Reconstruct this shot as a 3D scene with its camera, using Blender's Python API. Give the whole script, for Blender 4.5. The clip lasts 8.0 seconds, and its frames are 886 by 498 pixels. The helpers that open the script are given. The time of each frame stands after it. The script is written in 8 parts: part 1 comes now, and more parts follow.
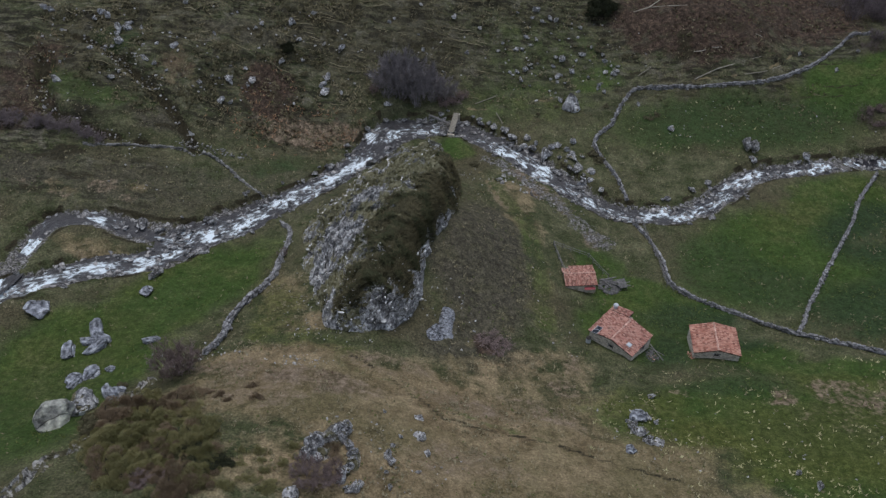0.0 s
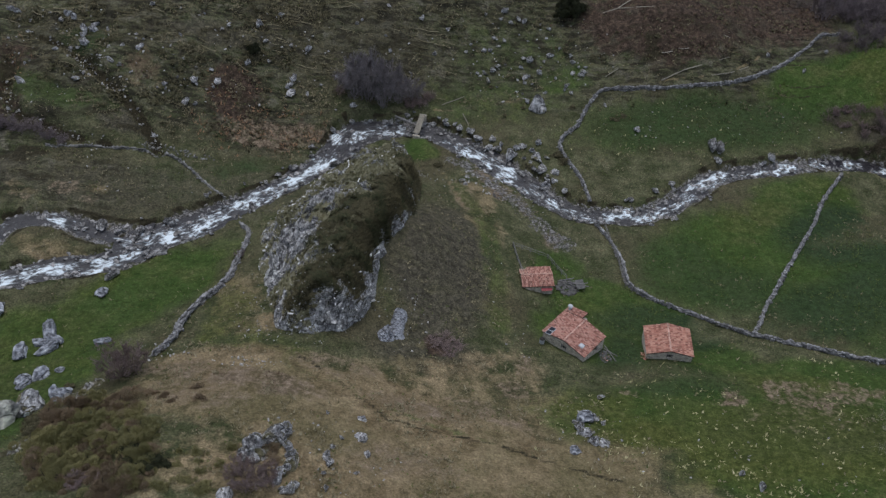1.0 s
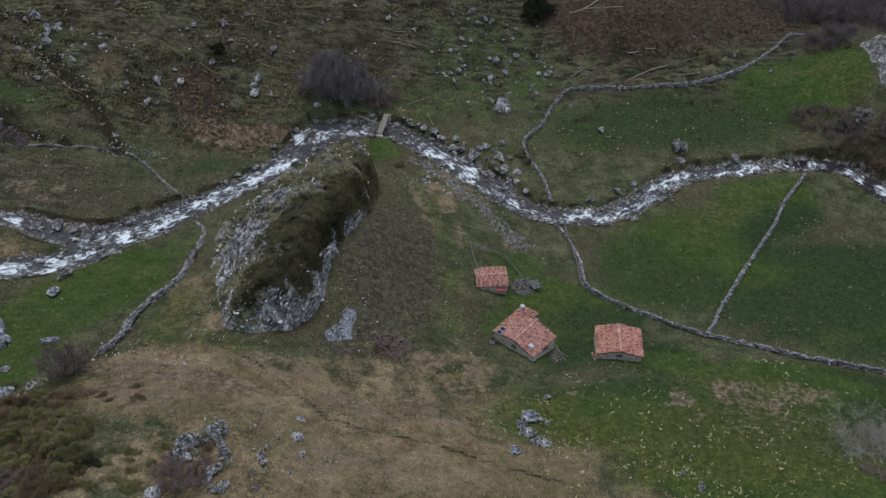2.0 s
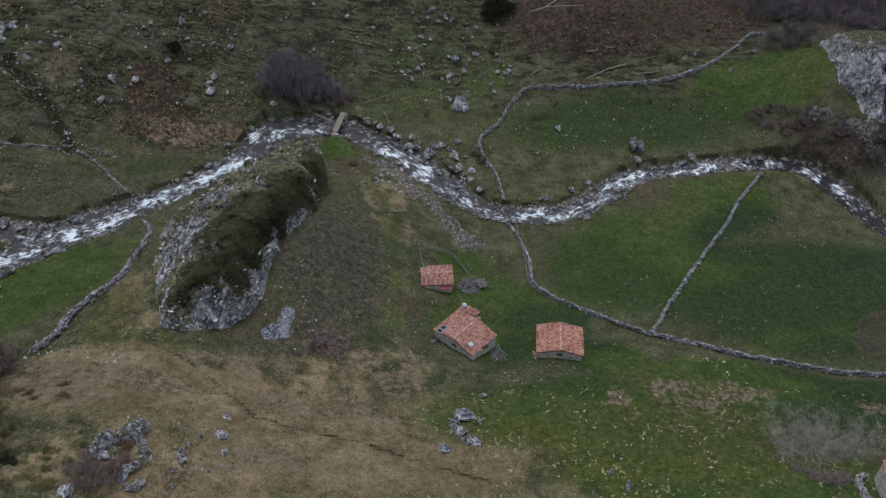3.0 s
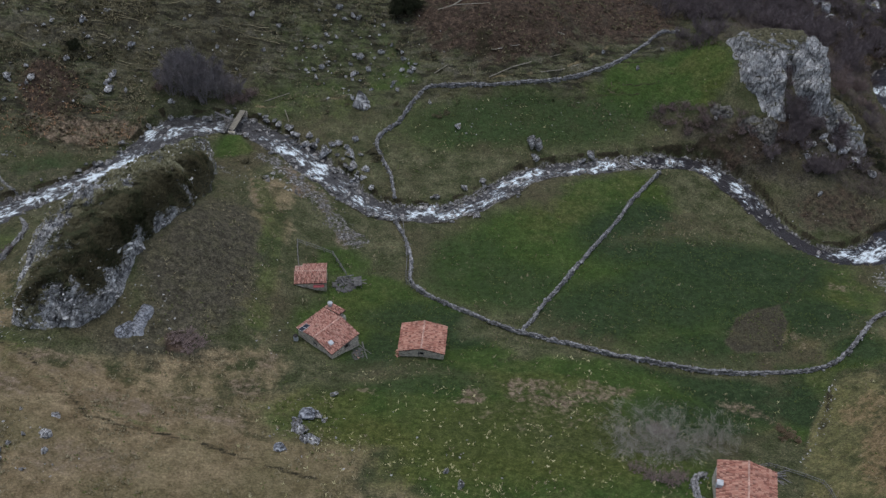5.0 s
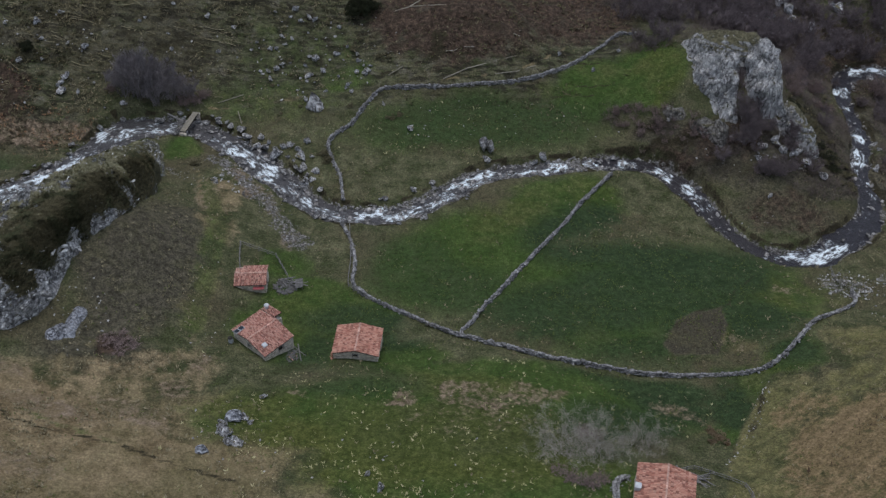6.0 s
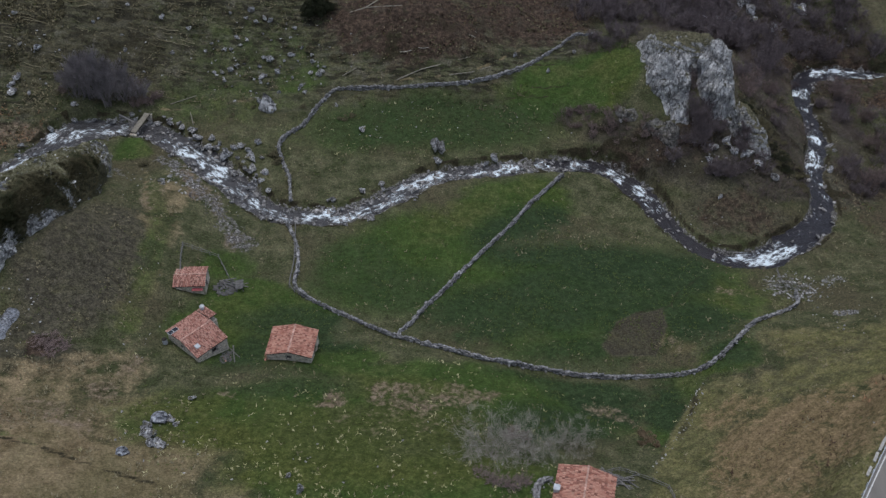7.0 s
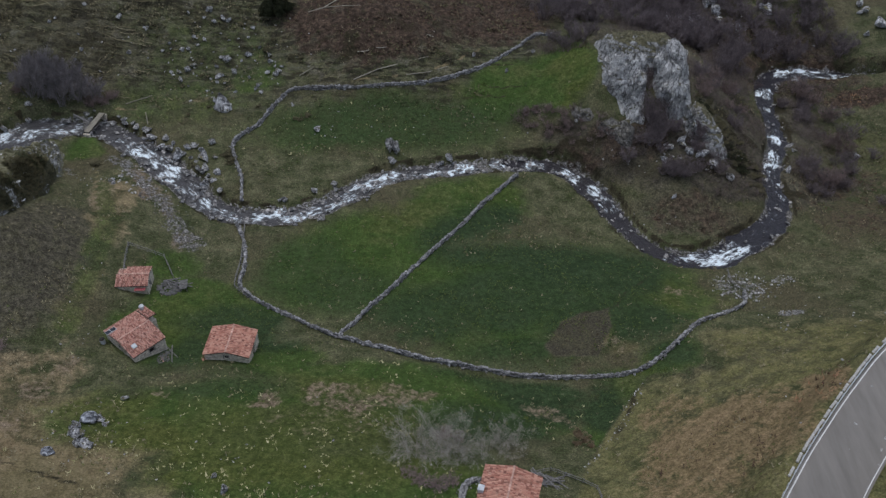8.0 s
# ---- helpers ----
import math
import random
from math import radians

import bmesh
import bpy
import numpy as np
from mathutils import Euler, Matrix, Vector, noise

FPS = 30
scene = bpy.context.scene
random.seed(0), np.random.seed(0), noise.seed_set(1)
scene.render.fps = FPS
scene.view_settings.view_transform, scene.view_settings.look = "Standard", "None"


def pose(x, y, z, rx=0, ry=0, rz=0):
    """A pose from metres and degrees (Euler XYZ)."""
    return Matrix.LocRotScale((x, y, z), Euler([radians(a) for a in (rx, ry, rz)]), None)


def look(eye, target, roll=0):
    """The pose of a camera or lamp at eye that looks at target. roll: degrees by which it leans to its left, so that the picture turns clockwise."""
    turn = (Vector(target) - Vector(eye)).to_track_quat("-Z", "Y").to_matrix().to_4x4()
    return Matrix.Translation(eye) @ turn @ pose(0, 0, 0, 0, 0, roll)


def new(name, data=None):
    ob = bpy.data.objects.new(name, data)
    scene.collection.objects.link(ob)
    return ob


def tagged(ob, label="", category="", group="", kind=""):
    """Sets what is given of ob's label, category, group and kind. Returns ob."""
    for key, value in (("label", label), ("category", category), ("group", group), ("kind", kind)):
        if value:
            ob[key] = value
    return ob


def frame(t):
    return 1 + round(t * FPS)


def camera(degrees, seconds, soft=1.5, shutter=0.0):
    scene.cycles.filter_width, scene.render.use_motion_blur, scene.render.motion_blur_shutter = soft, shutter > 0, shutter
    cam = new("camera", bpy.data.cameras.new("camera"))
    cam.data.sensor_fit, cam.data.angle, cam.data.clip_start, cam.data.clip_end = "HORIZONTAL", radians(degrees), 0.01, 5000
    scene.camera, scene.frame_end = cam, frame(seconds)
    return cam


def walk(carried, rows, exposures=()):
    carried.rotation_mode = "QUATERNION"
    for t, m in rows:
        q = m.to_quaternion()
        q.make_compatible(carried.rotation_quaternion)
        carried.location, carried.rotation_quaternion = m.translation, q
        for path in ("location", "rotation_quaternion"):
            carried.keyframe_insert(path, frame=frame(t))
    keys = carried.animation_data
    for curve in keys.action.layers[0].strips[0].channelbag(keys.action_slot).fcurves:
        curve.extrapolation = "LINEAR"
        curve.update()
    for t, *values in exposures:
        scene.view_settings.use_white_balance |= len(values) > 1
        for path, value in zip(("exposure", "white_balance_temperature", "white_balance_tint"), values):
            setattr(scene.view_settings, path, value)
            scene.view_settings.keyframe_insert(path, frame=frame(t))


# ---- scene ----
cam = camera(52.0, 8.0, 1.45)
METRES, EYE, TILT, LEAN, TURN = 76.0, 106.0, -42.8, -1.0, 0.0
ROWS = [
    (0.0, 0.0000, 0.0000, 0.0000, 0.000, 0.000, -0.000),
    (0.5, 0.0443, -0.0031, 0.0023, 0.000, -0.024, 0.010),
    (1.0, 0.0946, -0.0059, 0.0036, 0.024, -0.032, 0.010),
    (1.5, 0.1445, -0.0079, 0.0043, 0.081, -0.032, -0.020),
    (3.0, 0.3190, -0.0042, 0.0017, 0.122, -0.073, -0.110),
    (3.5, 0.3875, 0.0007, -0.0011, 0.146, -0.105, -0.130),
    (4.0, 0.4579, 0.0041, -0.0021, 0.162, -0.154, -0.150),
    (4.5, 0.5315, 0.0017, 0.0003, 0.203, -0.211, -0.160),
    (6.0, 0.7391, -0.0017, 0.0091, 0.356, -0.227, -0.190),
    (6.5, 0.8063, -0.0007, 0.0102, 0.381, -0.194, -0.190),
    (7.0, 0.8738, 0.0015, 0.0103, 0.389, -0.170, -0.200),
    (7.5, 0.9392, 0.0048, 0.0091, 0.405, -0.138, -0.210),
    (8.0, 0.9989, 0.0089, 0.0074, 0.421, -0.089, -0.210),
]
walk(cam, [(t, pose(0, 0, EYE, TILT, LEAN, TURN) @ pose(METRES * x, METRES * y, METRES * z, 90 + pitch, roll, yaw)) for t, x, y, z, yaw, pitch, roll in ROWS])

# ---- daylight: overcast sky with a soft sun behind the clouds ----
world = bpy.data.worlds.new("world")
scene.world = world
world.use_nodes = True
wn, wl = world.node_tree.nodes, world.node_tree.links
sky = wn.new("ShaderNodeTexSky")
sky.sky_type = "NISHITA"
sky.sun_disc = False
sky.sun_elevation, sky.sun_rotation = radians(77), radians(341.6)
sky.air_density, sky.dust_density, sky.ozone_density = 1.0, 2.5, 1.0
wn["Background"].inputs["Strength"].default_value = 0.045
wl.new(sky.outputs["Color"], wn["Background"].inputs["Color"])
# an even layer of cloud in front of the blue
cloud = wn.new("ShaderNodeBackground")
cloud.inputs["Color"].default_value = (0.84, 0.95, 1.19, 1)
cloud.inputs["Strength"].default_value = 0.44
both = wn.new("ShaderNodeAddShader")
wl.new(wn["Background"].outputs[0], both.inputs[0])
wl.new(cloud.outputs[0], both.inputs[1])
wl.new(both.outputs[0], wn["World Output"].inputs["Surface"])
sun = new("sun", bpy.data.lights.new("sun", "SUN"))
sun.data.energy, sun.data.angle, sun.data.color = 1.12, radians(30), (1.0, 0.98, 0.95)
sun.matrix_world = look((30, 140, 137), (40, 110, 0))

# ---- materials ----
def material(name, rough=0.9, metal=0.0):
    m = bpy.data.materials.new(name)
    m.use_nodes = True
    b = m.node_tree.nodes["Principled BSDF"]
    b.inputs["Roughness"].default_value, b.inputs["Metallic"].default_value = rough, metal
    b.inputs["Specular IOR Level"].default_value = 0.3
    return m, m.node_tree.nodes, m.node_tree.links, b


def noise_node(n, l, scale, detail=5.0, rough=0.6, vec=None, stretch=None, kind="Object"):
    t = n.new("ShaderNodeTexNoise")
    t.inputs["Scale"].default_value, t.inputs["Detail"].default_value, t.inputs["Roughness"].default_value = scale, detail, rough
    if vec is None:
        vec = n.new("ShaderNodeTexCoord").outputs[kind]
    if stretch:
        mp = n.new("ShaderNodeMapping")
        mp.inputs["Scale"].default_value = stretch
        l.new(vec, mp.inputs["Vector"])
        vec = mp.outputs["Vector"]
    l.new(vec, t.inputs["Vector"])
    return t.outputs["Fac"]


def ramp(n, l, fac, *stops):
    r = n.new("ShaderNodeValToRGB")
    e = r.color_ramp.elements
    while len(e) < len(stops):
        e.new(0.5)
    for k, (at, c) in enumerate(stops):
        e[k].position = at
        e[k].color = (c, c, c, 1) if isinstance(c, (int, float)) else (*c, 1)
    l.new(fac, r.inputs["Fac"])
    return r.outputs["Color"]


def mixed(n, l, fac, a, b, blend="MIX"):
    x = n.new("ShaderNodeMix")
    x.data_type, x.blend_type = "RGBA", blend
    for sock, v in ((x.inputs[0], fac), (x.inputs[6], a), (x.inputs[7], b)):
        if isinstance(v, (int, float)):
            sock.default_value = v
        elif isinstance(v, tuple):
            sock.default_value = (*v, 1)
        else:
            l.new(v, sock)
    return x.outputs[2]


def maths(n, l, op, a, b=0.0, c=None):
    x = n.new("ShaderNodeMath")
    x.operation = op
    for sock, v in zip(x.inputs, (a, b, c)):
        if v is None:
            continue
        if isinstance(v, (int, float)):
            sock.default_value = v
        else:
            l.new(v, sock)
    return x.outputs[0]


def mapped(n, l, vec, turn):
    mp = n.new("ShaderNodeMapping")
    mp.inputs["Rotation"].default_value = (0, 0, radians(turn))
    l.new(vec, mp.inputs["Vector"])
    return mp.outputs["Vector"]


def bumped(n, l, b, height_out, strength, distance):
    x = n.new("ShaderNodeBump")
    x.inputs["Strength"].default_value, x.inputs["Distance"].default_value = strength, distance
    l.new(height_out, x.inputs["Height"])
    l.new(x.outputs["Normal"], b.inputs["Normal"])


def island(n):
    return n.new("ShaderNodeNewGeometry").outputs["Random Per Island"]


def attribute(n, name):
    x = n.new("ShaderNodeAttribute")
    x.attribute_name = name
    return x


def edge(n, l, mask, grain, low=0.35, high=0.65, push=0.5):
    """A soft mask whose rim is broken up by the grain."""
    v = maths(n, l, "ADD", mask, maths(n, l, "MULTIPLY", maths(n, l, "SUBTRACT", grain, 0.5), push))
    return ramp(n, l, v, (low, 0.0), (high, 1.0))


def ground_material():
    m, n, l, b = material("pasture", 0.95)
    b.inputs["Specular IOR Level"].default_value = 0.1
    co = n.new("ShaderNodeTexCoord").outputs["Object"]
    big = noise_node(n, l, 0.055, 5, 0.6, co)
    mid = noise_node(n, l, 0.3, 6, 0.65, co)
    fine = noise_node(n, l, 1.1, 5, 0.65, co)
    tiny = noise_node(n, l, 3.6, 4, 0.7, co)
    tread = noise_node(n, l, 0.5, 5, 0.6, co, (0.35, 1.7, 1.7))
    at = attribute(n, "cover")
    sep = n.new("ShaderNodeSeparateColor")
    l.new(at.outputs["Color"], sep.inputs["Color"])
    at2 = attribute(n, "cover_two")
    sep2 = n.new("ShaderNodeSeparateColor")
    l.new(at2.outputs["Color"], sep2.inputs["Color"])
    two = lambda f, lo, hi, c, d: mixed(n, l, ramp(n, l, f, (lo, 0.0), (hi, 1.0)), c, d)
    at3 = attribute(n, "cover_three")
    sep3 = n.new("ShaderNodeSeparateColor")
    l.new(at3.outputs["Color"], sep3.inputs["Color"])
    rough_grass = two(mid, 0.40, 0.62, (0.060, 0.069, 0.031), (0.134, 0.132, 0.074))
    rough_grass = mixed(n, l, ramp(n, l, big, (0.5, 0.0), (0.62, 0.8)), rough_grass, (0.100, 0.086, 0.052))
    hollow = noise_node(n, l, 0.2, 7, 0.72, co)
    rough_grass = mixed(n, l, maths(n, l, "MULTIPLY", ramp(n, l, hollow, (0.52, 0.0), (0.59, 0.85)), at.outputs["Alpha"]), rough_grass, (0.040, 0.034, 0.025))
    rough_grass = mixed(n, l, maths(n, l, "MULTIPLY", ramp(n, l, hollow, (0.38, 0.85), (0.46, 0.0)), at.outputs["Alpha"]), rough_grass, (0.178, 0.162, 0.124))
    rough_grass = mixed(n, l, maths(n, l, "MULTIPLY", ramp(n, l, tread, (0.48, 0.0), (0.58, 0.9)), at.outputs["Alpha"]), rough_grass, (0.032, 0.030, 0.021))
    rough_grass = mixed(n, l, maths(n, l, "MULTIPLY", ramp(n, l, tread, (0.40, 0.6), (0.46, 0.0)), at.outputs["Alpha"]), rough_grass, (0.125, 0.120, 0.084))
    rough_grass = mixed(n, l, ramp(n, l, fine, (0.54, 0.0), (0.64, 0.5)), rough_grass, (0.034, 0.034, 0.019))
    lush = two(mid, 0.36, 0.64, (0.044, 0.077, 0.019), (0.070, 0.106, 0.029))
    lush = mixed(n, l, edge(n, l, sep3.outputs[0], mid, 0.1, 0.9, 1.0), lush, two(fine, 0.36, 0.64, (0.074, 0.090, 0.023), (0.102, 0.113, 0.034)))
    patch = maths(n, l, "ADD", big, maths(n, l, "MULTIPLY", maths(n, l, "SUBTRACT", mid, 0.5), 0.6))
    lush = mixed(n, l, ramp(n, l, patch, (0.50, 0.0), (0.68, 0.5)), lush, two(fine, 0.36, 0.64, (0.084, 0.090, 0.034), (0.126, 0.122, 0.053)))
    lush = mixed(n, l, edge(n, l, sep3.outputs[1], mid, 0.1, 0.9, 0.8), lush, two(mid, 0.36, 0.64, (0.029, 0.049, 0.021), (0.041, 0.064, 0.027)))
    dry = two(mid, 0.38, 0.64, (0.166, 0.124, 0.070), (0.340, 0.264, 0.160))
    dry = mixed(n, l, ramp(n, l, big, (0.44, 0.0), (0.60, 0.6)), dry, (0.126, 0.116, 0.055))
    dry = mixed(n, l, ramp(n, l, fine, (0.54, 0.0), (0.66, 0.45)), dry, (0.082, 0.070, 0.038))
    rust = two(fine, 0.36, 0.64, (0.042, 0.031, 0.024), (0.092, 0.064, 0.046))
    brown = two(fine, 0.36, 0.64, (0.066, 0.060, 0.043), (0.098, 0.088, 0.063))
    brown = mixed(n, l, ramp(n, l, mid, (0.46, 0.0), (0.64, 0.45)), brown, (0.108, 0.104, 0.056))
    bare = two(fine, 0.38, 0.62, (0.150, 0.112, 0.076), (0.225, 0.175, 0.125))
    # drag marks and terraces running aslant down the far-side slope
    aslant = noise_node(n, l, 0.8, 6, 0.65, mapped(n, l, co, -37), (0.16, 1.0, 1.0))
    slant = maths(n, l, "MULTIPLY", at3.outputs["Alpha"], 1.0)
    dry = mixed(n, l, slant, dry, two(aslant, 0.36, 0.64, (0.126, 0.122, 0.050), (0.196, 0.178, 0.082)))
    bare = mixed(n, l, slant, bare, two(aslant, 0.36, 0.64, (0.168, 0.127, 0.066), (0.246, 0.180, 0.102)))
    gravel = two(tiny, 0.42, 0.58, (0.070, 0.066, 0.062), (0.22, 0.21, 0.2))
    col = mixed(n, l, edge(n, l, sep2.outputs[0], mid, 0.2, 0.8, 1.6), rough_grass, brown)
    col = mixed(n, l, edge(n, l, sep.outputs[1], mid, 0.25, 0.75, 2.0), col, dry)
    col = mixed(n, l, edge(n, l, sep.outputs[2], mid, 0.3, 0.8, 2.0), col, rust)
    col = mixed(n, l, edge(n, l, sep.outputs[0], mid, 0.2, 0.75, 1.6), col, lush)
    col = mixed(n, l, edge(n, l, sep3.outputs[2], maths(n, l, "MULTIPLY", maths(n, l, "ADD", fine, mid), 0.5), 0.3, 0.7, 2.6), col, bare)
    col = mixed(n, l, edge(n, l, sep2.outputs[1], fine, 0.45, 0.7, 2.2), col, gravel)
    # dark mask: ruts, ditches and wet lines, with bank and terrace shade painted in
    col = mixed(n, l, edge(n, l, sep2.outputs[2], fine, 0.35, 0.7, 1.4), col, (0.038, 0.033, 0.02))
    turfy = maths(n, l, "SUBTRACT", 0.8, maths(n, l, "MULTIPLY", maths(n, l, "MAXIMUM", sep.outputs[0], sep.outputs[1]), 0.3))
    col = mixed(n, l, turfy, col, ramp(n, l, tiny, (0.36, 0.42), (0.5, 0.97), (0.64, 1.72)), "MULTIPLY")
    col = mixed(n, l, 0.8, col, ramp(n, l, fine, (0.37, 0.72), (0.63, 1.32)), "MULTIPLY")
    l.new(col, b.inputs["Base Color"])
    h = maths(n, l, "ADD", maths(n, l, "MULTIPLY", fine, 1.0), maths(n, l, "MULTIPLY", tiny, 0.4))
    bumped(n, l, b, h, 1.0, 0.6)
    return m


def rock_material(name, dark, light, moss=0.45, pale=(0.36, 0.35, 0.33), streak=(1, 1, 1), turn=0.0, wobble=3.4, split=0.03, mottle=0.9, cover=False, chinks=0.0, unit=1.0):
    """Weathered limestone: grey faces, dark seams, moss and turf on what faces up."""
    m, n, l, b = material(name, 0.92)
    co = n.new("ShaderNodeTexCoord").outputs["Object"]
    mp = n.new("ShaderNodeMapping")
    mp.inputs["Rotation"].default_value = (0, 0, radians(turn))
    mp.inputs["Scale"].default_value = (unit, unit, unit)
    l.new(co, mp.inputs["Vector"])
    rolled = mp.outputs["Vector"]
    g = noise_node(n, l, 0.6, 8, 0.66, rolled, streak)
    f = noise_node(n, l, 2.2, 6, 0.7, rolled, streak)
    col = mixed(n, l, ramp(n, l, g, (0.40, 0.0), (0.60, 1.0)), dark, light)
    col = mixed(n, l, ramp(n, l, f, (0.52, 0.0), (0.60, 0.85)), col, pale)
    v = n.new("ShaderNodeTexVoronoi")
    v.feature = "DISTANCE_TO_EDGE"
    v.inputs["Scale"].default_value = 0.6
    warp = mixed(n, l, 0.5, rolled, n.new("ShaderNodeTexNoise").outputs["Color"], "ADD")
    l.new(warp, v.inputs["Vector"])
    seam = ramp(n, l, v.outputs["Distance"], (0.0, 1.0), (0.08, 0.0))
    col = mixed(n, l, maths(n, l, "MULTIPLY", seam, 0.3), col, (0.05, 0.048, 0.045))
    joint = noise_node(n, l, 0.42, 3, 0.5, rolled, streak)
    joint = ramp(n, l, maths(n, l, "ABSOLUTE", maths(n, l, "SUBTRACT", joint, 0.5)), (0.0, 1.0), (split, 0.0))
    col = mixed(n, l, maths(n, l, "MULTIPLY", joint, 0.8), col, (0.035, 0.033, 0.032))
    for size, gap in ((1.0, chinks), (2.3, chinks * 1.2)) if chinks else ():
        chink = noise_node(n, l, size, 4, 0.55, mapped(n, l, rolled, 30 * size), streak)
        chink = ramp(n, l, maths(n, l, "ABSOLUTE", maths(n, l, "SUBTRACT", chink, 0.5)), (0.0, 1.0), (gap, 0.0))
        col = mixed(n, l, maths(n, l, "MULTIPLY", chink, 0.6), col, (0.09, 0.087, 0.085))
        joint = maths(n, l, "MAXIMUM", joint, maths(n, l, "MULTIPLY", chink, 0.6))
    crack = noise_node(n, l, 1.5, 6, 0.7, rolled, (streak[0], streak[1], streak[2] * 0.7))
    col = mixed(n, l, mottle, col, ramp(n, l, crack, (0.40, 0.28), (0.48, 0.95), (0.60, 1.35)), "MULTIPLY")
    geo = n.new("ShaderNodeNewGeometry")
    xyz = n.new("ShaderNodeSeparateXYZ")
    l.new(geo.outputs["Normal"], xyz.inputs[0])
    rough = noise_node(n, l, 0.45, 7, 0.72, rolled, streak)
    up = maths(n, l, "ADD", xyz.outputs[2], maths(n, l, "MULTIPLY", maths(n, l, "SUBTRACT", rough, 0.5), wobble))
    turf = ramp(n, l, up, (1.05 - moss * 0.9, 0.0), (1.16 - moss * 0.9, 1.0))
    if cover:
        soil_or_shade = maths(n, l, "ADD", attribute(n, "turf").outputs["Fac"], maths(n, l, "MULTIPLY", maths(n, l, "SUBTRACT", maths(n, l, "ADD", rough, crack), 1.0), 1.7))
        soil_or_shade = maths(n, l, "ADD", soil_or_shade, maths(n, l, "MULTIPLY", maths(n, l, "SUBTRACT", xyz.outputs[2], 0.6), 0.35))
        turf = ramp(n, l, soil_or_shade, (0.44, 0.0), (0.54, 1.0))
    green = mixed(n, l, ramp(n, l, f, (0.42, 0.0), (0.58, 1.0)), *(((0.165, 0.158, 0.084), (0.330, 0.310, 0.200)) if cover else ((0.076, 0.072, 0.040), (0.178, 0.162, 0.098))))
    col = mixed(n, l, turf, col, green)
    if cover:
        bushy = maths(n, l, "ADD", attribute(n, "heath").outputs["Fac"], maths(n, l, "MULTIPLY", maths(n, l, "SUBTRACT", maths(n, l, "ADD", rough, f), 1.0), 1.2))
        col = mixed(n, l, ramp(n, l, bushy, (0.42, 0.0), (0.58, 1.0)), col, mixed(n, l, ramp(n, l, f, (0.42, 0.0), (0.58, 1.0)), (0.048, 0.046, 0.025), (0.112, 0.104, 0.056)))
    l.new(col, b.inputs["Base Color"])
    bumped(n, l, b, maths(n, l, "SUBTRACT", maths(n, l, "ADD", g, maths(n, l, "MULTIPLY", f, 0.5)), maths(n, l, "MULTIPLY", joint, 0.5)), 1.0, 0.45 if cover else 0.7)
    return m


def grain_material(name, a, b_col, scale=3.0, rough=0.9, spread=0.45, metal=0.0, stretch=None):
    """A plain weathered surface: two tones in a grain, each piece a little different."""
    m, n, l, b = material(name, rough, metal)
    f = noise_node(n, l, scale, 6, 0.65, None, stretch)
    col = mixed(n, l, ramp(n, l, f, (0.38, 0.0), (0.62, 1.0)), a, b_col)
    if spread:
        col = mixed(n, l, spread, col, ramp(n, l, island(n), (0.0, 0.45), (1.0, 1.5)), "MULTIPLY")
    l.new(col, b.inputs["Base Color"])
    bumped(n, l, b, f, 0.5, 0.03)
    return m


def leaf_material(name, a, b_col, own=0.0):
    """Leaves of mixed tones; own tells how far each bush has a tone of its own."""
    m, n, l, b = material(name, 0.8)
    b.inputs["Specular IOR Level"].default_value = 0.15
    tone = island(n)
    if own:
        each = n.new("ShaderNodeObjectInfo").outputs["Random"]
        tone = maths(n, l, "ADD", maths(n, l, "MULTIPLY", tone, 1 - own), maths(n, l, "MULTIPLY", each, own))
    l.new(mixed(n, l, tone, a, b_col), b.inputs["Base Color"])
    return m


def tile_material(name, a, b_col, c):
    """Fired clay roof tiles, each burnt and weathered differently, with lichen."""
    m, n, l, b = material(name, 0.85)
    col = ramp(n, l, island(n), (0.0, tuple(0.8 * k for k in a)), (0.08, a), (0.45, b_col), (0.7, tuple((p + q) / 2 for p, q in zip(b_col, c))), (1.0, c))
    f = noise_node(n, l, 1.1, 6, 0.7)
    col = mixed(n, l, ramp(n, l, f, (0.52, 0.0), (0.72, 0.5)), col, (0.19, 0.135, 0.108))
    g = noise_node(n, l, 9.0, 4, 0.7)
    col = mixed(n, l, ramp(n, l, g, (0.58, 0.0), (0.70, 0.45)), col, (0.46, 0.37, 0.30))
    l.new(col, b.inputs["Base Color"])
    return m


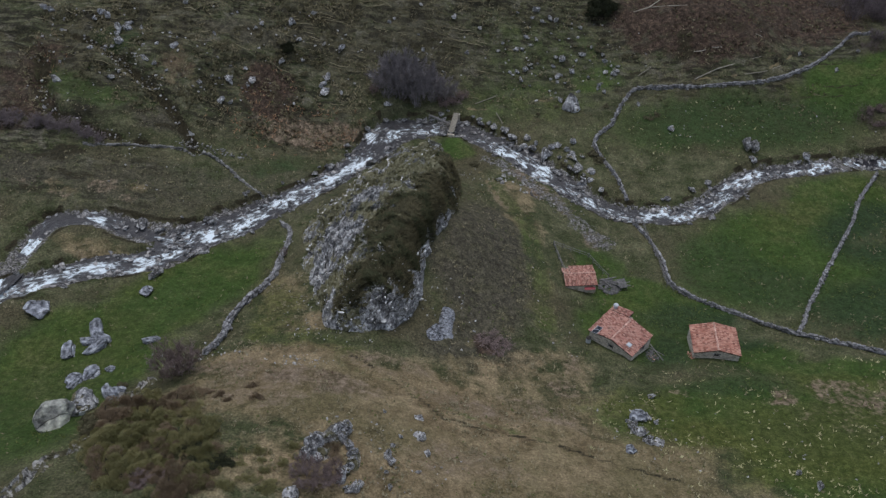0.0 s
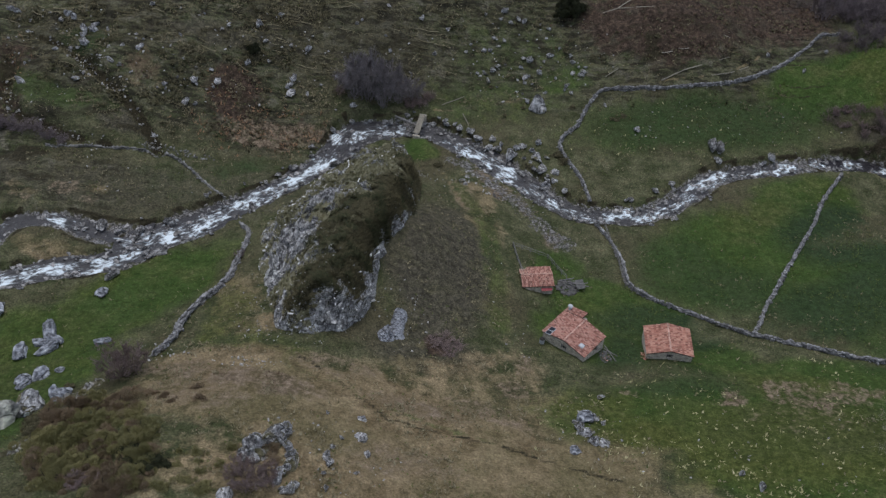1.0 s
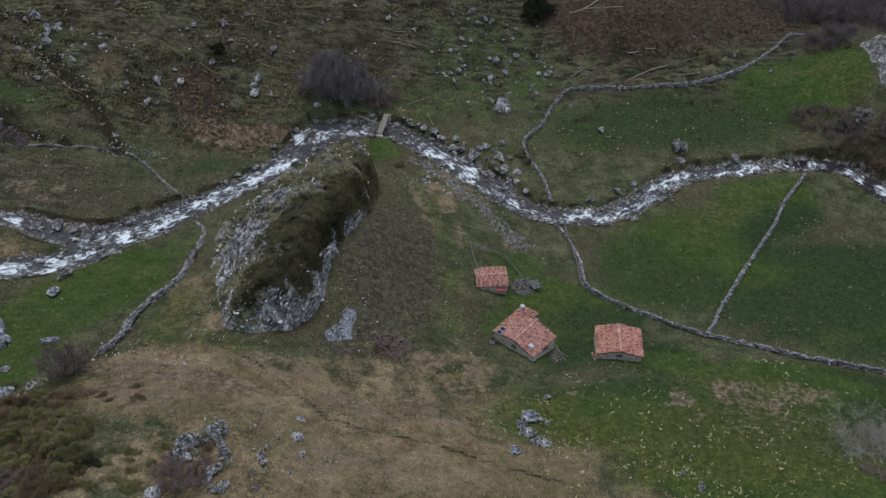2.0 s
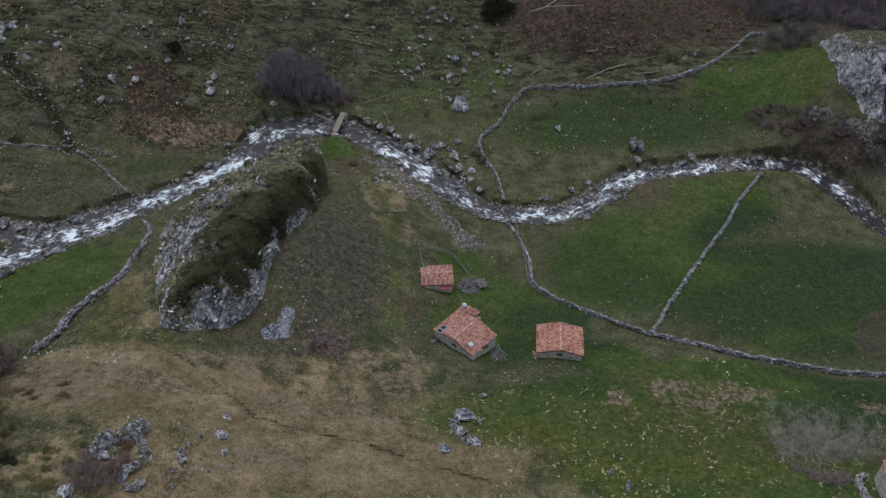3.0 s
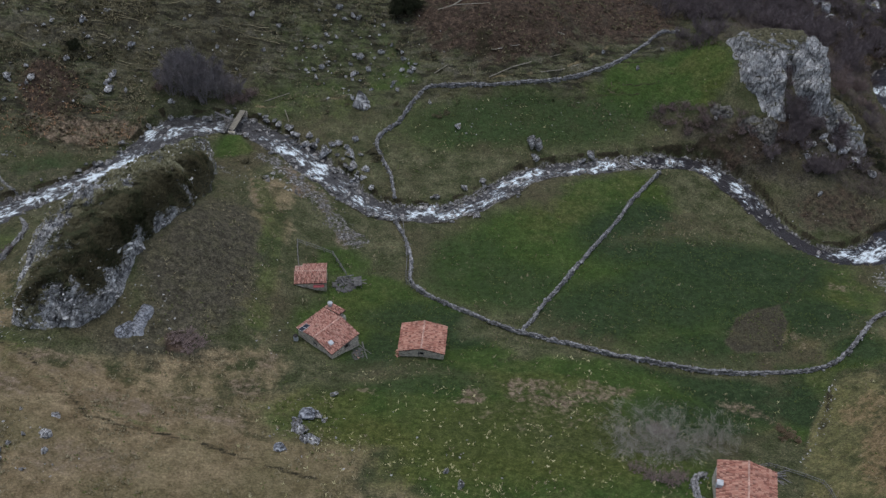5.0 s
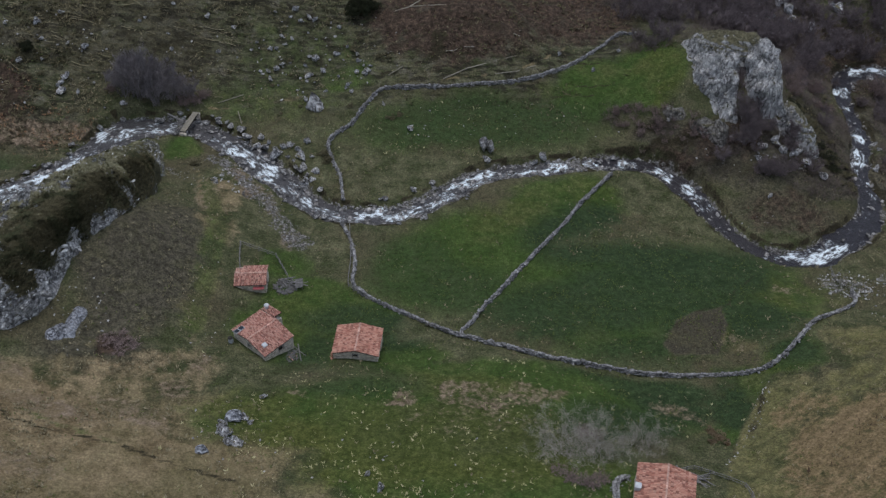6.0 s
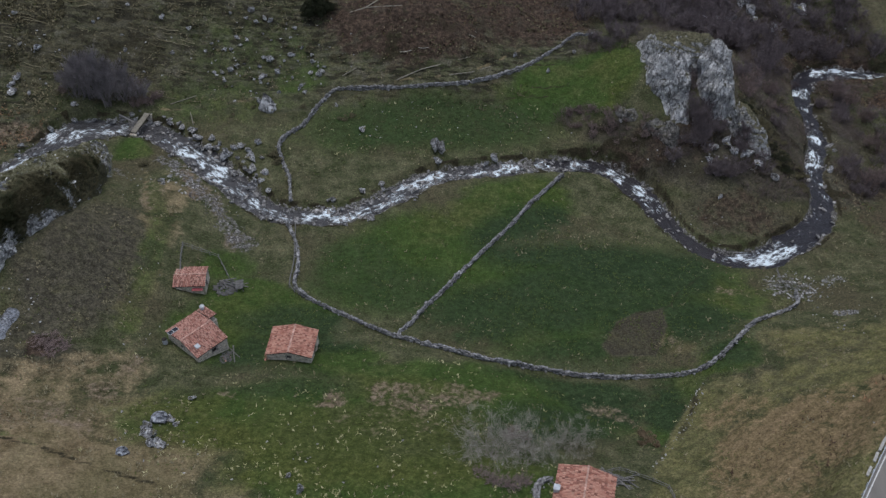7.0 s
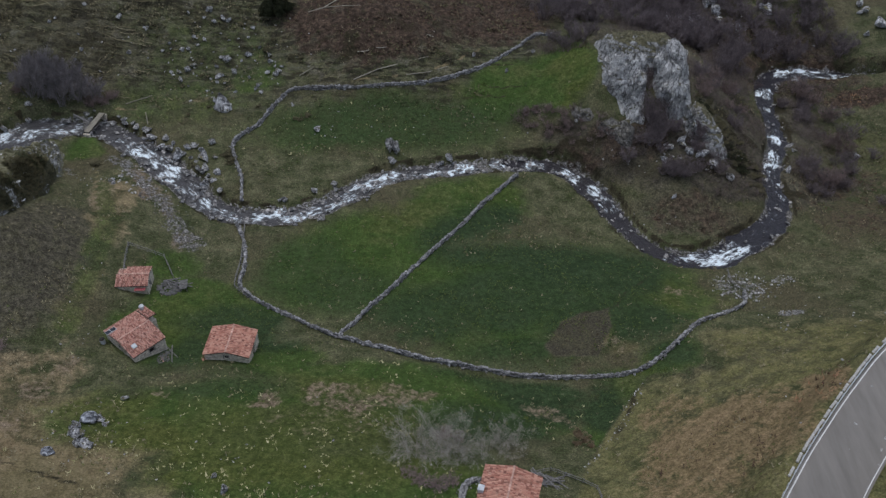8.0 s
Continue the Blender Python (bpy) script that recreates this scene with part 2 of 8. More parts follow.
def masonry_material(name, a, b_col, mortar, scale=2.6):
    m, n, l, b = material(name, 0.93)
    co = n.new("ShaderNodeTexCoord").outputs["Object"]
    v = n.new("ShaderNodeTexVoronoi")
    v.inputs["Scale"].default_value = scale
    mp = n.new("ShaderNodeMapping")
    mp.inputs["Scale"].default_value = (1, 1, 1.6)
    l.new(co, mp.inputs["Vector"])
    l.new(mp.outputs["Vector"], v.inputs["Vector"])
    e = n.new("ShaderNodeTexVoronoi")
    e.feature = "DISTANCE_TO_EDGE"
    e.inputs["Scale"].default_value = scale
    l.new(mp.outputs["Vector"], e.inputs["Vector"])
    s = n.new("ShaderNodeSeparateColor")
    l.new(v.outputs["Color"], s.inputs["Color"])
    col = mixed(n, l, s.outputs[0], a, b_col)
    col = mixed(n, l, ramp(n, l, e.outputs["Distance"], (0.0, 1.0), (0.09, 0.0)), col, mortar)
    stain = noise_node(n, l, 0.9, 5, 0.6, co)
    col = mixed(n, l, ramp(n, l, stain, (0.5, 0.0), (0.75, 0.3)), col, (0.12, 0.11, 0.095))
    l.new(col, b.inputs["Base Color"])
    bumped(n, l, b, ramp(n, l, e.outputs["Distance"], (0.0, 0.0), (0.15, 1.0)), 0.8, 0.05)
    return m


def water_material(name, dark, light):
    m, n, l, b = material(name, 0.3)
    b.inputs["Specular IOR Level"].default_value = 0.25
    uv = n.new("ShaderNodeUVMap").outputs["UV"]
    a = noise_node(n, l, 0.42, 4, 0.6, uv, (0.6, 1.0, 1))
    c = noise_node(n, l, 1.5, 5, 0.65, uv, (0.42, 1.2, 1))
    thread = noise_node(n, l, 3.2, 5, 0.7, uv, (0.30, 1.3, 1))
    at = attribute(n, "foam").outputs["Fac"]
    v = maths(n, l, "ADD", maths(n, l, "ADD", a, maths(n, l, "MULTIPLY", maths(n, l, "SUBTRACT", c, 0.5), 0.7)), at)
    v = maths(n, l, "ADD", v, maths(n, l, "MULTIPLY", maths(n, l, "SUBTRACT", thread, 0.5), 0.55))
    foam = ramp(n, l, v, (0.56, 0.0), (0.62, 0.12), (0.665, 0.55), (0.74, 1.0))
    deep = mixed(n, l, ramp(n, l, c, (0.3, 0.0), (0.7, 1.0)), dark, light)
    l.new(mixed(n, l, foam, deep, (0.80, 0.88, 0.92)), b.inputs["Base Color"])
    l.new(mixed(n, l, foam, (0.30, 0.30, 0.30), (0.75, 0.75, 0.75)), b.inputs["Roughness"])
    bumped(n, l, b, maths(n, l, "ADD", maths(n, l, "ADD", a, maths(n, l, "MULTIPLY", c, 0.6)), maths(n, l, "MULTIPLY", thread, 0.3)), 1.0, 0.4)
    return m


def asphalt_material():
    m, n, l, b = material("asphalt", 0.85)
    f = noise_node(n, l, 0.5, 5, 0.6, None, (1.6, 0.25, 1))
    g = noise_node(n, l, 30.0, 3, 0.6)
    col = mixed(n, l, ramp(n, l, f, (0.3, 0.0), (0.7, 1.0)), (0.158, 0.146, 0.132), (0.222, 0.206, 0.186))
    col = mixed(n, l, 0.3, col, ramp(n, l, g, (0.2, 0.7), (0.8, 1.3)), "MULTIPLY")
    l.new(col, b.inputs["Base Color"])
    return m


MAT = dict(
    # water twice: sky's reflection put into the first's colours, shade into the second's
    pasture=ground_material(), water=water_material("stream_water", (0.028, 0.027, 0.029), (0.088, 0.085, 0.087)), water_shaded=water_material("shaded_water", (0.010, 0.009, 0.012), (0.034, 0.031, 0.037)), asphalt=asphalt_material(),
    crag=rock_material("crag_limestone", (0.25, 0.248, 0.248), (0.64, 0.635, 0.63), 0.66, (0.86, 0.854, 0.846), (0.75, 1.35, 0.9), -63, 4.0, 0.034, 0.7, True, 0.02),
    cliff=rock_material("cliff_limestone", (0.54, 0.53, 0.522), (0.88, 0.865, 0.85), 0.30, (0.92, 0.905, 0.89), (1.3, 0.75, 0.55), 25, 1.0, 0.034, 0.30, False, 0.022),
    turf_rock=rock_material("turfed_limestone", (0.26, 0.255, 0.25), (0.52, 0.515, 0.505), 0.62, (0.66, 0.655, 0.64), (1, 1, 1), 0, 1.2),
    bank_rock=rock_material("bank_limestone", (0.13, 0.116, 0.100), (0.30, 0.278, 0.250), 0.45, (0.42, 0.40, 0.37), (1, 1, 1), 0, 1.6),
    ledge_rock=rock_material("ledge_limestone", (0.28, 0.268, 0.248), (0.55, 0.53, 0.495), 0.50, (0.70, 0.68, 0.64), (1, 1, 1), 0, 2.4),
    cream_rock=rock_material("lichen_limestone", (0.20, 0.20, 0.19), (0.50, 0.50, 0.42), -0.5, (0.62, 0.62, 0.51), (0.7, 0.7, 0.7), 0, 0.5, 0.008, unit=1.8),
    boulder=rock_material("boulder_limestone", (0.28, 0.279, 0.284), (0.61, 0.606, 0.61), 0.10, (0.76, 0.755, 0.755), unit=2.6),
    wet_rock=rock_material("stream_rock", (0.19, 0.187, 0.185), (0.42, 0.412, 0.405), -0.1, (0.56, 0.55, 0.54), unit=2.4),
    slab=rock_material("blue_grey_slab", (0.19, 0.202, 0.228), (0.36, 0.378, 0.418), -0.6, (0.50, 0.515, 0.54), unit=1.6),
    wall_stone=grain_material("dry_stone", (0.115, 0.113, 0.114), (0.33, 0.326, 0.327), 2.5, 0.93, 0.9),
    dark_stone=grain_material("wall_core", (0.08, 0.078, 0.074), (0.16, 0.155, 0.15), 2.0, 0.95, 0.0),
    ledge=grain_material("ledge_stone", (0.34, 0.338, 0.334), (0.80, 0.795, 0.785), 1.6, 0.93, 0.6),
    scree=grain_material("scree_stone", (0.20, 0.196, 0.188), (0.50, 0.49, 0.475), 2.5, 0.93, 0.7),
    cobble=grain_material("wet_cobble", (0.085, 0.080, 0.077), (0.40, 0.385, 0.37), 2.5, 0.7, 0.9),
    cobble_dry=grain_material("dry_cobble", (0.085, 0.078, 0.070), (0.25, 0.235, 0.218), 2.5, 0.9, 0.8),
    old_stone=grain_material("mossy_stone", (0.085, 0.085, 0.078), (0.25, 0.245, 0.235), 1.6, 0.95, 0.8),
    masonry=masonry_material("rubble_masonry", (0.34, 0.295, 0.235), (0.80, 0.725, 0.61), (0.62, 0.56, 0.47)),
    tile_rust=tile_material("clay_tile", (0.25, 0.118, 0.094), (0.45, 0.212, 0.163), (0.61, 0.37, 0.295)),
    tile_orange=tile_material("clay_tile_bright", (0.28, 0.125, 0.095), (0.50, 0.228, 0.165), (0.64, 0.38, 0.285)),
    ridge=grain_material("ridge_tile", (0.44, 0.25, 0.195), (0.60, 0.40, 0.325), 3.0, 0.85, 0.5),
    timber=grain_material("grey_timber", (0.11, 0.105, 0.1), (0.27, 0.26, 0.25), 2.0, 0.9, 0.5, 0.0, (6, 6, 1)),
    plank=grain_material("bleached_plank", (0.20, 0.18, 0.14), (0.36, 0.33, 0.27), 4.0, 0.9, 0.5),
    dark=grain_material("dark_timber", (0.02, 0.018, 0.016), (0.05, 0.045, 0.04), 4.0, 0.9, 0.3),
    white=grain_material("white_render", (0.40, 0.42, 0.44), (0.58, 0.60, 0.62), 2.0, 0.7, 0.0),
    solar=grain_material("solar_glass", (0.012, 0.014, 0.02), (0.03, 0.034, 0.045), 5.0, 0.2, 0.0),
    red_sheet=grain_material("red_sheet", (0.25, 0.055, 0.06), (0.36, 0.10, 0.105), 2.0, 0.6, 0.0),
    steel=grain_material("galvanised_steel", (0.48, 0.50, 0.52), (0.62, 0.64, 0.66), 3.0, 0.5, 0.0, 0.25),
    paint=grain_material("road_paint", (0.55, 0.55, 0.54), (0.72, 0.72, 0.71), 3.0, 0.7, 0.0),
    kerb=grain_material("kerb_concrete", (0.34, 0.33, 0.31), (0.52, 0.505, 0.48), 2.0, 0.9, 0.4),
    twig_brown=grain_material("brown_twig", (0.080, 0.064, 0.055), (0.150, 0.122, 0.106), 1.0, 0.9, 0.6),
    twig_purple=grain_material("purple_twig", (0.110, 0.087, 0.090), (0.198, 0.164, 0.168), 1.0, 0.9, 0.6),
    twig_grey=grain_material("grey_twig", (0.150, 0.134, 0.136), (0.27, 0.245, 0.246), 1.0, 0.9, 0.5),
    twig_red=grain_material("red_twig", (0.150, 0.112, 0.104), (0.25, 0.190, 0.176), 1.0, 0.9, 0.7),
    twig_pale=grain_material("pale_twig", (0.27, 0.25, 0.215), (0.42, 0.39, 0.34), 1.0, 0.9, 0.6),
    leaf_dark=leaf_material("evergreen_leaf", (0.014, 0.018, 0.009), (0.045, 0.048, 0.024)),
    leaf_juniper=leaf_material("juniper_leaf", (0.030, 0.036, 0.018), (0.090, 0.094, 0.048)),
    leaf_heath=leaf_material("heath_leaf", (0.050, 0.046, 0.026), (0.160, 0.143, 0.082)),
    leaf_gorse=leaf_material("gorse_leaf", (0.150, 0.148, 0.062), (0.36, 0.325, 0.160), 0.6),
    leaf_brown=leaf_material("brown_broom", (0.155, 0.115, 0.072), (0.37, 0.285, 0.190), 0.6),
    blade_green=leaf_material("green_blade", (0.055, 0.083, 0.019), (0.14, 0.162, 0.052)),
    blade_dry=leaf_material("dry_blade", (0.10, 0.085, 0.045), (0.32, 0.28, 0.18)),
    blade_pale=leaf_material("pale_blade", (0.30, 0.29, 0.13), (0.58, 0.53, 0.32)),
    blade_orange=leaf_material("orange_bracken", (0.190, 0.108, 0.060), (0.42, 0.255, 0.150)),
    blade_rust=leaf_material("bracken_blade", (0.058, 0.037, 0.025), (0.120, 0.078, 0.052)),
)

# ---- the lie of the land ----
POLY = [(0, 0, -6.91), (0, 1, -0.41), (0, 2, 35.21), (0, 3, -11.13), (1, 0, -8.22), (1, 1, -11.63), (1, 2, -6.59), (2, 0, 6.35), (2, 1, -8.16), (3, 0, 2.21)]
HILLS = [
    (44, 89.3, 0.8, 4),
    (28.5, 90, 0.2, 4),
    (120, 170, 15.6, 18),
    (8, 170, -4.9, 18),
    (-64, 74, -6.5, 18),
    (144, 66, 9.9, 18),
    (0, 114, 9.4, 13),
    (-64, 154, 3.1, 18),
    (104, 146, -4.5, 13),
    (96, 82, -4.6, 13),
    (-16, 66, 4.7, 18),
    (64, 186, 7.3, 13),
    (80, 130, 2.0, 18),
    (-24, 146, -3.3, 13),
    (168, 178, -8.2, 18),
    (104, 202, 2.6, 13),
    (96, 58, -3.2, 13),
    (48, 50, -2.2, 13),
    (168, 210, -5.2, 13),
    (152, 146, -4.7, 18),
    (0, 202, 6.7, 18),
    (128, 122, -2.7, 13),
    (-8, 98, 2.5, 13),
    (56, 234, 8.0, 25),
]
# stream reaches: x, y, water level, half width
BRAID_NORTH = [(-70.8, 95.6, 4.6, 1.95), (-68.2, 102.2, 4, 1.95), (-66.6, 107.7, 3.7, 1.85), (-65.2, 114, 3.4, 1.85), (-62.9, 117.3, 3.1, 1.75), (-57.8, 118, 2.7, 1.75), (-52.7, 116.4, 2.2, 2.5), (-47.6, 115.2, 1.8, 2.8), (-41.4, 115.0, 1.35, 3.2)]
BRAID_SOUTH = [(-72.5, 95.5, 4.4, 2.25), (-67.1, 98.7, 3.8, 2.35), (-62.9, 101.5, 3.4, 2.45), (-58.4, 103.9, 3, 2.45), (-53.8, 105.9, 2.6, 2.55), (-47, 107.7, 2.1, 2.75), (-43, 110.8, 1.6, 3.1), (-40, 114.7, 1.25, 3.5)]
REACH_UPPER = [(-43, 112.6, 1.5, 3.2), (-36, 118.5, 0.6, 4.0), (-31.8, 122.5, -0.2, 3.6), (-27.4, 126.7, -0.9, 3.1), (-21.8, 132.3, -1.6, 2.8), (-18, 137.4, -2.2, 2.7), (-14.1, 142.6, -2.7, 2.8), (-11.2, 148.4, -3.1, 3.4), (-8, 153.4, -3.5, 4.1), (-2.8, 154.6, -3.8, 3.4), (2.4, 155.9, -4.3, 2.9), (6.4, 155.6, -4.6, 2.7), (9.7, 153.4, -5, 2.9)]
REACH_MIDDLE = [(6.4, 155.6, -4.6, 2.7), (9.7, 153.4, -5.0, 2.9), (14.2, 150.7, -5.5, 3.1), (18.7, 147.7, -6.0, 3.3), (23.5, 142.9, -6.5, 3.3), (28.2, 138.1, -6.9, 3.0), (32.1, 134.4, -7.1, 2.7), (36.5, 132.4, -7.2, 2.5), (42.1, 132.2, -7.4, 2.5), (47.5, 132.8, -7.5, 2.5), (52.8, 135.5, -7.7, 2.5), (58.2, 140.2, -7.9, 2.6), (63.8, 145.0, -8.1, 2.4), (69.7, 147.7, -8.3, 2.1), (75.6, 149.1, -8.5, 2.0), (82.7, 150.6, -8.8, 2.0), (88.8, 152.3, -9.1, 2.0), (95.5, 152.8, -9.5, 1.9)]
REACH_LOWER = [(88.8, 152.3, -9.1, 2.0), (95.5, 152.8, -9.5, 1.9), (100.8, 152.0, -9.9, 2.0), (105.1, 148.6, -10.3, 2.2), (109.0, 143.8, -10.8, 2.2), (111.0, 139.2, -11.1, 2.0), (113.8, 133.4, -11.5, 1.8), (117.6, 129.1, -11.8, 1.8), (122.5, 127.2, -12.1, 2.1), (128.4, 128.0, -12.5, 2.8), (133.9, 131.3, -12.8, 3.0), (139.3, 135.3, -13.1, 2.9), (144.4, 141.0, -13.4, 2.8), (146.6, 147.0, -13.8, 2.5), (147.0, 153.0, -14.2, 2.0), (148.6, 160.0, -14.7, 2.0), (152.0, 168.0, -15.2, 2.2), (153.8, 175.0, -15.7, 2.2), (154.2, 183.0, -16.2, 2.2), (155.6, 192.5, -16.8, 2.3), (159.6, 201.0, -17.5, 2.5), (166.5, 204.8, -18.0, 2.4), (172.5, 205.4, -18.4, 2.3), (178.0, 204.6, -18.8, 2.2), (184.2, 204.0, -19.2, 2.2), (190.5, 203.0, -19.6, 2.2), (205.0, 200.0, -20.6, 2.4)]
ROAD = [(105.0, 36.0, 15.8, 3.6), (120.6, 58.0, 15.6, 3.9), (127.0, 66.2, 15.5, 3.9), (133.2, 73.4, 15.2, 3.9), (140.0, 80.4, 14.8, 3.9), (156.0, 94.0, 14.0, 3.9), (185.0, 112.0, 12.5, 3.9)]


def smooth_line(points, step):
    """A line of even steps that runs smoothly through the points."""
    p = np.array(points, float)
    p = np.vstack([2 * p[0] - p[1], p, 2 * p[-1] - p[-2]])
    out = []
    for a, b, c, d in zip(p, p[1:], p[2:], p[3:]):
        k = max(2, int(np.hypot(*(c - b)[:2]) / step))
        t = np.linspace(0, 1, k, endpoint=False)[:, None]
        out.append(0.5 * (2 * b + (c - a) * t + (2 * a - 5 * b + 4 * c - d) * t**2 + (3 * b - a - 3 * c + d) * t**3))
    return np.vstack(out + [p[-2:-1]])


TABLE = np.random.RandomState(7).rand(64, 64, 64)


def grain(x, y, z=0.0, scale=1.0, octaves=3):
    """Smooth noise, about -1 to 1, with features of about scale metres."""
    x, y, z = np.broadcast_arrays(np.asarray(x, float) / scale, np.asarray(y, float) / scale, np.asarray(z, float) / scale)
    total, weight = np.zeros(x.shape), 1.0
    for o in range(octaves):
        f = 2.0**o
        q = [v * f + 17.3 * o + 5.1 * k for k, v in enumerate((x, y, z))]
        i = [np.floor(v).astype(int) for v in q]
        s = [(v - j) ** 2 * (3 - 2 * (v - j)) for v, j in zip(q, i)]
        for a in (0, 1):
            for b in (0, 1):
                for c in (0, 1):
                    w = (s[0] if a else 1 - s[0]) * (s[1] if b else 1 - s[1]) * (s[2] if c else 1 - s[2])
                    total += weight * w * (2 * TABLE[(i[0] + a) % 64, (i[1] + b) % 64, (i[2] + c) % 64] - 1)
        weight *= 0.5
    return total


def ease(t):
    t = np.clip(t, 0, 1)
    return t * t * (3 - 2 * t)


def bare_height(x, y):
    """The slopes of the valley, before water and road."""
    u, v = 1.3 * np.tanh((x - 45) / 130), 1.1 * np.tanh((y - 130) / 110)
    z = sum(c * u**i * v**j for i, j, c in POLY)
    for a, b, h, r in HILLS:
        z = z + h * np.exp(-((x - a) ** 2 + (y - b) ** 2) / (2 * r * r))
    return z + 160 * ease((y - 235) / 900) + 90 * ease((30 - y) / 700) + 60 * ease((-80 - x) / 600)


def nearest(line, x, y):
    """For points: the distance to a line, and the line's level and half width there."""
    best = np.full(x.shape, 1e9)
    level, half = np.zeros(x.shape), np.ones(x.shape)
    for a, b in zip(line, line[1:]):
        d = b[:2] - a[:2]
        t = np.clip(((x - a[0]) * d[0] + (y - a[1]) * d[1]) / max(d @ d, 1e-9), 0, 1)
        s = np.hypot(x - a[0] - t * d[0], y - a[1] - t * d[1])
        m = s < best
        best = np.where(m, s, best)
        level = np.where(m, a[2] + t * (b[2] - a[2]), level)
        half = np.where(m, a[3] + t * (b[3] - a[3]), half)
    return best, level, half


STREAMS = [smooth_line(r, 2.0) for r in (BRAID_NORTH, BRAID_SOUTH, REACH_UPPER, REACH_MIDDLE, REACH_LOWER)]
ROADLINE = smooth_line(ROAD, 3.0)


def height(x, y):
    """The ground: slopes, cut by the stream and levelled for the road."""
    x, y = np.broadcast_arrays(np.asarray(x, float), np.asarray(y, float))
    z = bare_height(x, y)
    rolling = np.maximum(ease((y - 146) / 14) * ease((20 - x) / 25), ease((-50 - x) / 10) * ease((y - 122) / 10))
    z = z + rolling * (0.9 * grain(x, y * 1.3, 2, 10, 2) + 0.5 * grain(x, y, 6, 4.0, 3))
    if rolling.any():
        for line in DITCHES:
            z = z - 1.7 * trail(x, y, line, 1.6)
    for line in STREAMS:
        lo, hi = line[:, :2].min(0) - 14, line[:, :2].max(0) + 14
        m = (x > lo[0]) & (x < hi[0]) & (y > lo[1]) & (y < hi[1])
        if not m.any():
            continue
        d, level, half = nearest(line, x[m], y[m])
        half = half - 0.25 + 0.62 * grain(x[m], y[m], 3.0, 3.4, 2) + 0.3 * grain(x[m], y[m], 8.0, 1.1, 2)
        bank = np.maximum(z[m], level + 0.45)
        land = z[m] + (bank - z[m]) * (1 - ease((d - half - 1) / 9))
        bed = level - 0.7 + 0.6 * ease((d - half + 1.3) / 1.3)
        z[m] = bed + (land - bed) * ease((d - half) / 1.3)
    m = (x > 95) & (y > 25) & (y < 130)
    if m.any():
        d, level, half = nearest(ROADLINE, x[m], y[m])
        k = 1 - ease((d - half - 0.9) / 4.0)
        z[m] = z[m] + (level - 0.06 - z[m]) * k
    return z


def level_at(x, y):
    return float(height(np.array([x]), np.array([y]))[0])


def spots(x, y, blobs):
    """A soft mask, 1 inside the ellipses (x, y, rx, ry, turn, strength)."""
    out = np.zeros(x.shape)
    for a, b, rx, ry, turn, s in blobs:
        c, n = math.cos(radians(turn)), math.sin(radians(turn))
        u, v = ((x - a) * c + (y - b) * n) / rx, (-(x - a) * n + (y - b) * c) / ry
        out = np.maximum(out, s * (1 - ease((np.hypot(u, v) - 0.55) / 0.75)))
    return out


def trail(x, y, points, width):
    d = nearest(np.array([(*p, 0, 1) for p in points], float), x, y)[0]
    return 1 - ease((d - width * 0.4) / width)


def inside(x, y, corners, soft):
    """1 inside a polygon, falling to 0 across its edge."""
    closed = corners + corners[:1]
    within = np.zeros(x.shape, bool)
    for (a, b), (c, d) in zip(closed, closed[1:]):
        within ^= ((b > y) != (d > y)) & (x < (c - a) * (y - b) / (d - b + 1e-9) + a)
    d = nearest(np.array([(*p, 0, 1) for p in closed], float), x, y)[0]
    return ease(0.5 + np.where(within, d, -d) / (2 * soft))


# yellower and deeper green turf, bare pinkish soil
YELLOW = [(-24, 97, 5, 9, 0, 0.8), (-19, 91, 6, 4, 0, 0.8), (60, 73, 24, 10, 0, 0.85), (-50, 84, 12, 12, 0, 0.4), (104, 175, 6, 5, 0, 0.5), (36, 68, 9, 10, 0, 0.95), (30, 80, 8, 5, 0, 0.7), (-36, 88, 4, 5, 0, 0.4), (-52, 157.5, 5, 4, 0, 0.9), (176, 172, 7, 10, 0, 0.6), (60, 86, 16, 3, -4, 0.6), (97, 83, 4, 3, 0, 0.5), (106, 165, 4, 6, 0, 0.7), (87, 143, 8, 5, 30, 0.3), (69, 133, 10, 5, 30, 0.4), (-24, 92, 5, 8, 0, 0.8), (-14, 83, 9, 3, -20, 0.7), (52, 72, 26, 9, 0, 0.55), (-46, 103, 8, 4, 45, 0.5), (34, 100, 6, 10, 0, 0.4), (111, 113, 5, 3, 40, 0.5), (117, 117, 4, 3, 40, 0.6), (105.5, 101.6, 3, 2, 30, 0.7), (103, 98.3, 3, 2, 20, 0.7), (117, 111, 4, 3, 0, 0.5)]
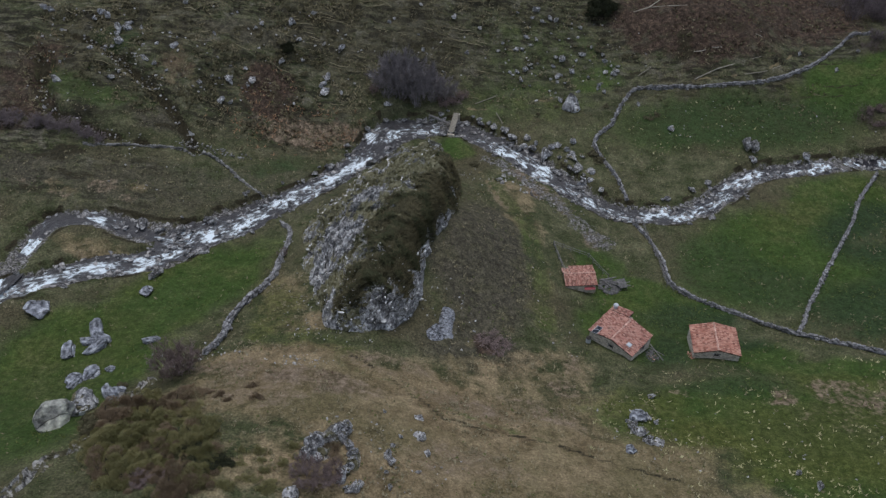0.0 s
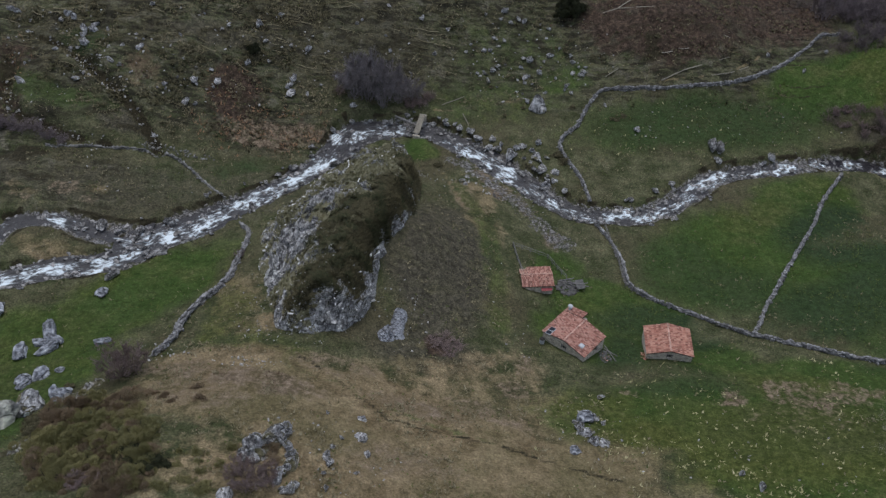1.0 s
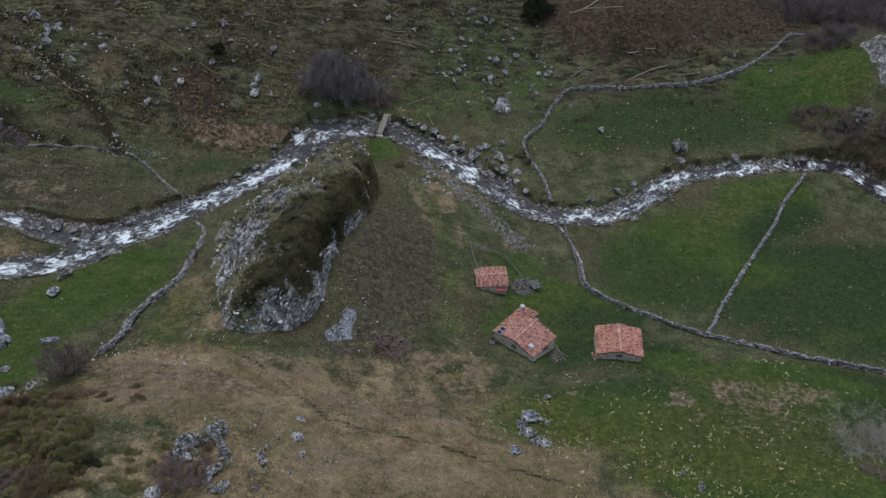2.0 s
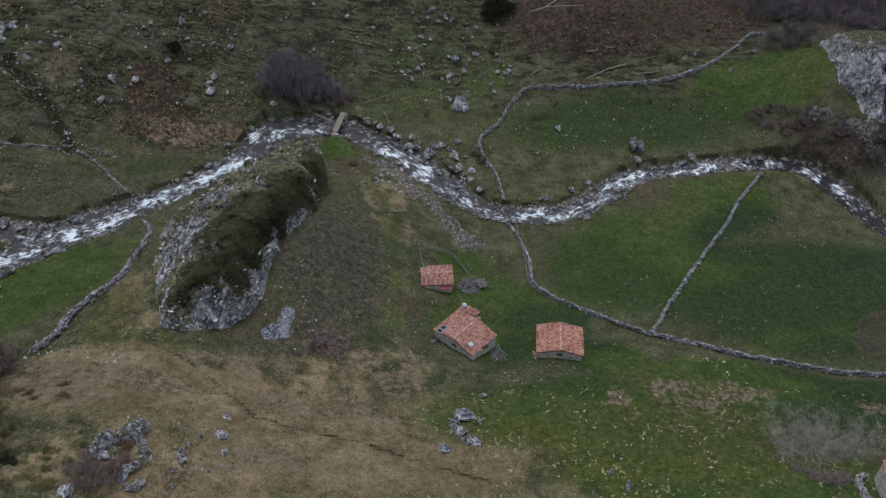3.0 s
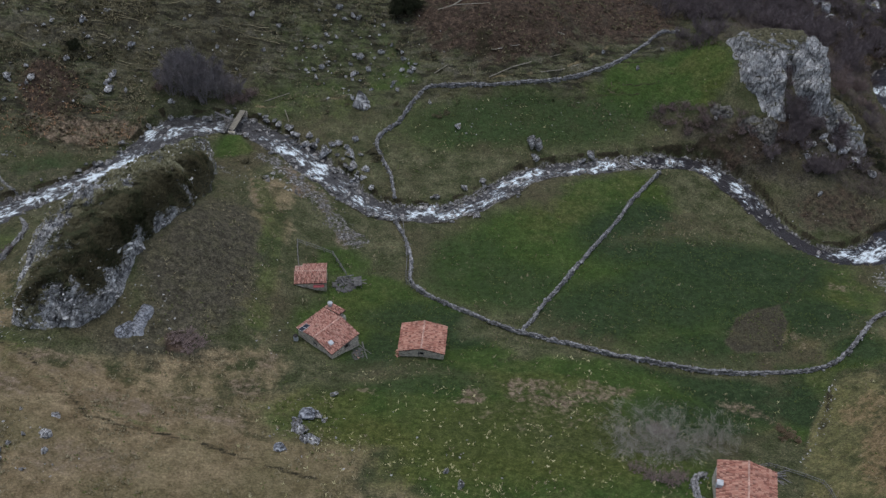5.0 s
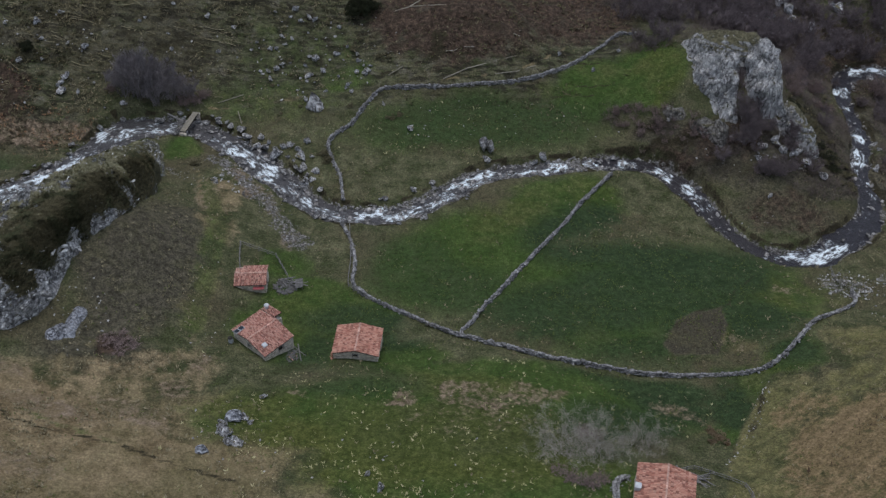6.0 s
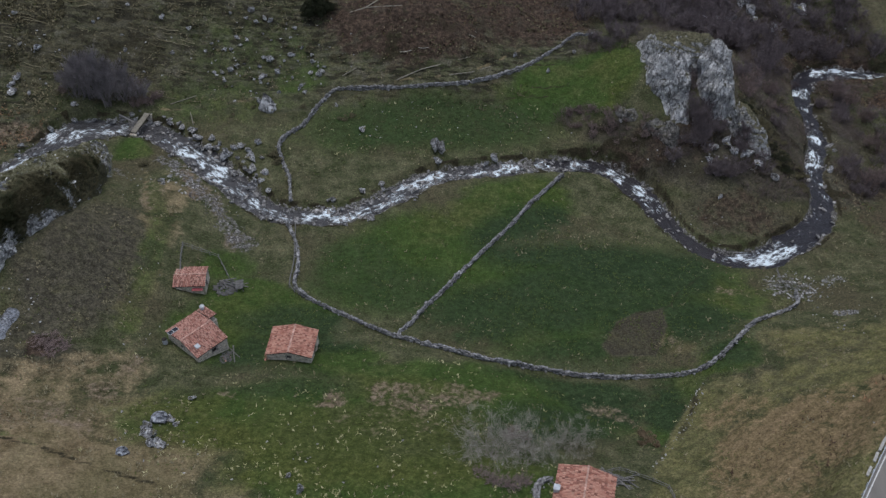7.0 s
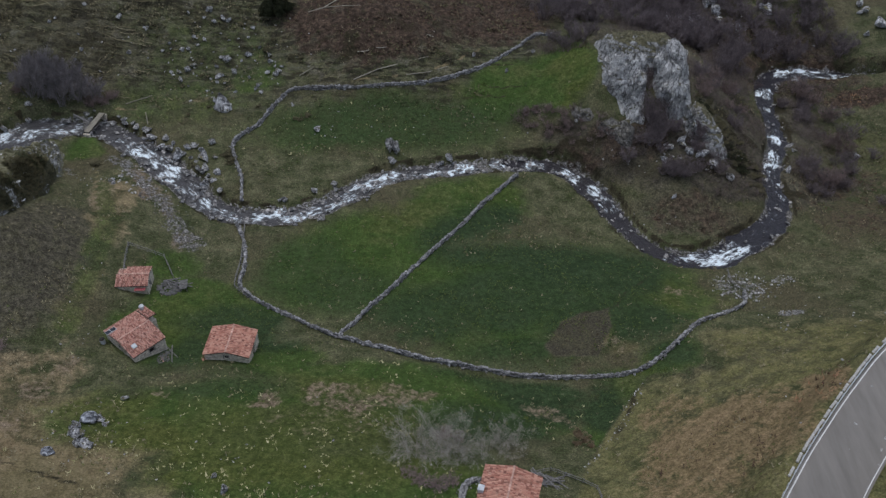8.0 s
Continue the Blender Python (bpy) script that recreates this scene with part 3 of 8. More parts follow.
DEEP = [(-52, 72, 12, 12, 0, 0.3), (-44, 92, 14, 9, 40, 0.2), (95, 86, 9, 7, 0, 0.9), (42, 101, 9, 6, 0, 0.75), (112, 104, 8, 7, 40, 0.9), (113, 95, 5, 5, 40, 0.8), (-66, 149.5, 16, 5, -22, 0.35), (-30, 138, 8, 4, 30, 0.7), (66, 161, 30, 9, 8, 0.65), (50, 118, 10, 10, 0, 0.5), (-63, 164, 7, 5, 0, 0.7), (66, 76, 26, 9, 0, 0.3), (90, 92, 16, 4, 0, 0.8), (84, 78, 12, 7, 0, 0.8), (44, 86, 12, 4, 0, 0.6), (108, 120, 14, 9, 30, 0.9), (104, 108, 12, 7, 30, 0.8), (90, 112, 18, 10, 20, 0.8), (101.5, 85.5, 4.5, 6, 0, 1), (92, 88, 12, 3, 0, 0.8), (85, 128, 14, 10, 30, 1), (73, 105, 16, 8, 20, 0.8), (49, 99, 7, 6, 0, 0.9), (98, 122, 14, 10, 0, 1), (60, 112, 10, 8, 0, 0.6), (96, 98, 18, 5, 0, 0.7), (36, 91, 4, 7, 0, 0.8)]
BARE_SOIL = [(106, 99.2, 1.6, 3.2, 0, 0.42), (93.2, 83.6, 4, 2.0, -40, 0.45), (119, 115.2, 4, 1.8, -10, 0.4), (-65, 123.2, 2.0, 1.6, 0, 0.5), (-58, 125.4, 3.0, 2.0, 10, 0.5), (-53, 123.2, 2.4, 1.2, 0, 0.45), (-70, 125.5, 2.0, 1.4, 0, 0.4), (-22, 72, 8, 5, -20, 0.45), (-26, 78, 6, 2.5, -20, 0.5), (4, 62, 8, 4, 0, 0.4), (-24, 149, 14, 4.5, 8, 0.6), (17.5, 138, 2.5, 8, 25, 0.6), (127, 77.4, 3.4, 5.6, -35, 0.7), (21.5, 134.5, 2.0, 9, 28, 0.55), (29.5, 123, 3, 2.5, 0, 0.5), (12, 132, 2.5, 8, 10, 0.35), (-15, 74, 9, 4, -10, 0.6), (-6, 80, 8, 2.5, -20, 0.4), (16, 74, 8, 3, -20, 0.45), (49.5, 81.5, 3.4, 2.2, 20, 0.65), (61, 82, 7, 2.6, -8, 0.52), (60, 85.4, 5, 2.0, 0, 0.5), (68, 83, 5.5, 2.4, 8, 0.5), (72, 86, 5, 1.6, -10, 0.45), (36.5, 82.5, 2.5, 1.0, 0, 0.6), (19, 81, 2.4, 2.2, 0, 0.6), (20, 87, 1.8, 4, 0, 0.45), (114, 73.5, 11, 7, 30, 0.78), (120, 72, 6, 10, -35, 0.7), (108, 66, 7, 7, 0, 0.66), (110, 81, 6, 4, 35, 0.55), (-30, 92, 1.5, 3, 0, 0.3), (4, 73, 8, 2.5, -10, 0.5), (60, 77, 10, 3, 0, 0.3)]
LUSH = [(-52, 73, 12, 14, 0, 0.9), (36, 107, 9, 7, 0, 1), (45, 103, 6, 5, 0, 1), (30, 116, 5, 5, 0, 0.7), (113, 94, 7, 4.5, 40, 0.9), (7.0, 69.5, 8.6, 0.6, -15, 0.50), (-18.3, 87.3, 5.8, 0.6, 129, 0.45), (-10.5, 79.6, 11.5, 0.6, -37, 0.42), (-23, 92, 4, 9, 0, 0.5), (-15, 84, 9, 3, -15, 0.42), (176, 172, 7, 10, 0, 0.4), (24, 176, 16, 12, 0, 0.3), (72, 88.5, 32, 4.5, -2, 0.9), (50, 92, 9, 6, 0, 0.9), (-40, 98, 20, 9, 48, 1), (-50, 84, 14, 13, 0, 1), (62, 120, 20, 14, 30, 0.95), (94, 112, 34, 17, 8, 1), (80, 136, 16, 10, 35, 0.95),
        (66, 161, 32, 9, 8, 0.68), (20, 165, 16, 8, 0, 0.4), (92, 172, 14, 9, 20, 1), (37, 99, 14, 10, 0, 1), (50, 78, 28, 10, 5, 1), (80, 82, 22, 7, 5, 0.9),
        (4, 148, 4.5, 4, 0, 1), (62, 68, 26, 9, 0, 0.95), (-66, 149.5, 15, 4.2, -22, 0.55), (-63, 164, 6, 4, 0, 0.5), (36, 172, 6, 5, 0, 0.5), (102.5, 173, 8, 10, 0, 0.95), (-30, 138, 6, 3, 30, 0.5), (104, 82, 7, 12, 0, 0.8)]
DRY = [(-22.5, 96, 4.5, 8, 0, 0.55), (-18, 89, 6, 3, 0, 0.55), (58, 84.5, 9, 4.5, -10, 0.75), (67, 84, 8, 3.5, 0, 0.65), (-52, 157, 5, 5, 0, 0.38), (93.6, 82.6, 5.0, 3.8, -50, 0.7), (70, 86, 6, 2.2, -10, 0.8), (22, 63, 14, 9, 0, 1), (-57, 110.5, 7, 3, -15, 0.6), (15.5, 128, 4, 13, 12, 0.55), (18, 104, 3, 12, 0, 0.45), (45, 84, 14, 3, -5, 0.35), (70, 80, 12, 3, 0, 0.35), (-4, 70, 30, 11, -8, 1), (18, 65, 20, 8, -15, 1), (-16, 79, 16, 5, -12, 0.9), (4, 57, 30, 8, 0, 0.9), (61, 83, 9, 4, -10, 0.75),
       (72, 78, 8, 3, 0, 0.6), (-65, 124.5, 3, 2, 0, 0.5), (-53, 126, 3, 2, 0, 0.5), (93.5, 83.1, 5.5, 3.0, -30, 1), (105.9, 98.3, 3.5, 2.5, 30, 0.7), (111, 113.3, 3, 2, 40, 0.4), (119, 115.2, 4.2, 2.2, -10, 0.7), (106.0, 99.0, 2.6, 3.4, 0, 0.6), (18, 84, 6, 8, 0, 0.5), (120, 108, 9, 5, 20, 0.45), (60, 60, 30, 7, 0, 0.5), (26, 72, 14, 10, -20, 0.7), (10, 80, 10, 8, 0, 0.6), (16, 60, 16, 10, 0, 1), (74, 84, 8, 3, 0, 0.6)]
RUST = [(182, 192.5, 14, 4, 0, 0.9), (-13, 75.5, 3, 2.2, 0, 0.55), (9, 88.5, 2.4, 2.4, 0, 0.9), (-25, 149, 14, 5, 8, 0.5), (58, 186, 22, 12, 0, 0.9), (88, 197, 18, 12, 20, 0.9), (113, 69, 6, 11, -20, 0.45), (127.2, 77.6, 3.4, 5.6, -35, 0.5),
        (125, 138, 9, 6, 0, 0.55), (168, 150, 20, 18, 0, 0.5), (158, 206, 30, 18, 0, 0.8), (-78, 150, 8, 14, 0, 0.7), (-34, 157, 7, 8, 0, 0.85), (-52, 158, 5, 4, 0, 0.4), (112, 154, 14, 5, 0, 0.7)]
BROWN = [(105.5, 157.4, 9, 3.6, -22, 1), (152, 154, 9, 9, 0, 1), (160, 178, 8, 15, 0, 1), (146, 172, 5, 16, 0, 0.9), (158, 158, 8, 7, 0, 0.8), (141, 151, 8, 8, 0, 1), (133, 147, 8, 4, 0, 1), (-54, 142.5, 6, 2.5, -25, 0.9), (-38, 171, 14, 3, 0, 0.8), (-71, 129, 9, 5, 0, 0.8), (-56, 127, 10, 5, 0, 0.6), (9, 107, 9, 20, -8, 1), (6, 86, 10, 6, 0, 0.8), (-10, 172, 36, 14, 5, 0.35), (-20, 130, 30, 10, 0, 0.5), (130, 150, 12, 8, 0, 0.8), (128, 185, 22, 25, 0, 0.9), (122, 151, 18, 7, 0, 1), (140, 168, 12, 16, 0, 0.9), (126, 139, 13, 8, 0, 0.6), (128, 92, 10, 5, 20, 0.7), (118, 84, 7, 8, 0, 0.6), (-46, 126, 16, 9, 0, 0.5)]
SOGGY = [(94.7, 102.0), (97.4, 105.5), (101.5, 107.5), (105.8, 108.9), (104.2, 100.4), (102.0, 96.6), (95.0, 96.4), (93.4, 98.8)]
GRAVEL = [(130.5, 117.5, 5.0, 5.4, 0, 0.55), (31, 121.6, 3.0, 1.6, 0, 0.6), (135.6, 106.2, 2.6, 1.2, 10, 0.95), (139.1, 119.5, 2.2, 1.6, 0, 0.55), (4, 139, 3, 1.2, -30, 0.55)]


# bed of cobbles beside the stream, a seep in the field, a gully at the slope's foot, dark peaty turf with the shade
# below the cliff painted in
BED = [(11.5, 146.0), (13.4, 143.0), (17.5, 138.5), (22.1, 133.0), (25.8, 128.0), (28.5, 123.6), (32.4, 122.0)]
STEEP = [(105.5, 157.4, 8.5, 3.2, -22, 1), (113, 154, 6, 4, -20, 1), (97, 163, 3.5, 2, -30, 0.8)]
SEEP = [(95.7, 102.7), (98.4, 106.0), (102.0, 107.8), (106.6, 109.1), (108.8, 113.2), (112.6, 117.4), (114.7, 120.0)]
GULLY = [(107.0, 89.0), (104.8, 84.0), (102.6, 79.8), (100.5, 76.9), (98.3, 74.5), (96.6, 71.4), (95.3, 69.5)]
PEAT_SHADE = [(-71.5, 123.6, 4, 2, -10, 0.6), (-62.7, 128.9, 5, 1.6, -8, 0.6), (-48, 130, 4, 1.4, -10, 0.55), (-68, 132.8, 6, 1.6, -6, 0.7), (-72, 116.6, 3, 2, 0, 0.6), (-56, 119.6, 5, 1.2, -15, 0.6), (152, 155, 7, 8, 0, 0.8), (134, 150, 8, 6, 0, 0.8), (144, 168, 6, 18, 0, 0.9), (159, 182, 6, 12, 0, 0.75), (162, 196, 8, 4, 0, 0.6), (-46, 172.5, 14, 2.5, 4, 0.75), (-28, 175.5, 8, 3, 10, 0.7), (-6, 176, 16, 3, 4, 0.5), (-82, 160, 4, 7, 0, 0.6), (-54, 141.3, 6, 2, -20, 0.7), (52, 178, 12, 4, 20, 0.75), (62, 183, 14, 5, 20, 0.5), (118, 150, 16, 4, 0, 0.5), (135, 149, 8, 5, 0, 0.6), (-64, 131, 6, 1.5, 0, 0.5), (105.5, 157.0, 9, 3.2, -22, 0.85), (46, 175, 7, 4, 10, 0.8), (137, 158, 6, 11, 10, 0.85), (131, 151, 7, 4, 0, 0.7)]
DITCHES = [[(-73.0, 165.0), (-66.5, 161.3), (-62.1, 158.1), (-57.0, 153.6), (-51.2, 147.9), (-46.3, 140.9), (-44.8, 138.1)], [(-84.4, 164.0), (-77.0, 155.7), (-75.9, 149.5), (-71.5, 143.0), (-62.9, 139.5), (-54.1, 137.8)]]
TRACKS = [[(56.2, 170.4), (64.8, 171.6), (73.7, 174.6), (86.6, 186.0)], [(7.4, 161.3), (12.3, 162.4), (18.4, 164.3), (25.8, 166.1)], [(9.2, 140.0), (10.8, 134.0), (13.0, 126.0)]]


def ground():
    inner_x, inner_y = np.arange(-82, 184, 0.58), np.arange(42, 236, 0.58)
    far = 3.0 * (np.cumsum(1.42 ** np.arange(16)))
    xs, ys = np.r_[-82 - far[::-1], inner_x, inner_x[-1] + far], np.r_[42 - far[::-1], inner_y, inner_y[-1] + far]
    x, y = np.meshgrid(xs, ys)
    z = height(x, y)
    # ragged edges for all that grows in patches
    wx = x + 1.7 * grain(x, y, 21, 8, 2) + 0.7 * grain(x, y, 23, 2.0, 2)
    wy = y + 1.7 * grain(x, y, 25, 8, 2) + 0.7 * grain(x, y, 27, 2.0, 2)
    lush = spots(wx, wy, LUSH)
    calm = 1 - 0.7 * lush
    on_road = 1 - ease((nearest(ROADLINE, x, y)[0] - 5) / 2)
    wild = np.maximum(ease((y - 158) / 15), ease((y - 138) / 12) * ease((-8 - x) / 14)) + np.maximum(ease((-60 - x) / 10) * ease((y - 118) / 8), 0.8 * spots(x, y, [(-58, 127, 18, 8, 0, 1)]))
    wild = wild * (1 - 0.8 * ease((x - 92) / 20))
    z = z + (1 - on_road) * calm * (0.26 * grain(x, y, 0, 7, 2) + 0.2 * grain(x, y, 5, 1.7, 2) * (1 + 0.8 * wild) + 0.22 * wild * grain(x * 0.35, y, 9, 2.2, 2))
    # sheep terraces: narrow steps that follow the slope
    phase = (y + 2.4 * grain(x * 0.3, y, 61, 9, 2) + 0.9 * grain(x, y, 64, 3.0, 2)) / 2.9
    part_way = phase - np.floor(phase)
    tread = np.clip(wild, 0, 1) * ease((y - 150) / 14) * ease(0.35 + 1.1 * grain(x, y, 65, 15, 2))
    z = z + (1 - on_road) * 0.34 * tread * (ease(part_way / 0.8) - part_way)
    riser_shade = tread * np.exp(-(((part_way - 0.86) / 0.13) ** 2)) * ease(0.45 + 1.3 * grain(x * 0.3, y, 63, 4, 2))
    count_y, count_x = x.shape
    me = bpy.data.meshes.new("ground")
    k = (np.arange(count_y - 1)[:, None] * count_x + np.arange(count_x - 1)).ravel()
    faces = np.stack([k, k + 1, k + count_x + 1, k + count_x], 1)
    me.vertices.add(x.size)
    me.vertices.foreach_set("co", np.stack([x, y, z], -1).ravel())
    me.loops.add(faces.size)
    me.loops.foreach_set("vertex_index", faces.ravel())
    me.polygons.add(len(faces))
    me.polygons.foreach_set("loop_start", np.arange(0, faces.size, 4))
    me.polygons.foreach_set("use_smooth", np.ones(len(faces), bool))
    me.update()
    shore, soil_or_shade = np.zeros(x.shape), np.zeros(x.shape)
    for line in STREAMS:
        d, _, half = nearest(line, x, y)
        # dark earth and undercut shade along the banks, both put into the colour
        soil_or_shade = np.maximum(soil_or_shade, 1 - ease(np.abs(d - half - 0.7) / 0.9))
        shore = np.maximum(shore, 1 - ease((d - half + 0.2) / 0.9))
    stones = np.maximum(np.maximum(spots(x, y, GRAVEL), 0.75 * shore), 0.62 * trail(wx, wy, BED, 2.0))
    rut_or_shade = 0.72 * ease(1.0 + 0.8 * grain(x, y, 18, 3.0, 2)) * trail(x, y, [(-14.7, 83.3), (-9.4, 80.2), (-4.3, 75.6), (1.8, 69.9), (8.0, 69.1), (15.8, 67.8), (19.8, 66.5), (26.2, 64.5), (31.6, 63.2)], 0.42)
    rut_or_shade = np.maximum(rut_or_shade, 0.95 * soil_or_shade * ease(0.6 + 1.1 * grain(x, y, 12, 2.5, 2)))
    lush = np.maximum(lush, 0.5 * trail(x, y, [(11.7, 135.1), (16.8, 121.8), (17.7, 108.8), (18.0, 96.0)], 2.2))
    rim = 1 - ease((nearest(np.array(WALLS["field"]), x, y)[0] - 1) / 1.2)
    for line in DITCHES:
        rut_or_shade = np.maximum(rut_or_shade, 1.1 * trail(x, y, line, 1.2) * ease(0.9 + grain(x, y, 16, 2.0, 2)))
    rut_or_shade = np.maximum(rut_or_shade, spots(wx, wy, PEAT_SHADE) * ease(0.55 + 1.3 * grain(x * 0.4, y, 41, 2.5, 3)))
    pale = np.zeros(x.shape)
    for line in TRACKS:
        pale = np.maximum(pale, 0.8 * trail(x, y, line, 0.26) * ease(0.75 + grain(x, y, 14, 3.0, 2)))
    # shade lines of the terrace steps, painted dark along their risers
    rut_or_shade = np.maximum(rut_or_shade, 0.9 * riser_shade)
    wet = inside(x + 0.5 * grain(x, y, 71, 2.0, 2), y + 0.5 * grain(x, y, 73, 2.0, 2), SOGGY, 0.5)
    far_side = np.interp(y, [60, 71.3, 79.8, 88.8, 95.8, 110], [92, 96.2, 100.8, 107, 114.2, 128])
    slope = ease((x - far_side + 0.4) / 1.2) * (1 - ease((y - 98) / 8)) * (1 - ease((x - 150) / 20))
    slope = slope * (1 - 0.8 * spots(wx, wy, [(114, 93.5, 7, 5, 40, 1)]))
    lush = lush * (1 - wet) * (1 - slope) * (1 - spots(wx, wy, STEEP))
    edge_line = trail(x, y, GULLY, 0.6)
    rut_or_shade = np.maximum(rut_or_shade, 0.6 * trail(x, y, SEEP, 0.35) * ease(0.9 + grain(x, y, 29, 3.0, 2)))
    rut_or_shade = np.maximum(rut_or_shade, 0.65 * edge_line * ease(0.7 + grain(x, y, 15, 3.0, 2)))
    rut_or_shade = np.maximum(rut_or_shade, np.maximum(0.45 * wet, 0.45 * trail(x, y, [(101.0, 71.3), (107.0, 75.6), (113.1, 80.5)], 0.35)))
    for name, one in (("cover", (np.clip(lush - pale, 0, 1), np.maximum(np.maximum(spots(wx, wy, DRY), pale), 0.62 * slope), spots(wx, wy, RUST))), ("cover_three", (spots(wx, wy, YELLOW), spots(wx, wy, DEEP), spots(wx, wy, BARE_SOIL))), ("cover_two", (np.maximum(spots(wx, wy, BROWN), wet), stones, rut_or_shade + 0.25 * rim))):
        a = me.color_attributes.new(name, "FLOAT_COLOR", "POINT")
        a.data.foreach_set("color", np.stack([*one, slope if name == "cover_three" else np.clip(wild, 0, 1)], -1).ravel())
    me.materials.append(MAT["pasture"])
    return tagged(new("ground", me), "grassy valley floor and slopes of rough winter pasture", "ground", kind="structure")


# dry stone walls: x, y, base level unused, half thickness
WALLS = dict(
    field=[(37.9, 128.8, 0, 0.26), (39.9, 124.6, 0, 0.26), (41.3, 117.4, 0, 0.28), (41.7, 111.1, 0, 0.26), (46.5, 106.8, 0, 0.22), (52.4, 103.3, 0, 0.22), (60.1, 98.8, 0, 0.26), (67.4, 96.2, 0, 0.26), (74.5, 93.9, 0, 0.26), (81.6, 92.8, 0, 0.26),
           (88.8, 92.2, 0, 0.28), (96.0, 92.0, 0, 0.28), (102.0, 91.6, 0, 0.28), (107.1, 91.9, 0, 0.28), (111.2, 94.5, 0, 0.28), (115.2, 98.9, 0, 0.28), (119.7, 104.0, 0, 0.26), (124.6, 106.9, 0, 0.22), (128.8, 110.1, 0, 0.22), (130.6, 115.0, 0, 0.20)],
    divider=[(60.2, 99.7, 0, 0.22), (63.8, 106.0, 0, 0.22), (68.8, 113.8, 0, 0.26), (74.2, 121.8, 0, 0.26), (80.0, 130.6, 0, 0.26), (85.3, 139.9, 0, 0.26), (92.0, 148.6, 0, 0.22)],
    upper=[(101.1, 189.2, 0, 0.22), (97.3, 189.4, 0, 0.26), (92.3, 184.5, 0, 0.28), (87.5, 180.5, 0, 0.31), (81.4, 176.2, 0, 0.31), (73.7, 172.1, 0, 0.28), (66.2, 169.8, 0, 0.26), (56.3, 168.6, 0, 0.22), (46.5, 168.7, 0, 0.26), (42.9, 167.7, 0, 0.28), (40.1, 163.8, 0, 0.31), (37.5, 158.8, 0, 0.31), (33.8, 154.4, 0, 0.34), (33.2, 150.9, 0, 0.31), (36.1, 143.3, 0, 0.22), (37.7, 135.9, 0, 0.20)],
    meadow=[(-26.0, 118.2, 0, 0.22), (-24.0, 114.7, 0, 0.36), (-24.6, 106.3, 0, 0.5), (-25.3, 101.6, 0, 0.5), (-28.5, 95.0, 0, 0.42), (-29.7, 90.5, 0, 0.5), (-29.6, 86.6, 0, 0.48), (-31.0, 82.2, 0, 0.4)],
    ruined=[(-64.1, 135.9, 0, 0.17), (-57.0, 135.7, 0, 0.20), (-49.1, 136.8, 0, 0.22), (-42.1, 136.9, 0, 0.22), (-38.7, 134.8, 0, 0.26), (-33.9, 130.2, 0, 0.22), (-30.5, 127.6, 0, 0.22)],
)
ground()


# ---- building blocks ----
def part(name, bm, mat, parent=None, label="", smooth=False):
    me = bpy.data.meshes.new(name)
    bm.normal_update()
    bm.to_mesh(me)
    bm.free()
    me.materials.append(MAT[mat])
    if smooth:
        me.polygons.foreach_set("use_smooth", np.ones(len(me.polygons), bool))
    ob = new(name, me)
    if parent:
        ob.parent = parent
    return tagged(ob, label)


def soup(name, verts, faces, mat, parent=None, smooth=False):
    me = bpy.data.meshes.new(name)
    me.from_pydata([tuple(v) for v in verts] if not isinstance(verts, np.ndarray) else verts.tolist(), [], faces if not isinstance(faces, np.ndarray) else faces.tolist())
    me.materials.append(MAT[mat])
    if smooth:
        me.polygons.foreach_set("use_smooth", np.ones(len(me.polygons), bool))
    ob = new(name, me)
    if parent:
        ob.parent = parent
    return ob


def thing(name, x, y, z, turn=0.0):
    """An empty at a thing's base."""
    ob = new(name)
    ob.empty_display_size = 0.3
    ob.matrix_basis = pose(x, y, z, 0, 0, turn)
    return ob


def box(bm, x0, x1, y0, y1, z0, z1, m=None, soft=0.0):
    v = [Vector(((x1 if i & 1 else x0), (y1 if i & 2 else y0), (z1 if i & 4 else z0))) for i in range(8)]
    vs = [bm.verts.new(m @ p if m else p) for p in v]
    fs = [bm.faces.new([vs[i] for i in q]) for q in ((0, 2, 3, 1), (4, 5, 7, 6), (0, 1, 5, 4), (2, 6, 7, 3), (0, 4, 6, 2), (1, 3, 7, 5))]
    if soft:
        bmesh.ops.bevel(bm, geom=list({e for f in fs for e in f.edges}), offset=soft, segments=1, affect="EDGES")


def beam(bm, a, b, r, sides=5):
    """A rough round pole from a to b."""
    a, b = Vector(a), Vector(b)
    q = (b - a).to_track_quat("Z", "Y")
    rings = []
    for p, k in ((a, 1.0), ((a + b) / 2 + Vector((random.uniform(-1, 1), random.uniform(-1, 1), 0)) * r * 0.5, 0.95), (b, 0.85)):
        rings.append([bm.verts.new(p + q @ Vector((math.cos(t) * r * k, math.sin(t) * r * k, 0))) for t in np.linspace(0, 2 * math.pi, sides, endpoint=False)])
    for u, w in zip(rings, rings[1:]):
        for i in range(sides):
            bm.faces.new((u[i], u[(i + 1) % sides], w[(i + 1) % sides], w[i]))
    bm.faces.new(rings[0][::-1])
    bm.faces.new(rings[-1])


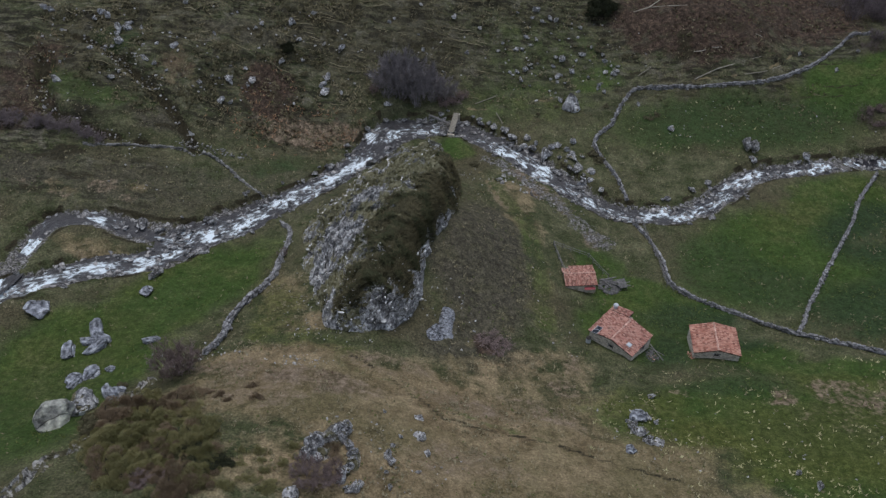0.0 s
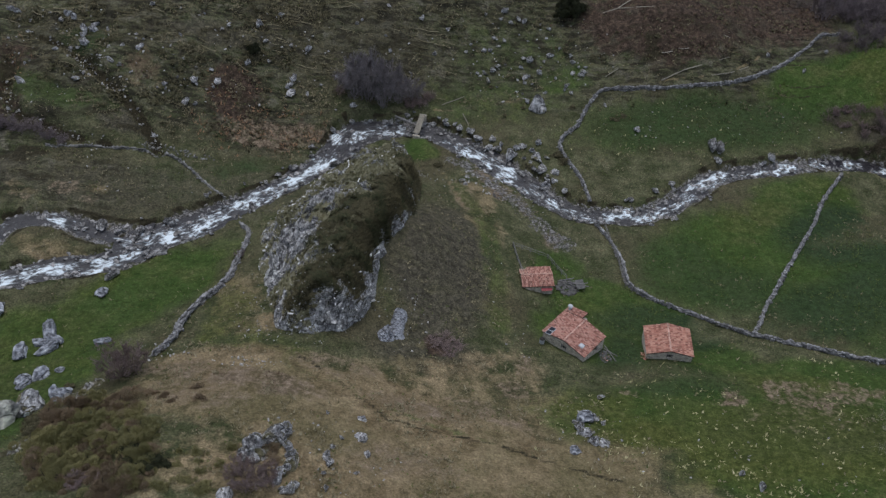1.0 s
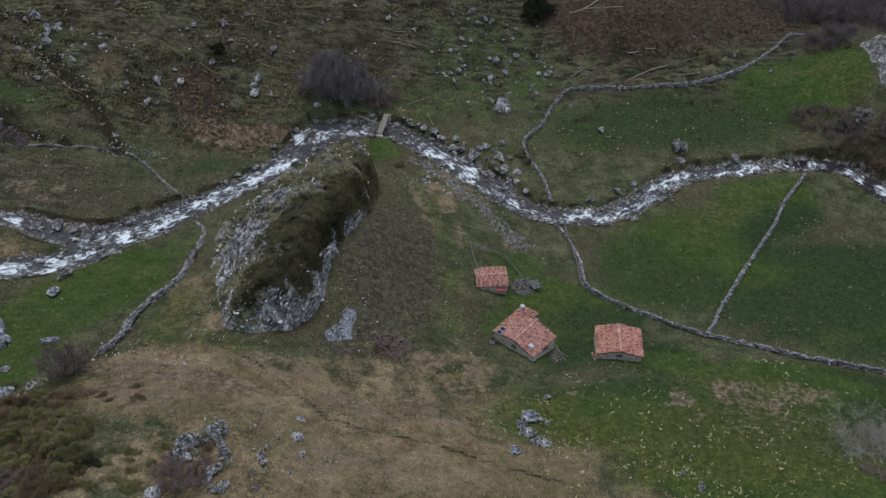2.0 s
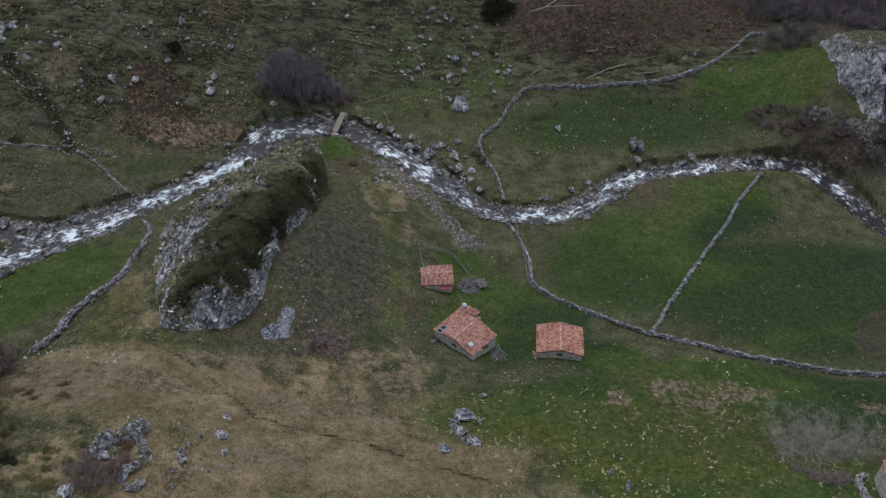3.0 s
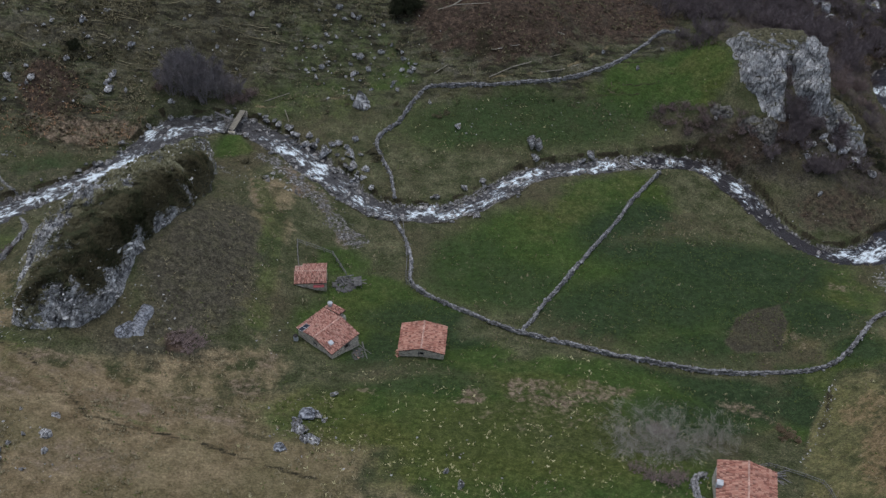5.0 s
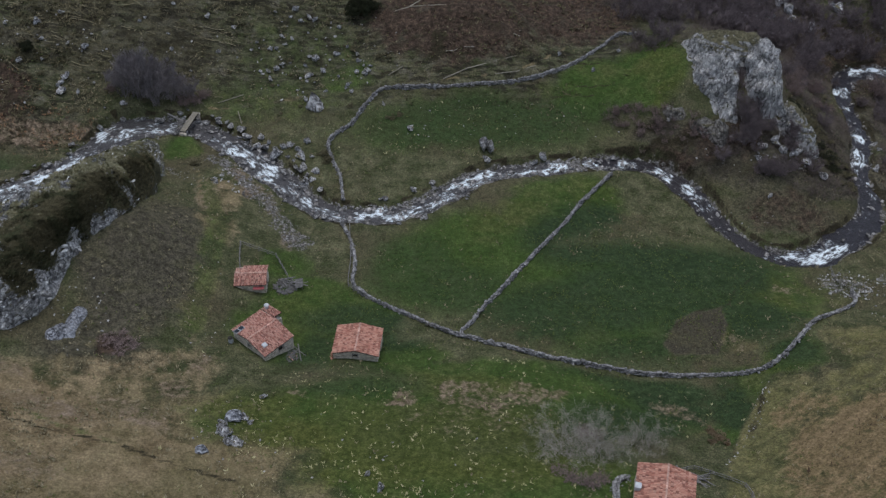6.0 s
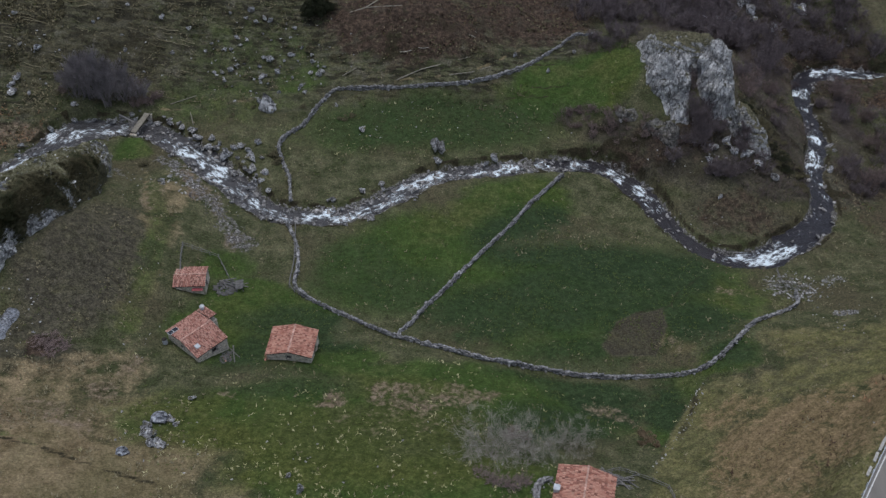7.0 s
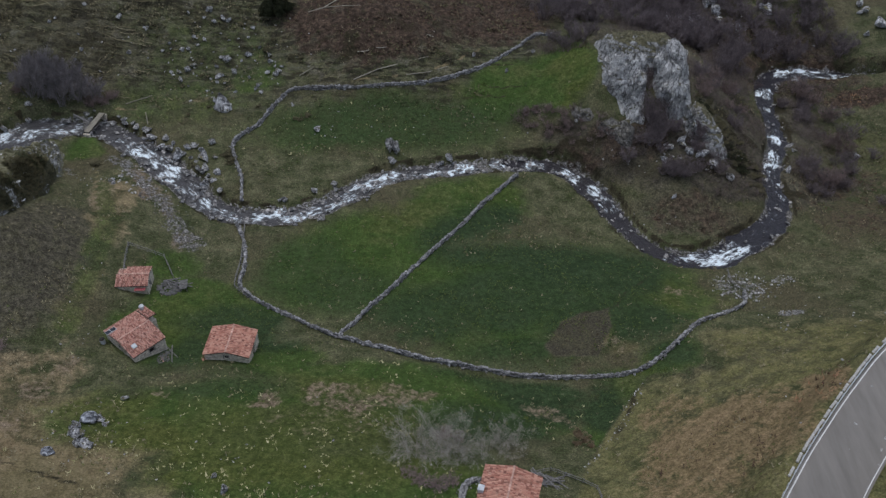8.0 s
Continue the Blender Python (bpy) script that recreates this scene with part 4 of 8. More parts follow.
def blocks(centres, sizes, turns, seed=0):
    """Rough stone blocks as arrays: corners jittered, eight to a block."""
    rs = np.random.RandomState(seed)
    c = np.array([[(1 if i & 1 else -1), (1 if i & 2 else -1), (1 if i & 4 else -1)] for i in range(8)], float) * 0.5
    n = len(centres)
    v = c[None] * (1 + rs.uniform(-0.32, 0.22, (n, 8, 3)))
    v = v * np.asarray(sizes)[:, None]
    co, si = np.cos(turns)[:, None], np.sin(turns)[:, None]
    x, y = v[..., 0] * co - v[..., 1] * si, v[..., 0] * si + v[..., 1] * co
    tilt = rs.uniform(-0.25, 0.25, (n, 1))
    z = v[..., 2] + tilt * v[..., 0]
    v = np.stack([x, y, z], -1) + np.asarray(centres)[:, None]
    q = np.array([(0, 2, 3, 1), (4, 5, 7, 6), (0, 1, 5, 4), (2, 6, 7, 3), (0, 4, 6, 2), (1, 3, 7, 5)])
    f = (np.arange(n)[:, None, None] * 8 + q[None]).reshape(-1, 4)
    return v.reshape(-1, 3), f


# ---- stream ----
RAPIDS = [(-62, 102, 5), (-53, 106.5, 5), (-44, 112, 5), (-24.5, 129.5, 4), (-18, 137, 4), (-58, 117.8, 3), (-8.5, 153.2, 6), (-4, 155, 5), (-6, 152.6, 5), (-1.5, 155.4, 3.5), (-58, 104, 5), (-47, 108.5, 4), (-36, 118.5, 4.5), (-28, 126.5, 4), (-68, 102, 3), (-66, 110, 2.5), (-64, 101, 5), (-52, 106.5, 7), (-40, 114.5, 6), (-33, 121, 6), (-22, 132, 8), (-15, 141, 4), (-6.5, 154, 4.5), (-1, 154.5, 3), (15, 150, 5), (21, 145, 6), (27.5, 138.5, 5), (36, 132.5, 4), (46, 132.5, 5), (57, 139.5, 7), (69, 147, 6), (80, 150, 5), (96, 152.8, 3), (103, 150, 3.5), (110, 142, 3.2), (128, 128, 4.5), (134, 131.5, 3.5), (150, 164, 4), (155, 184, 2.5), (156, 193, 3), (168, 205, 4), (175, 205, 4), (181, 204.4, 4), (188, 203.3, 5), (154.2, 172, 3.5), (149, 161, 3), (163, 204, 2.5), (-30, 125, 4), (-48, 108, 5), (-56, 105, 5), (-66, 100, 4), (18, 147.5, 4), (32, 134.5, 3.5), (41, 132.2, 3), (51, 134.5, 3.5), (63, 144.5, 4), (75, 149, 3.5), (87, 152, 3), (107, 146, 2.5), (125, 127.4, 3), (131, 129.5, 3.5)]


def stream_reach(name, points, label, mat="water"):
    line = smooth_line(points, 0.45)
    d = np.gradient(line[:, :2], axis=0)
    d /= np.linalg.norm(d, axis=1, keepdims=True)
    side = np.stack([-d[:, 1], d[:, 0]], 1)
    across = np.linspace(-1.12, 1.12, 15)
    xy = line[:, None, :2] + side[:, None] * (line[:, 3:4] + 0.6)[:, None] * across[None, :, None]
    run = np.r_[0, np.cumsum(np.linalg.norm(np.diff(line[:, :2], axis=0), axis=1))]
    x, y = xy[..., 0], xy[..., 1]
    foam = np.zeros(x.shape)
    for a, b, r in RAPIDS:
        foam = np.maximum(foam, 1 - ease((np.hypot(x - a, y - b) - r * 0.5) / (r * 0.8)))
    foam *= 1 - 0.85 * ease((np.abs(across)[None] - 0.3 - 0.25 * grain(x, y, 7, 4.0, 2)) / 0.45)
    z = line[:, 2:3] + (0.03 + 0.11 * foam) * grain(x, y, 1, 1.3, 3)
    n, k = x.shape
    i = (np.arange(n - 1)[:, None] * k + np.arange(k - 1)).ravel()
    ob = soup(name, np.stack([x, y, z], -1).reshape(-1, 3), np.stack([i, i + 1, i + k + 1, i + k], 1), mat, None, True)
    me = ob.data
    uv = me.uv_layers.new(name="flow")
    coords = np.stack([np.broadcast_to(run[:, None], x.shape), across[None] * (line[:, 3:4] + 0.6)], -1).reshape(-1, 2)
    index = np.zeros(len(me.loops), int)
    me.loops.foreach_get("vertex_index", index)
    uv.data.foreach_set("uv", coords[index].ravel())
    a = me.attributes.new("foam", "FLOAT", "POINT")
    a.data.foreach_set("value", (0.23 * foam - 0.09 + 0.07 * grain(x, y, 4, 5.0, 2)).ravel())
    return tagged(ob, label, "stream", kind="structure")


stream_reach("water", BRAID_NORTH, "shallow side braid of a rocky mountain stream")
stream_reach("water", BRAID_SOUTH, "foaming side braid of a rocky mountain stream")
stream_reach("water", REACH_UPPER[:-2] + [(4.4, 155.8, -4.45, 2.8)], "fast white water tumbling over boulders above the bridge")
stream_reach("water", [(4.4, 155.8, -4.452, 2.8)] + REACH_MIDDLE[1:-1], "dark stream with white rapids beside the field")
# below the cliff the water takes the copy with shade in its colour
stream_reach("water", [REACH_MIDDLE[-2]] + REACH_LOWER[1:], "dark stream with white rapids below the cliff", "water_shaded")


# ---- rock ----
def spread(points, count):
    """count rows at even steps along a line of points."""
    p = np.array(points, float)
    s = np.r_[0, np.cumsum(np.linalg.norm(np.diff(p[:, :2], axis=0), axis=1))]
    t = np.linspace(0, s[-1], count)
    return np.stack([np.interp(t, s, p[:, k]) for k in range(p.shape[1])], 1)


def rock_rib(name, crest, west, east, power, mat, label, step=0.34, rough=1.0, dip=(0.5, 0.2), sink=0.9, proud=0.9, split=0.0, ragged=0.0, calm=None):
    """A ridge of bare rock: a crest, falling to a foot on both sides, broken along its beds."""
    length = np.linalg.norm(np.diff(np.array(crest)[:, :2], axis=0), axis=1).sum()
    n = int(length / step)
    c, w, e = spread(crest, n), spread(west, n), spread(east, n)
    c[:, 2] = np.maximum(c[:, 2], height(c[:, 0], c[:, 1]) + proud)
    width = max(np.linalg.norm(w - c[:, :2], axis=1).mean() + np.linalg.norm(e - c[:, :2], axis=1).mean(), 3)
    k = int(width / step)
    v = np.linspace(-1, 1, k)
    t = np.abs(v)[None, :, None]
    foot = np.where((v < 0)[None, :, None], w[:, None], e[:, None])
    xy = c[:, None, :2] + (foot - c[:, None, :2]) * t
    x, y = xy[..., 0], xy[..., 1]
    base = height(x, y) - sink
    drop = np.where(v < 0, np.abs(v) ** power[0], np.abs(v) ** power[1])[None]
    base_rim = np.where((v < 0)[None], height(w[:, 0], w[:, 1])[:, None], height(e[:, 0], e[:, 1])[:, None]) - sink
    z = base_rim + (c[:, 2:3] - base_rim) * (1 - drop)
    end = np.minimum(np.arange(n), np.arange(n)[::-1])[:, None] * step
    z = base + (z - base) * ease(end / 1.4)
    # beds: ledges that dip sideways
    bed = z + dip[0] * x + dip[1] * y + 0.9 * grain(x, y, z, 5, 2)
    ledge = np.abs((bed / 1.15) % 1.0 - 0.5) * 2
    tall = ease((z - base) / 2.0)
    if calm:
        tall = tall * (1 - 0.88 * calm(x, y))
    z = z + tall * rough * (0.8 * grain(x, y, z, 4.5, 3) + 1.15 * (ledge - 0.5) + 0.5 * np.abs(grain(x, y, z + 31, 1.5, 3)) - 0.2)
    # open joints between bulging lumps
    if split:
        joint = np.exp(-((grain(x * 1.2 + 0.5 * z, y * 0.8, z * 0.5, 3.4, 2) / 0.16) ** 2))
        z = z - tall * split * joint
    if ragged:
        x, y = x + ragged * grain(x, y, z + 12, 4.0, 2), y + ragged * grain(x, y, z + 62, 4.0, 2)
    push = tall * rough * 0.5
    x, y = x + push * grain(x, y, z + 50, 2.0, 2), y + push * grain(x, y, z + 80, 2.0, 2)
    i = (np.arange(n - 1)[:, None] * k + np.arange(k - 1)).ravel()
    ob = soup(name, np.stack([x, y, z], -1).reshape(-1, 3), np.stack([i, i + 1, i + k + 1, i + k], 1), mat)
    return tagged(ob, label, "rock"), (x, y, z)


CRAG_CREST = [(-9.5, 86.0, 9.5), (-9.5, 88.0, 14.0), (-9.0, 90.0, 16.3), (-7.8, 96.0, 16.6), (-5.5, 104.0, 16.0), (-3.0, 112.0, 15.2), (-1.0, 119.0, 13.2), (0.2, 126.0, 10.4), (-0.6, 134.0, 6.4), (-2.0, 144.0, 0.6)]
CRAG_WEST = [(-13.0, 85.8), (-15.2, 87.5), (-17.4, 92.5), (-20.5, 102.0), (-22.6, 113.0), (-20.5, 122.0), (-16.5, 130.0), (-12.5, 136.5), (-8.5, 143.5)]
CRAG_EAST = [(-5.6, 87.4), (-2.6, 90.5), (-1.6, 95.0), (-0.6, 103.5), (2.4, 111.0), (4.2, 119.0), (5.0, 128.0), (4.4, 137.0), (0.6, 146.5)]


def heath_cover(x, y):
    """Where dark heath grows on the crag: the crown and the east, down to a broken edge."""
    rim = np.interp(y, [p[1] for p in CRAG_EAST], [p[0] for p in CRAG_EAST])
    grow = ease(0.40 + 0.6 * grain(x, y, 3, 4.0, 3) + 0.55 * grain(x, y, 8, 1.5, 2) + 0.2 * (x + 9.6 - 0.19 * (y - 96) - 4.2 * ease((y - 107) / 12))) * ease((y - 88.0 - 0.32 * (x + 10) + 1.6 * grain(x, y, 19, 2.0, 2)) / 2)
    return grow * (1 - (1 - 0.6 * ease((y - 112) / 5)) * ease((x - rim + 1.1 + 0.8 * grain(x, y, 11, 3.0, 2)) / 0.8))


crag, CRAG = rock_rib("crag", CRAG_CREST, CRAG_WEST, CRAG_EAST, (1.9, 3.2), "crag", "great hump of grey limestone half covered in dark heath", 0.28, 1.15, (-0.1, -0.45), 0.9, 0.9, 0.5, 0.5, heath_cover)
# turf on the crag: most of the upper flank and the back, bare rock in patches, at the front and along the foot
cx, cy, cz = (a.ravel() for a in CRAG)
crest_x = np.interp(cy, [p[1] for p in CRAG_CREST], [p[0] for p in CRAG_CREST])
west_x = np.interp(cy, [p[1] for p in CRAG_WEST[1:]], [p[0] for p in CRAG_WEST[1:]])
down = np.clip((crest_x - cx) / np.maximum(crest_x - west_x, 1), -1, 1)
turf = 0.70 + 0.34 * grain(cx, cy, 33, 5.0, 2) + 0.42 * grain(cx, cy, 35, 1.8, 2) + 0.20 * ease((cy - 112) / 12) - 0.35 * (1 - ease((cy - 88.5 - 0.3 * (cx + 10)) / 2.5)) - 0.20 * ease((down - 0.6) / 0.3) * (1 - ease((cy - 116) / 10))
turf = turf - 1.0 * spots(cx, cy, [(-13.5, 104.0, 3.4, 5.0, 15, 1), (-10.0, 113.0, 2.6, 3.0, 0, 0.8), (-17.0, 99.0, 2.4, 3.5, 0, 0.7), (-4.0, 128.0, 1.4, 3.0, 0, 0.7)])
turf = np.where(down < -0.1, 0.15 + 0.5 * ease((cy - 116) / 6), turf)
layer = crag.data.attributes.new("turf", "FLOAT", "POINT")
layer.data.foreach_set("value", turf)
layer = crag.data.attributes.new("heath", "FLOAT", "POINT")
layer.data.foreach_set("value", heath_cover(cx, cy))
_, CLIFF_A = rock_rib("cliff", [(117.0, 180.0, 5.0), (118.2, 174.0, 8.0), (117.6, 168.0, 8.0), (116.6, 162.0, 4.8), (115.6, 157.5, 0.6), (115.0, 155.5, -3.0)], [(111.0, 182.0), (108.8, 176.0), (109.2, 169.0), (110.6, 163.5), (112.8, 158.0), (113.5, 156.0)], [(120.5, 181.0), (120.6, 174.0), (119.8, 167.0), (118.8, 161.0), (117.8, 157.0), (117.0, 155.0)], (2.6, 2.6), "cliff", "pale bare limestone buttress above the stream bend", 0.23, 1.0, (0.3, 0.6), 0.5, 0.9, 1.8, 0.9)
_, CLIFF_B = rock_rib("cliff", [(122.0, 181.0, 5.0), (123.4, 175.0, 8.6), (124.4, 169.0, 10.0), (123.5, 162.5, 8.0), (124.2, 160.0, 5.8), (124.9, 158.2, 1.6), (125.2, 157.0, -1.5)], [(119.6, 181.0), (120.0, 174.0), (120.2, 167.0), (120.8, 161.5), (122.2, 158.4), (123.6, 156.4)], [(126.5, 181.0), (128.0, 174.0), (128.6, 168.0), (128.4, 163.0), (127.8, 159.5), (126.8, 157.0)], (2.6, 2.8), "cliff", "pale bare limestone buttress with a mossy top", 0.23, 1.0, (0.3, 0.6), 0.5, 0.9, 1.8, 0.9)
_, CLIFF_C = rock_rib("cliff", [(110.2, 175.6, 5.5), (112.4, 174.4, 9.0), (117.5, 172.6, 10.6), (122.6, 172.0, 10.6), (125.4, 172.5, 8.0), (127.2, 173.0, 3.0)], [(108.5, 181.0), (112.5, 181.5), (118.0, 181.0), (123.5, 180.5), (127.5, 179.5), (130.0, 178.0)], [(111.4, 170.4), (113.6, 168.4), (117.8, 167.2), (121.8, 167.2), (125.4, 168.0), (128.0, 169.6)], (2.2, 2.8), "turf_rock", "turf-topped limestone head joining two buttresses", 0.28, 0.4, (0.3, 0.6), 0.5)
rock_rib("rock_outcrop", [(126.4, 159.6, 3.2), (127.2, 157.4, 2.0), (127.8, 155.2, -1.6), (128.4, 153.4, -4.5)], [(125.2, 158.8), (126.0, 156.4), (126.8, 154.4), (127.6, 152.8)], [(128.0, 160.6), (129.0, 158.2), (129.4, 155.8), (129.6, 153.8)], (2.2, 2.2), "turf_rock", "mossy broken foot of the limestone buttress", 0.24, 1.0, (0.3, 0.6), 0.5, 0.5, 1.0, 0.6)
rock_rib("rock_outcrop", [(128.4, 162.5, 0.2), (130.2, 159.0, 1.2), (132.4, 155.5, -0.6), (134.6, 152.0, -5.0)], [(127.0, 161.0), (128.6, 157.5), (130.4, 154.0), (133.0, 151.0)], [(130.0, 164.0), (133.0, 160.5), (135.4, 157.0), (136.4, 153.0)], (2.4, 2.4), "turf_rock", "mossy grey rock rib on the slope above the stream", 0.3, 0.7)
rock_rib("rock_outcrop", [(-35.5, 77.5, 9.8), (-37.5, 74.5, 11.2), (-39.5, 70.0, 12.4), (-41.0, 65.0, 14.0), (-42.5, 60.0, 16.2), (-44.0, 55.0, 18.0), (-45.5, 50.5, 20.0)], [(-36.6, 78.4), (-39.4, 75.2), (-41.4, 70.6), (-43.0, 65.2), (-44.6, 60.0), (-46.0, 55.0), (-47.5, 50.0)], [(-34.6, 76.6), (-36.2, 73.6), (-38.0, 69.4), (-39.4, 64.6), (-40.8, 59.6), (-42.2, 54.8), (-43.5, 51.0)], (1.8, 1.6), "ledge_rock", "low broken rock ledge running down the near slope", 0.26, 1.1, (0.5, 0.2), 0.8, 0.55, 0.7, 0.8)
rock_rib("rock_outcrop", [(109.4, 158.4, 0), (111.6, 156.4, 0), (113.4, 155.0, 0), (115.4, 152.8, 0)], [(107.8, 157.6), (110.2, 155.6), (112.2, 153.8), (114.4, 151.8)], [(110.6, 159.2), (112.8, 157.4), (114.8, 155.8), (116.6, 153.6)], (2.2, 1.8), "bank_rock", "broken brown-grey rock on the steep bank above the stream", 0.26, 1.2, (0.3, 0.6), 0.5, 0.35, 0.8, 0.6)
rock_rib("rock_outcrop", [(103.2, 161.6, 0), (105.2, 160.8, 0), (108.2, 159.8, 0)], [(103.0, 162.4), (105.4, 161.6), (108.4, 160.6)], [(103.4, 160.4), (105.0, 159.6), (107.8, 158.8)], (2.0, 1.6), "bank_rock", "narrow mossy ledge at the lip of the bank", 0.22, 0.7, (0.3, 0.6), 0.4, 0.2, 0.4, 0.4)
rock_rib("rock_outcrop", [(-14.6, 58.4, 0), (-13.4, 60.4, 0), (-12.2, 62.2, 0), (-10.4, 64.2, 0), (-9.4, 65.4, 0)], [(-15.4, 58.8), (-14.6, 61.0), (-13.4, 63.0), (-11.4, 65.0), (-10.0, 66.2)], [(-13.4, 57.8), (-11.8, 59.4), (-10.6, 61.0), (-9.2, 63.0), (-8.4, 64.8)], (1.6, 1.4), "ledge_rock", "jagged broken rock outcrop in the dry pasture", 0.2, 1.2, (0.6, -0.5), 0.4, 0.9, 1.0, 0.6)
rock_rib("rock_outcrop", [(-9.0, 61.6, 0), (-8.7, 59.6, 0), (-9.0, 57.4, 0)], [(-9.8, 61.6), (-9.6, 59.6), (-9.9, 57.4)], [(-8.2, 61.8), (-7.9, 59.6), (-8.2, 57.2)], (1.6, 1.4), "ledge_rock", "narrow ridge of broken rock beside the outcrop", 0.2, 1.0, (0.6, -0.5), 0.4, 0.45, 0.6, 0.5)
rock_rib("rock_slab", [(2.6, 87.4, 0), (2.0, 89.4, 0), (2.2, 92.0, 0), (2.5, 95.0, 0)], [(1.0, 86.8), (0.9, 89.4), (1.0, 92.0), (1.6, 95.4)], [(3.9, 87.2), (3.3, 89.4), (3.7, 92.2), (3.5, 94.8)], (2.2, 2.2), "slab", "flat blue-grey rock slab breaking through the slope", 0.2, 0.55, (0.5, 0.2), 0.35, 0.3)
rock_rib("rock_slab", [(-1.3, 87.4, 0), (-0.2, 88.0, 0), (0.8, 89.0, 0), (1.7, 90.2, 0)], [(-1.9, 88.6), (-0.7, 89.4), (0.2, 90.6), (1.2, 91.8)], [(-0.8, 86.0), (0.6, 86.2), (1.9, 87.2), (2.6, 88.6)], (2.2, 2.2), "slab", "short arm of blue-grey rock beside the slab", 0.2, 0.55, (0.5, 0.2), 0.35, 0.3)


def boulder_mesh(name, seed, mat, flat=0.75, detail=3, cuts=13, planes=(), lumpy=0.16):
    rs = np.random.RandomState(seed)
    bm = bmesh.new()
    bmesh.ops.create_icosphere(bm, subdivisions=detail, radius=0.5)
    v = np.array([p.co for p in bm.verts])
    for _ in range(cuts):
        d = rs.normal(size=3)
        d /= np.linalg.norm(d)
        over = np.maximum(v @ d - rs.uniform(0.20, 0.40), 0)
        v -= over[:, None] * d
    for *d, at in planes:
        d = np.array(d) / np.linalg.norm(d)
        v -= np.maximum(v @ d - at, 0)[:, None] * d
    v *= 1 + lumpy * grain(v[:, 0] + seed, v[:, 1], v[:, 2], 0.3, 3)[:, None]
    v *= 1.12
    v *= (1.12, 0.95, flat)
    for p, q in zip(bm.verts, v):
        p.co = q
    me = bpy.data.meshes.new(name)
    bm.to_mesh(me)
    bm.free()
    me.materials.append(MAT[mat])
    return me


BOULDERS = [boulder_mesh("boulder", 11 + k, "boulder", 0.6 + 0.07 * k) for k in range(6)]
WET = [boulder_mesh("stream_boulder", 41 + k, "wet_rock", 0.55 + 0.07 * k) for k in range(5)]
SLABS = [boulder_mesh("boulder", 51 + k, "slab", 0.95, 4, 5, ((0.1, 0.1 * k, 1, 0.3),), 0.16) for k in range(3)]


def boulders(rows, meshes, name, label, group, sunk=0.16, tall=1.0):
    for k, (x, y, s) in enumerate(rows):
        ob = new(name, random.choice(meshes))
        h = s * tall * random.uniform(0.85, 1.1)
        ob.matrix_basis = pose(x, y, level_at(x, y) + h * (0.36 - sunk), random.uniform(-12, 12), random.uniform(-12, 12), random.uniform(0, 360)) @ Matrix.Diagonal((s, s * random.uniform(0.8, 1.1), h, 1))
        tagged(ob, label, "boulder", group)


FAR_SLOPE = [(23.0, 188.4, 2.2), (18.5, 186.9, 1.3), (22.0, 186.4, 1.4), (26.0, 187.0, 1.6), (27.4, 186.6, 1.8), (22.6, 181.4, 1.3), (21.3, 179.8, 1.5), (18.3, 178.4, 1.7), (15.2, 179.5, 1.1), (21.0, 174.8, 1.9), (18.1, 173.0, 1.4), (18.8, 171.1, 1.5), (16.4, 172.8, 1.2), (28.3, 176.6, 2.5), (27.0, 177.2, 1.4), (31.4, 176.5, 1.2), (30.2, 173.5, 1.7), (26.9, 172.0, 2.3), (32.3, 182.8, 1.1), (35.1, 180.1, 1.1), (37.8, 176.3, 1.6), (37.7, 173.4, 1.5), (40.0, 173.6, 1.9), (39.5, 172.6, 1.6), (40.6, 174.8, 1.3), (36.0, 169.8, 1.4), (35.6, 168.9, 1.1), (36.9, 167.8, 1.6), (27.2, 165.4, 1.4), (34.5, 176.6, 0.9), (33.8, 172.0, 1.1), (26.9, 170.6, 1.2), (43.9, 164.5, 1.3), (4.3, 182.8, 1.6), (83.1, 181.9, 1.3), (90.4, 177.2, 1.3), (96.6, 182.7, 1.3)]
LEFT_SLOPE = [(-81.1, 172.2, 2.4), (-79.6, 171.6, 1.6), (-75.8, 165.6, 1.2), (-69.1, 170.8, 2.3), (-67.4, 169.8, 2.1), (-70.0, 169.0, 1.6), (-64.5, 166.4, 2.5), (-64.4, 164.8, 1.8), (-66.4, 162.3, 1.3), (-63.4, 162.1, 2.4), (-64.8, 161.8, 1.3), (-52.5, 162.8, 2.0), (-57.8, 158.4, 2.0), (-73.4, 155.5, 1.3), (-72.9, 150.4, 2.3), (-46.6, 155.0, 1.6), (-46.2, 153.8, 0.9), (-41.3, 157.8, 2.3), (-41.9, 151.5, 1.8), (-40.2, 151.4, 1.4), (-38.6, 160.7, 1.2), (-37.6, 157.0, 1.0), (-22.5, 160.4, 2.6), (-22.4, 163.4, 1.9), (-22.9, 162.2, 1.6), (-23.6, 161.4, 1.1), (-19.9, 170.8, 2.0), (-27.7, 166.6, 1.4), (-36.7, 174.0, 1.6), (-52.7, 176.0, 1.5), (-26.3, 178.6, 1.6), (-46.2, 141.3, 1.3), (-74.3, 145.4, 1.0), (-13.6, 166.3, 1.2), (-32.0, 165.2, 0.9), (-44.0, 161.8, 0.9)]
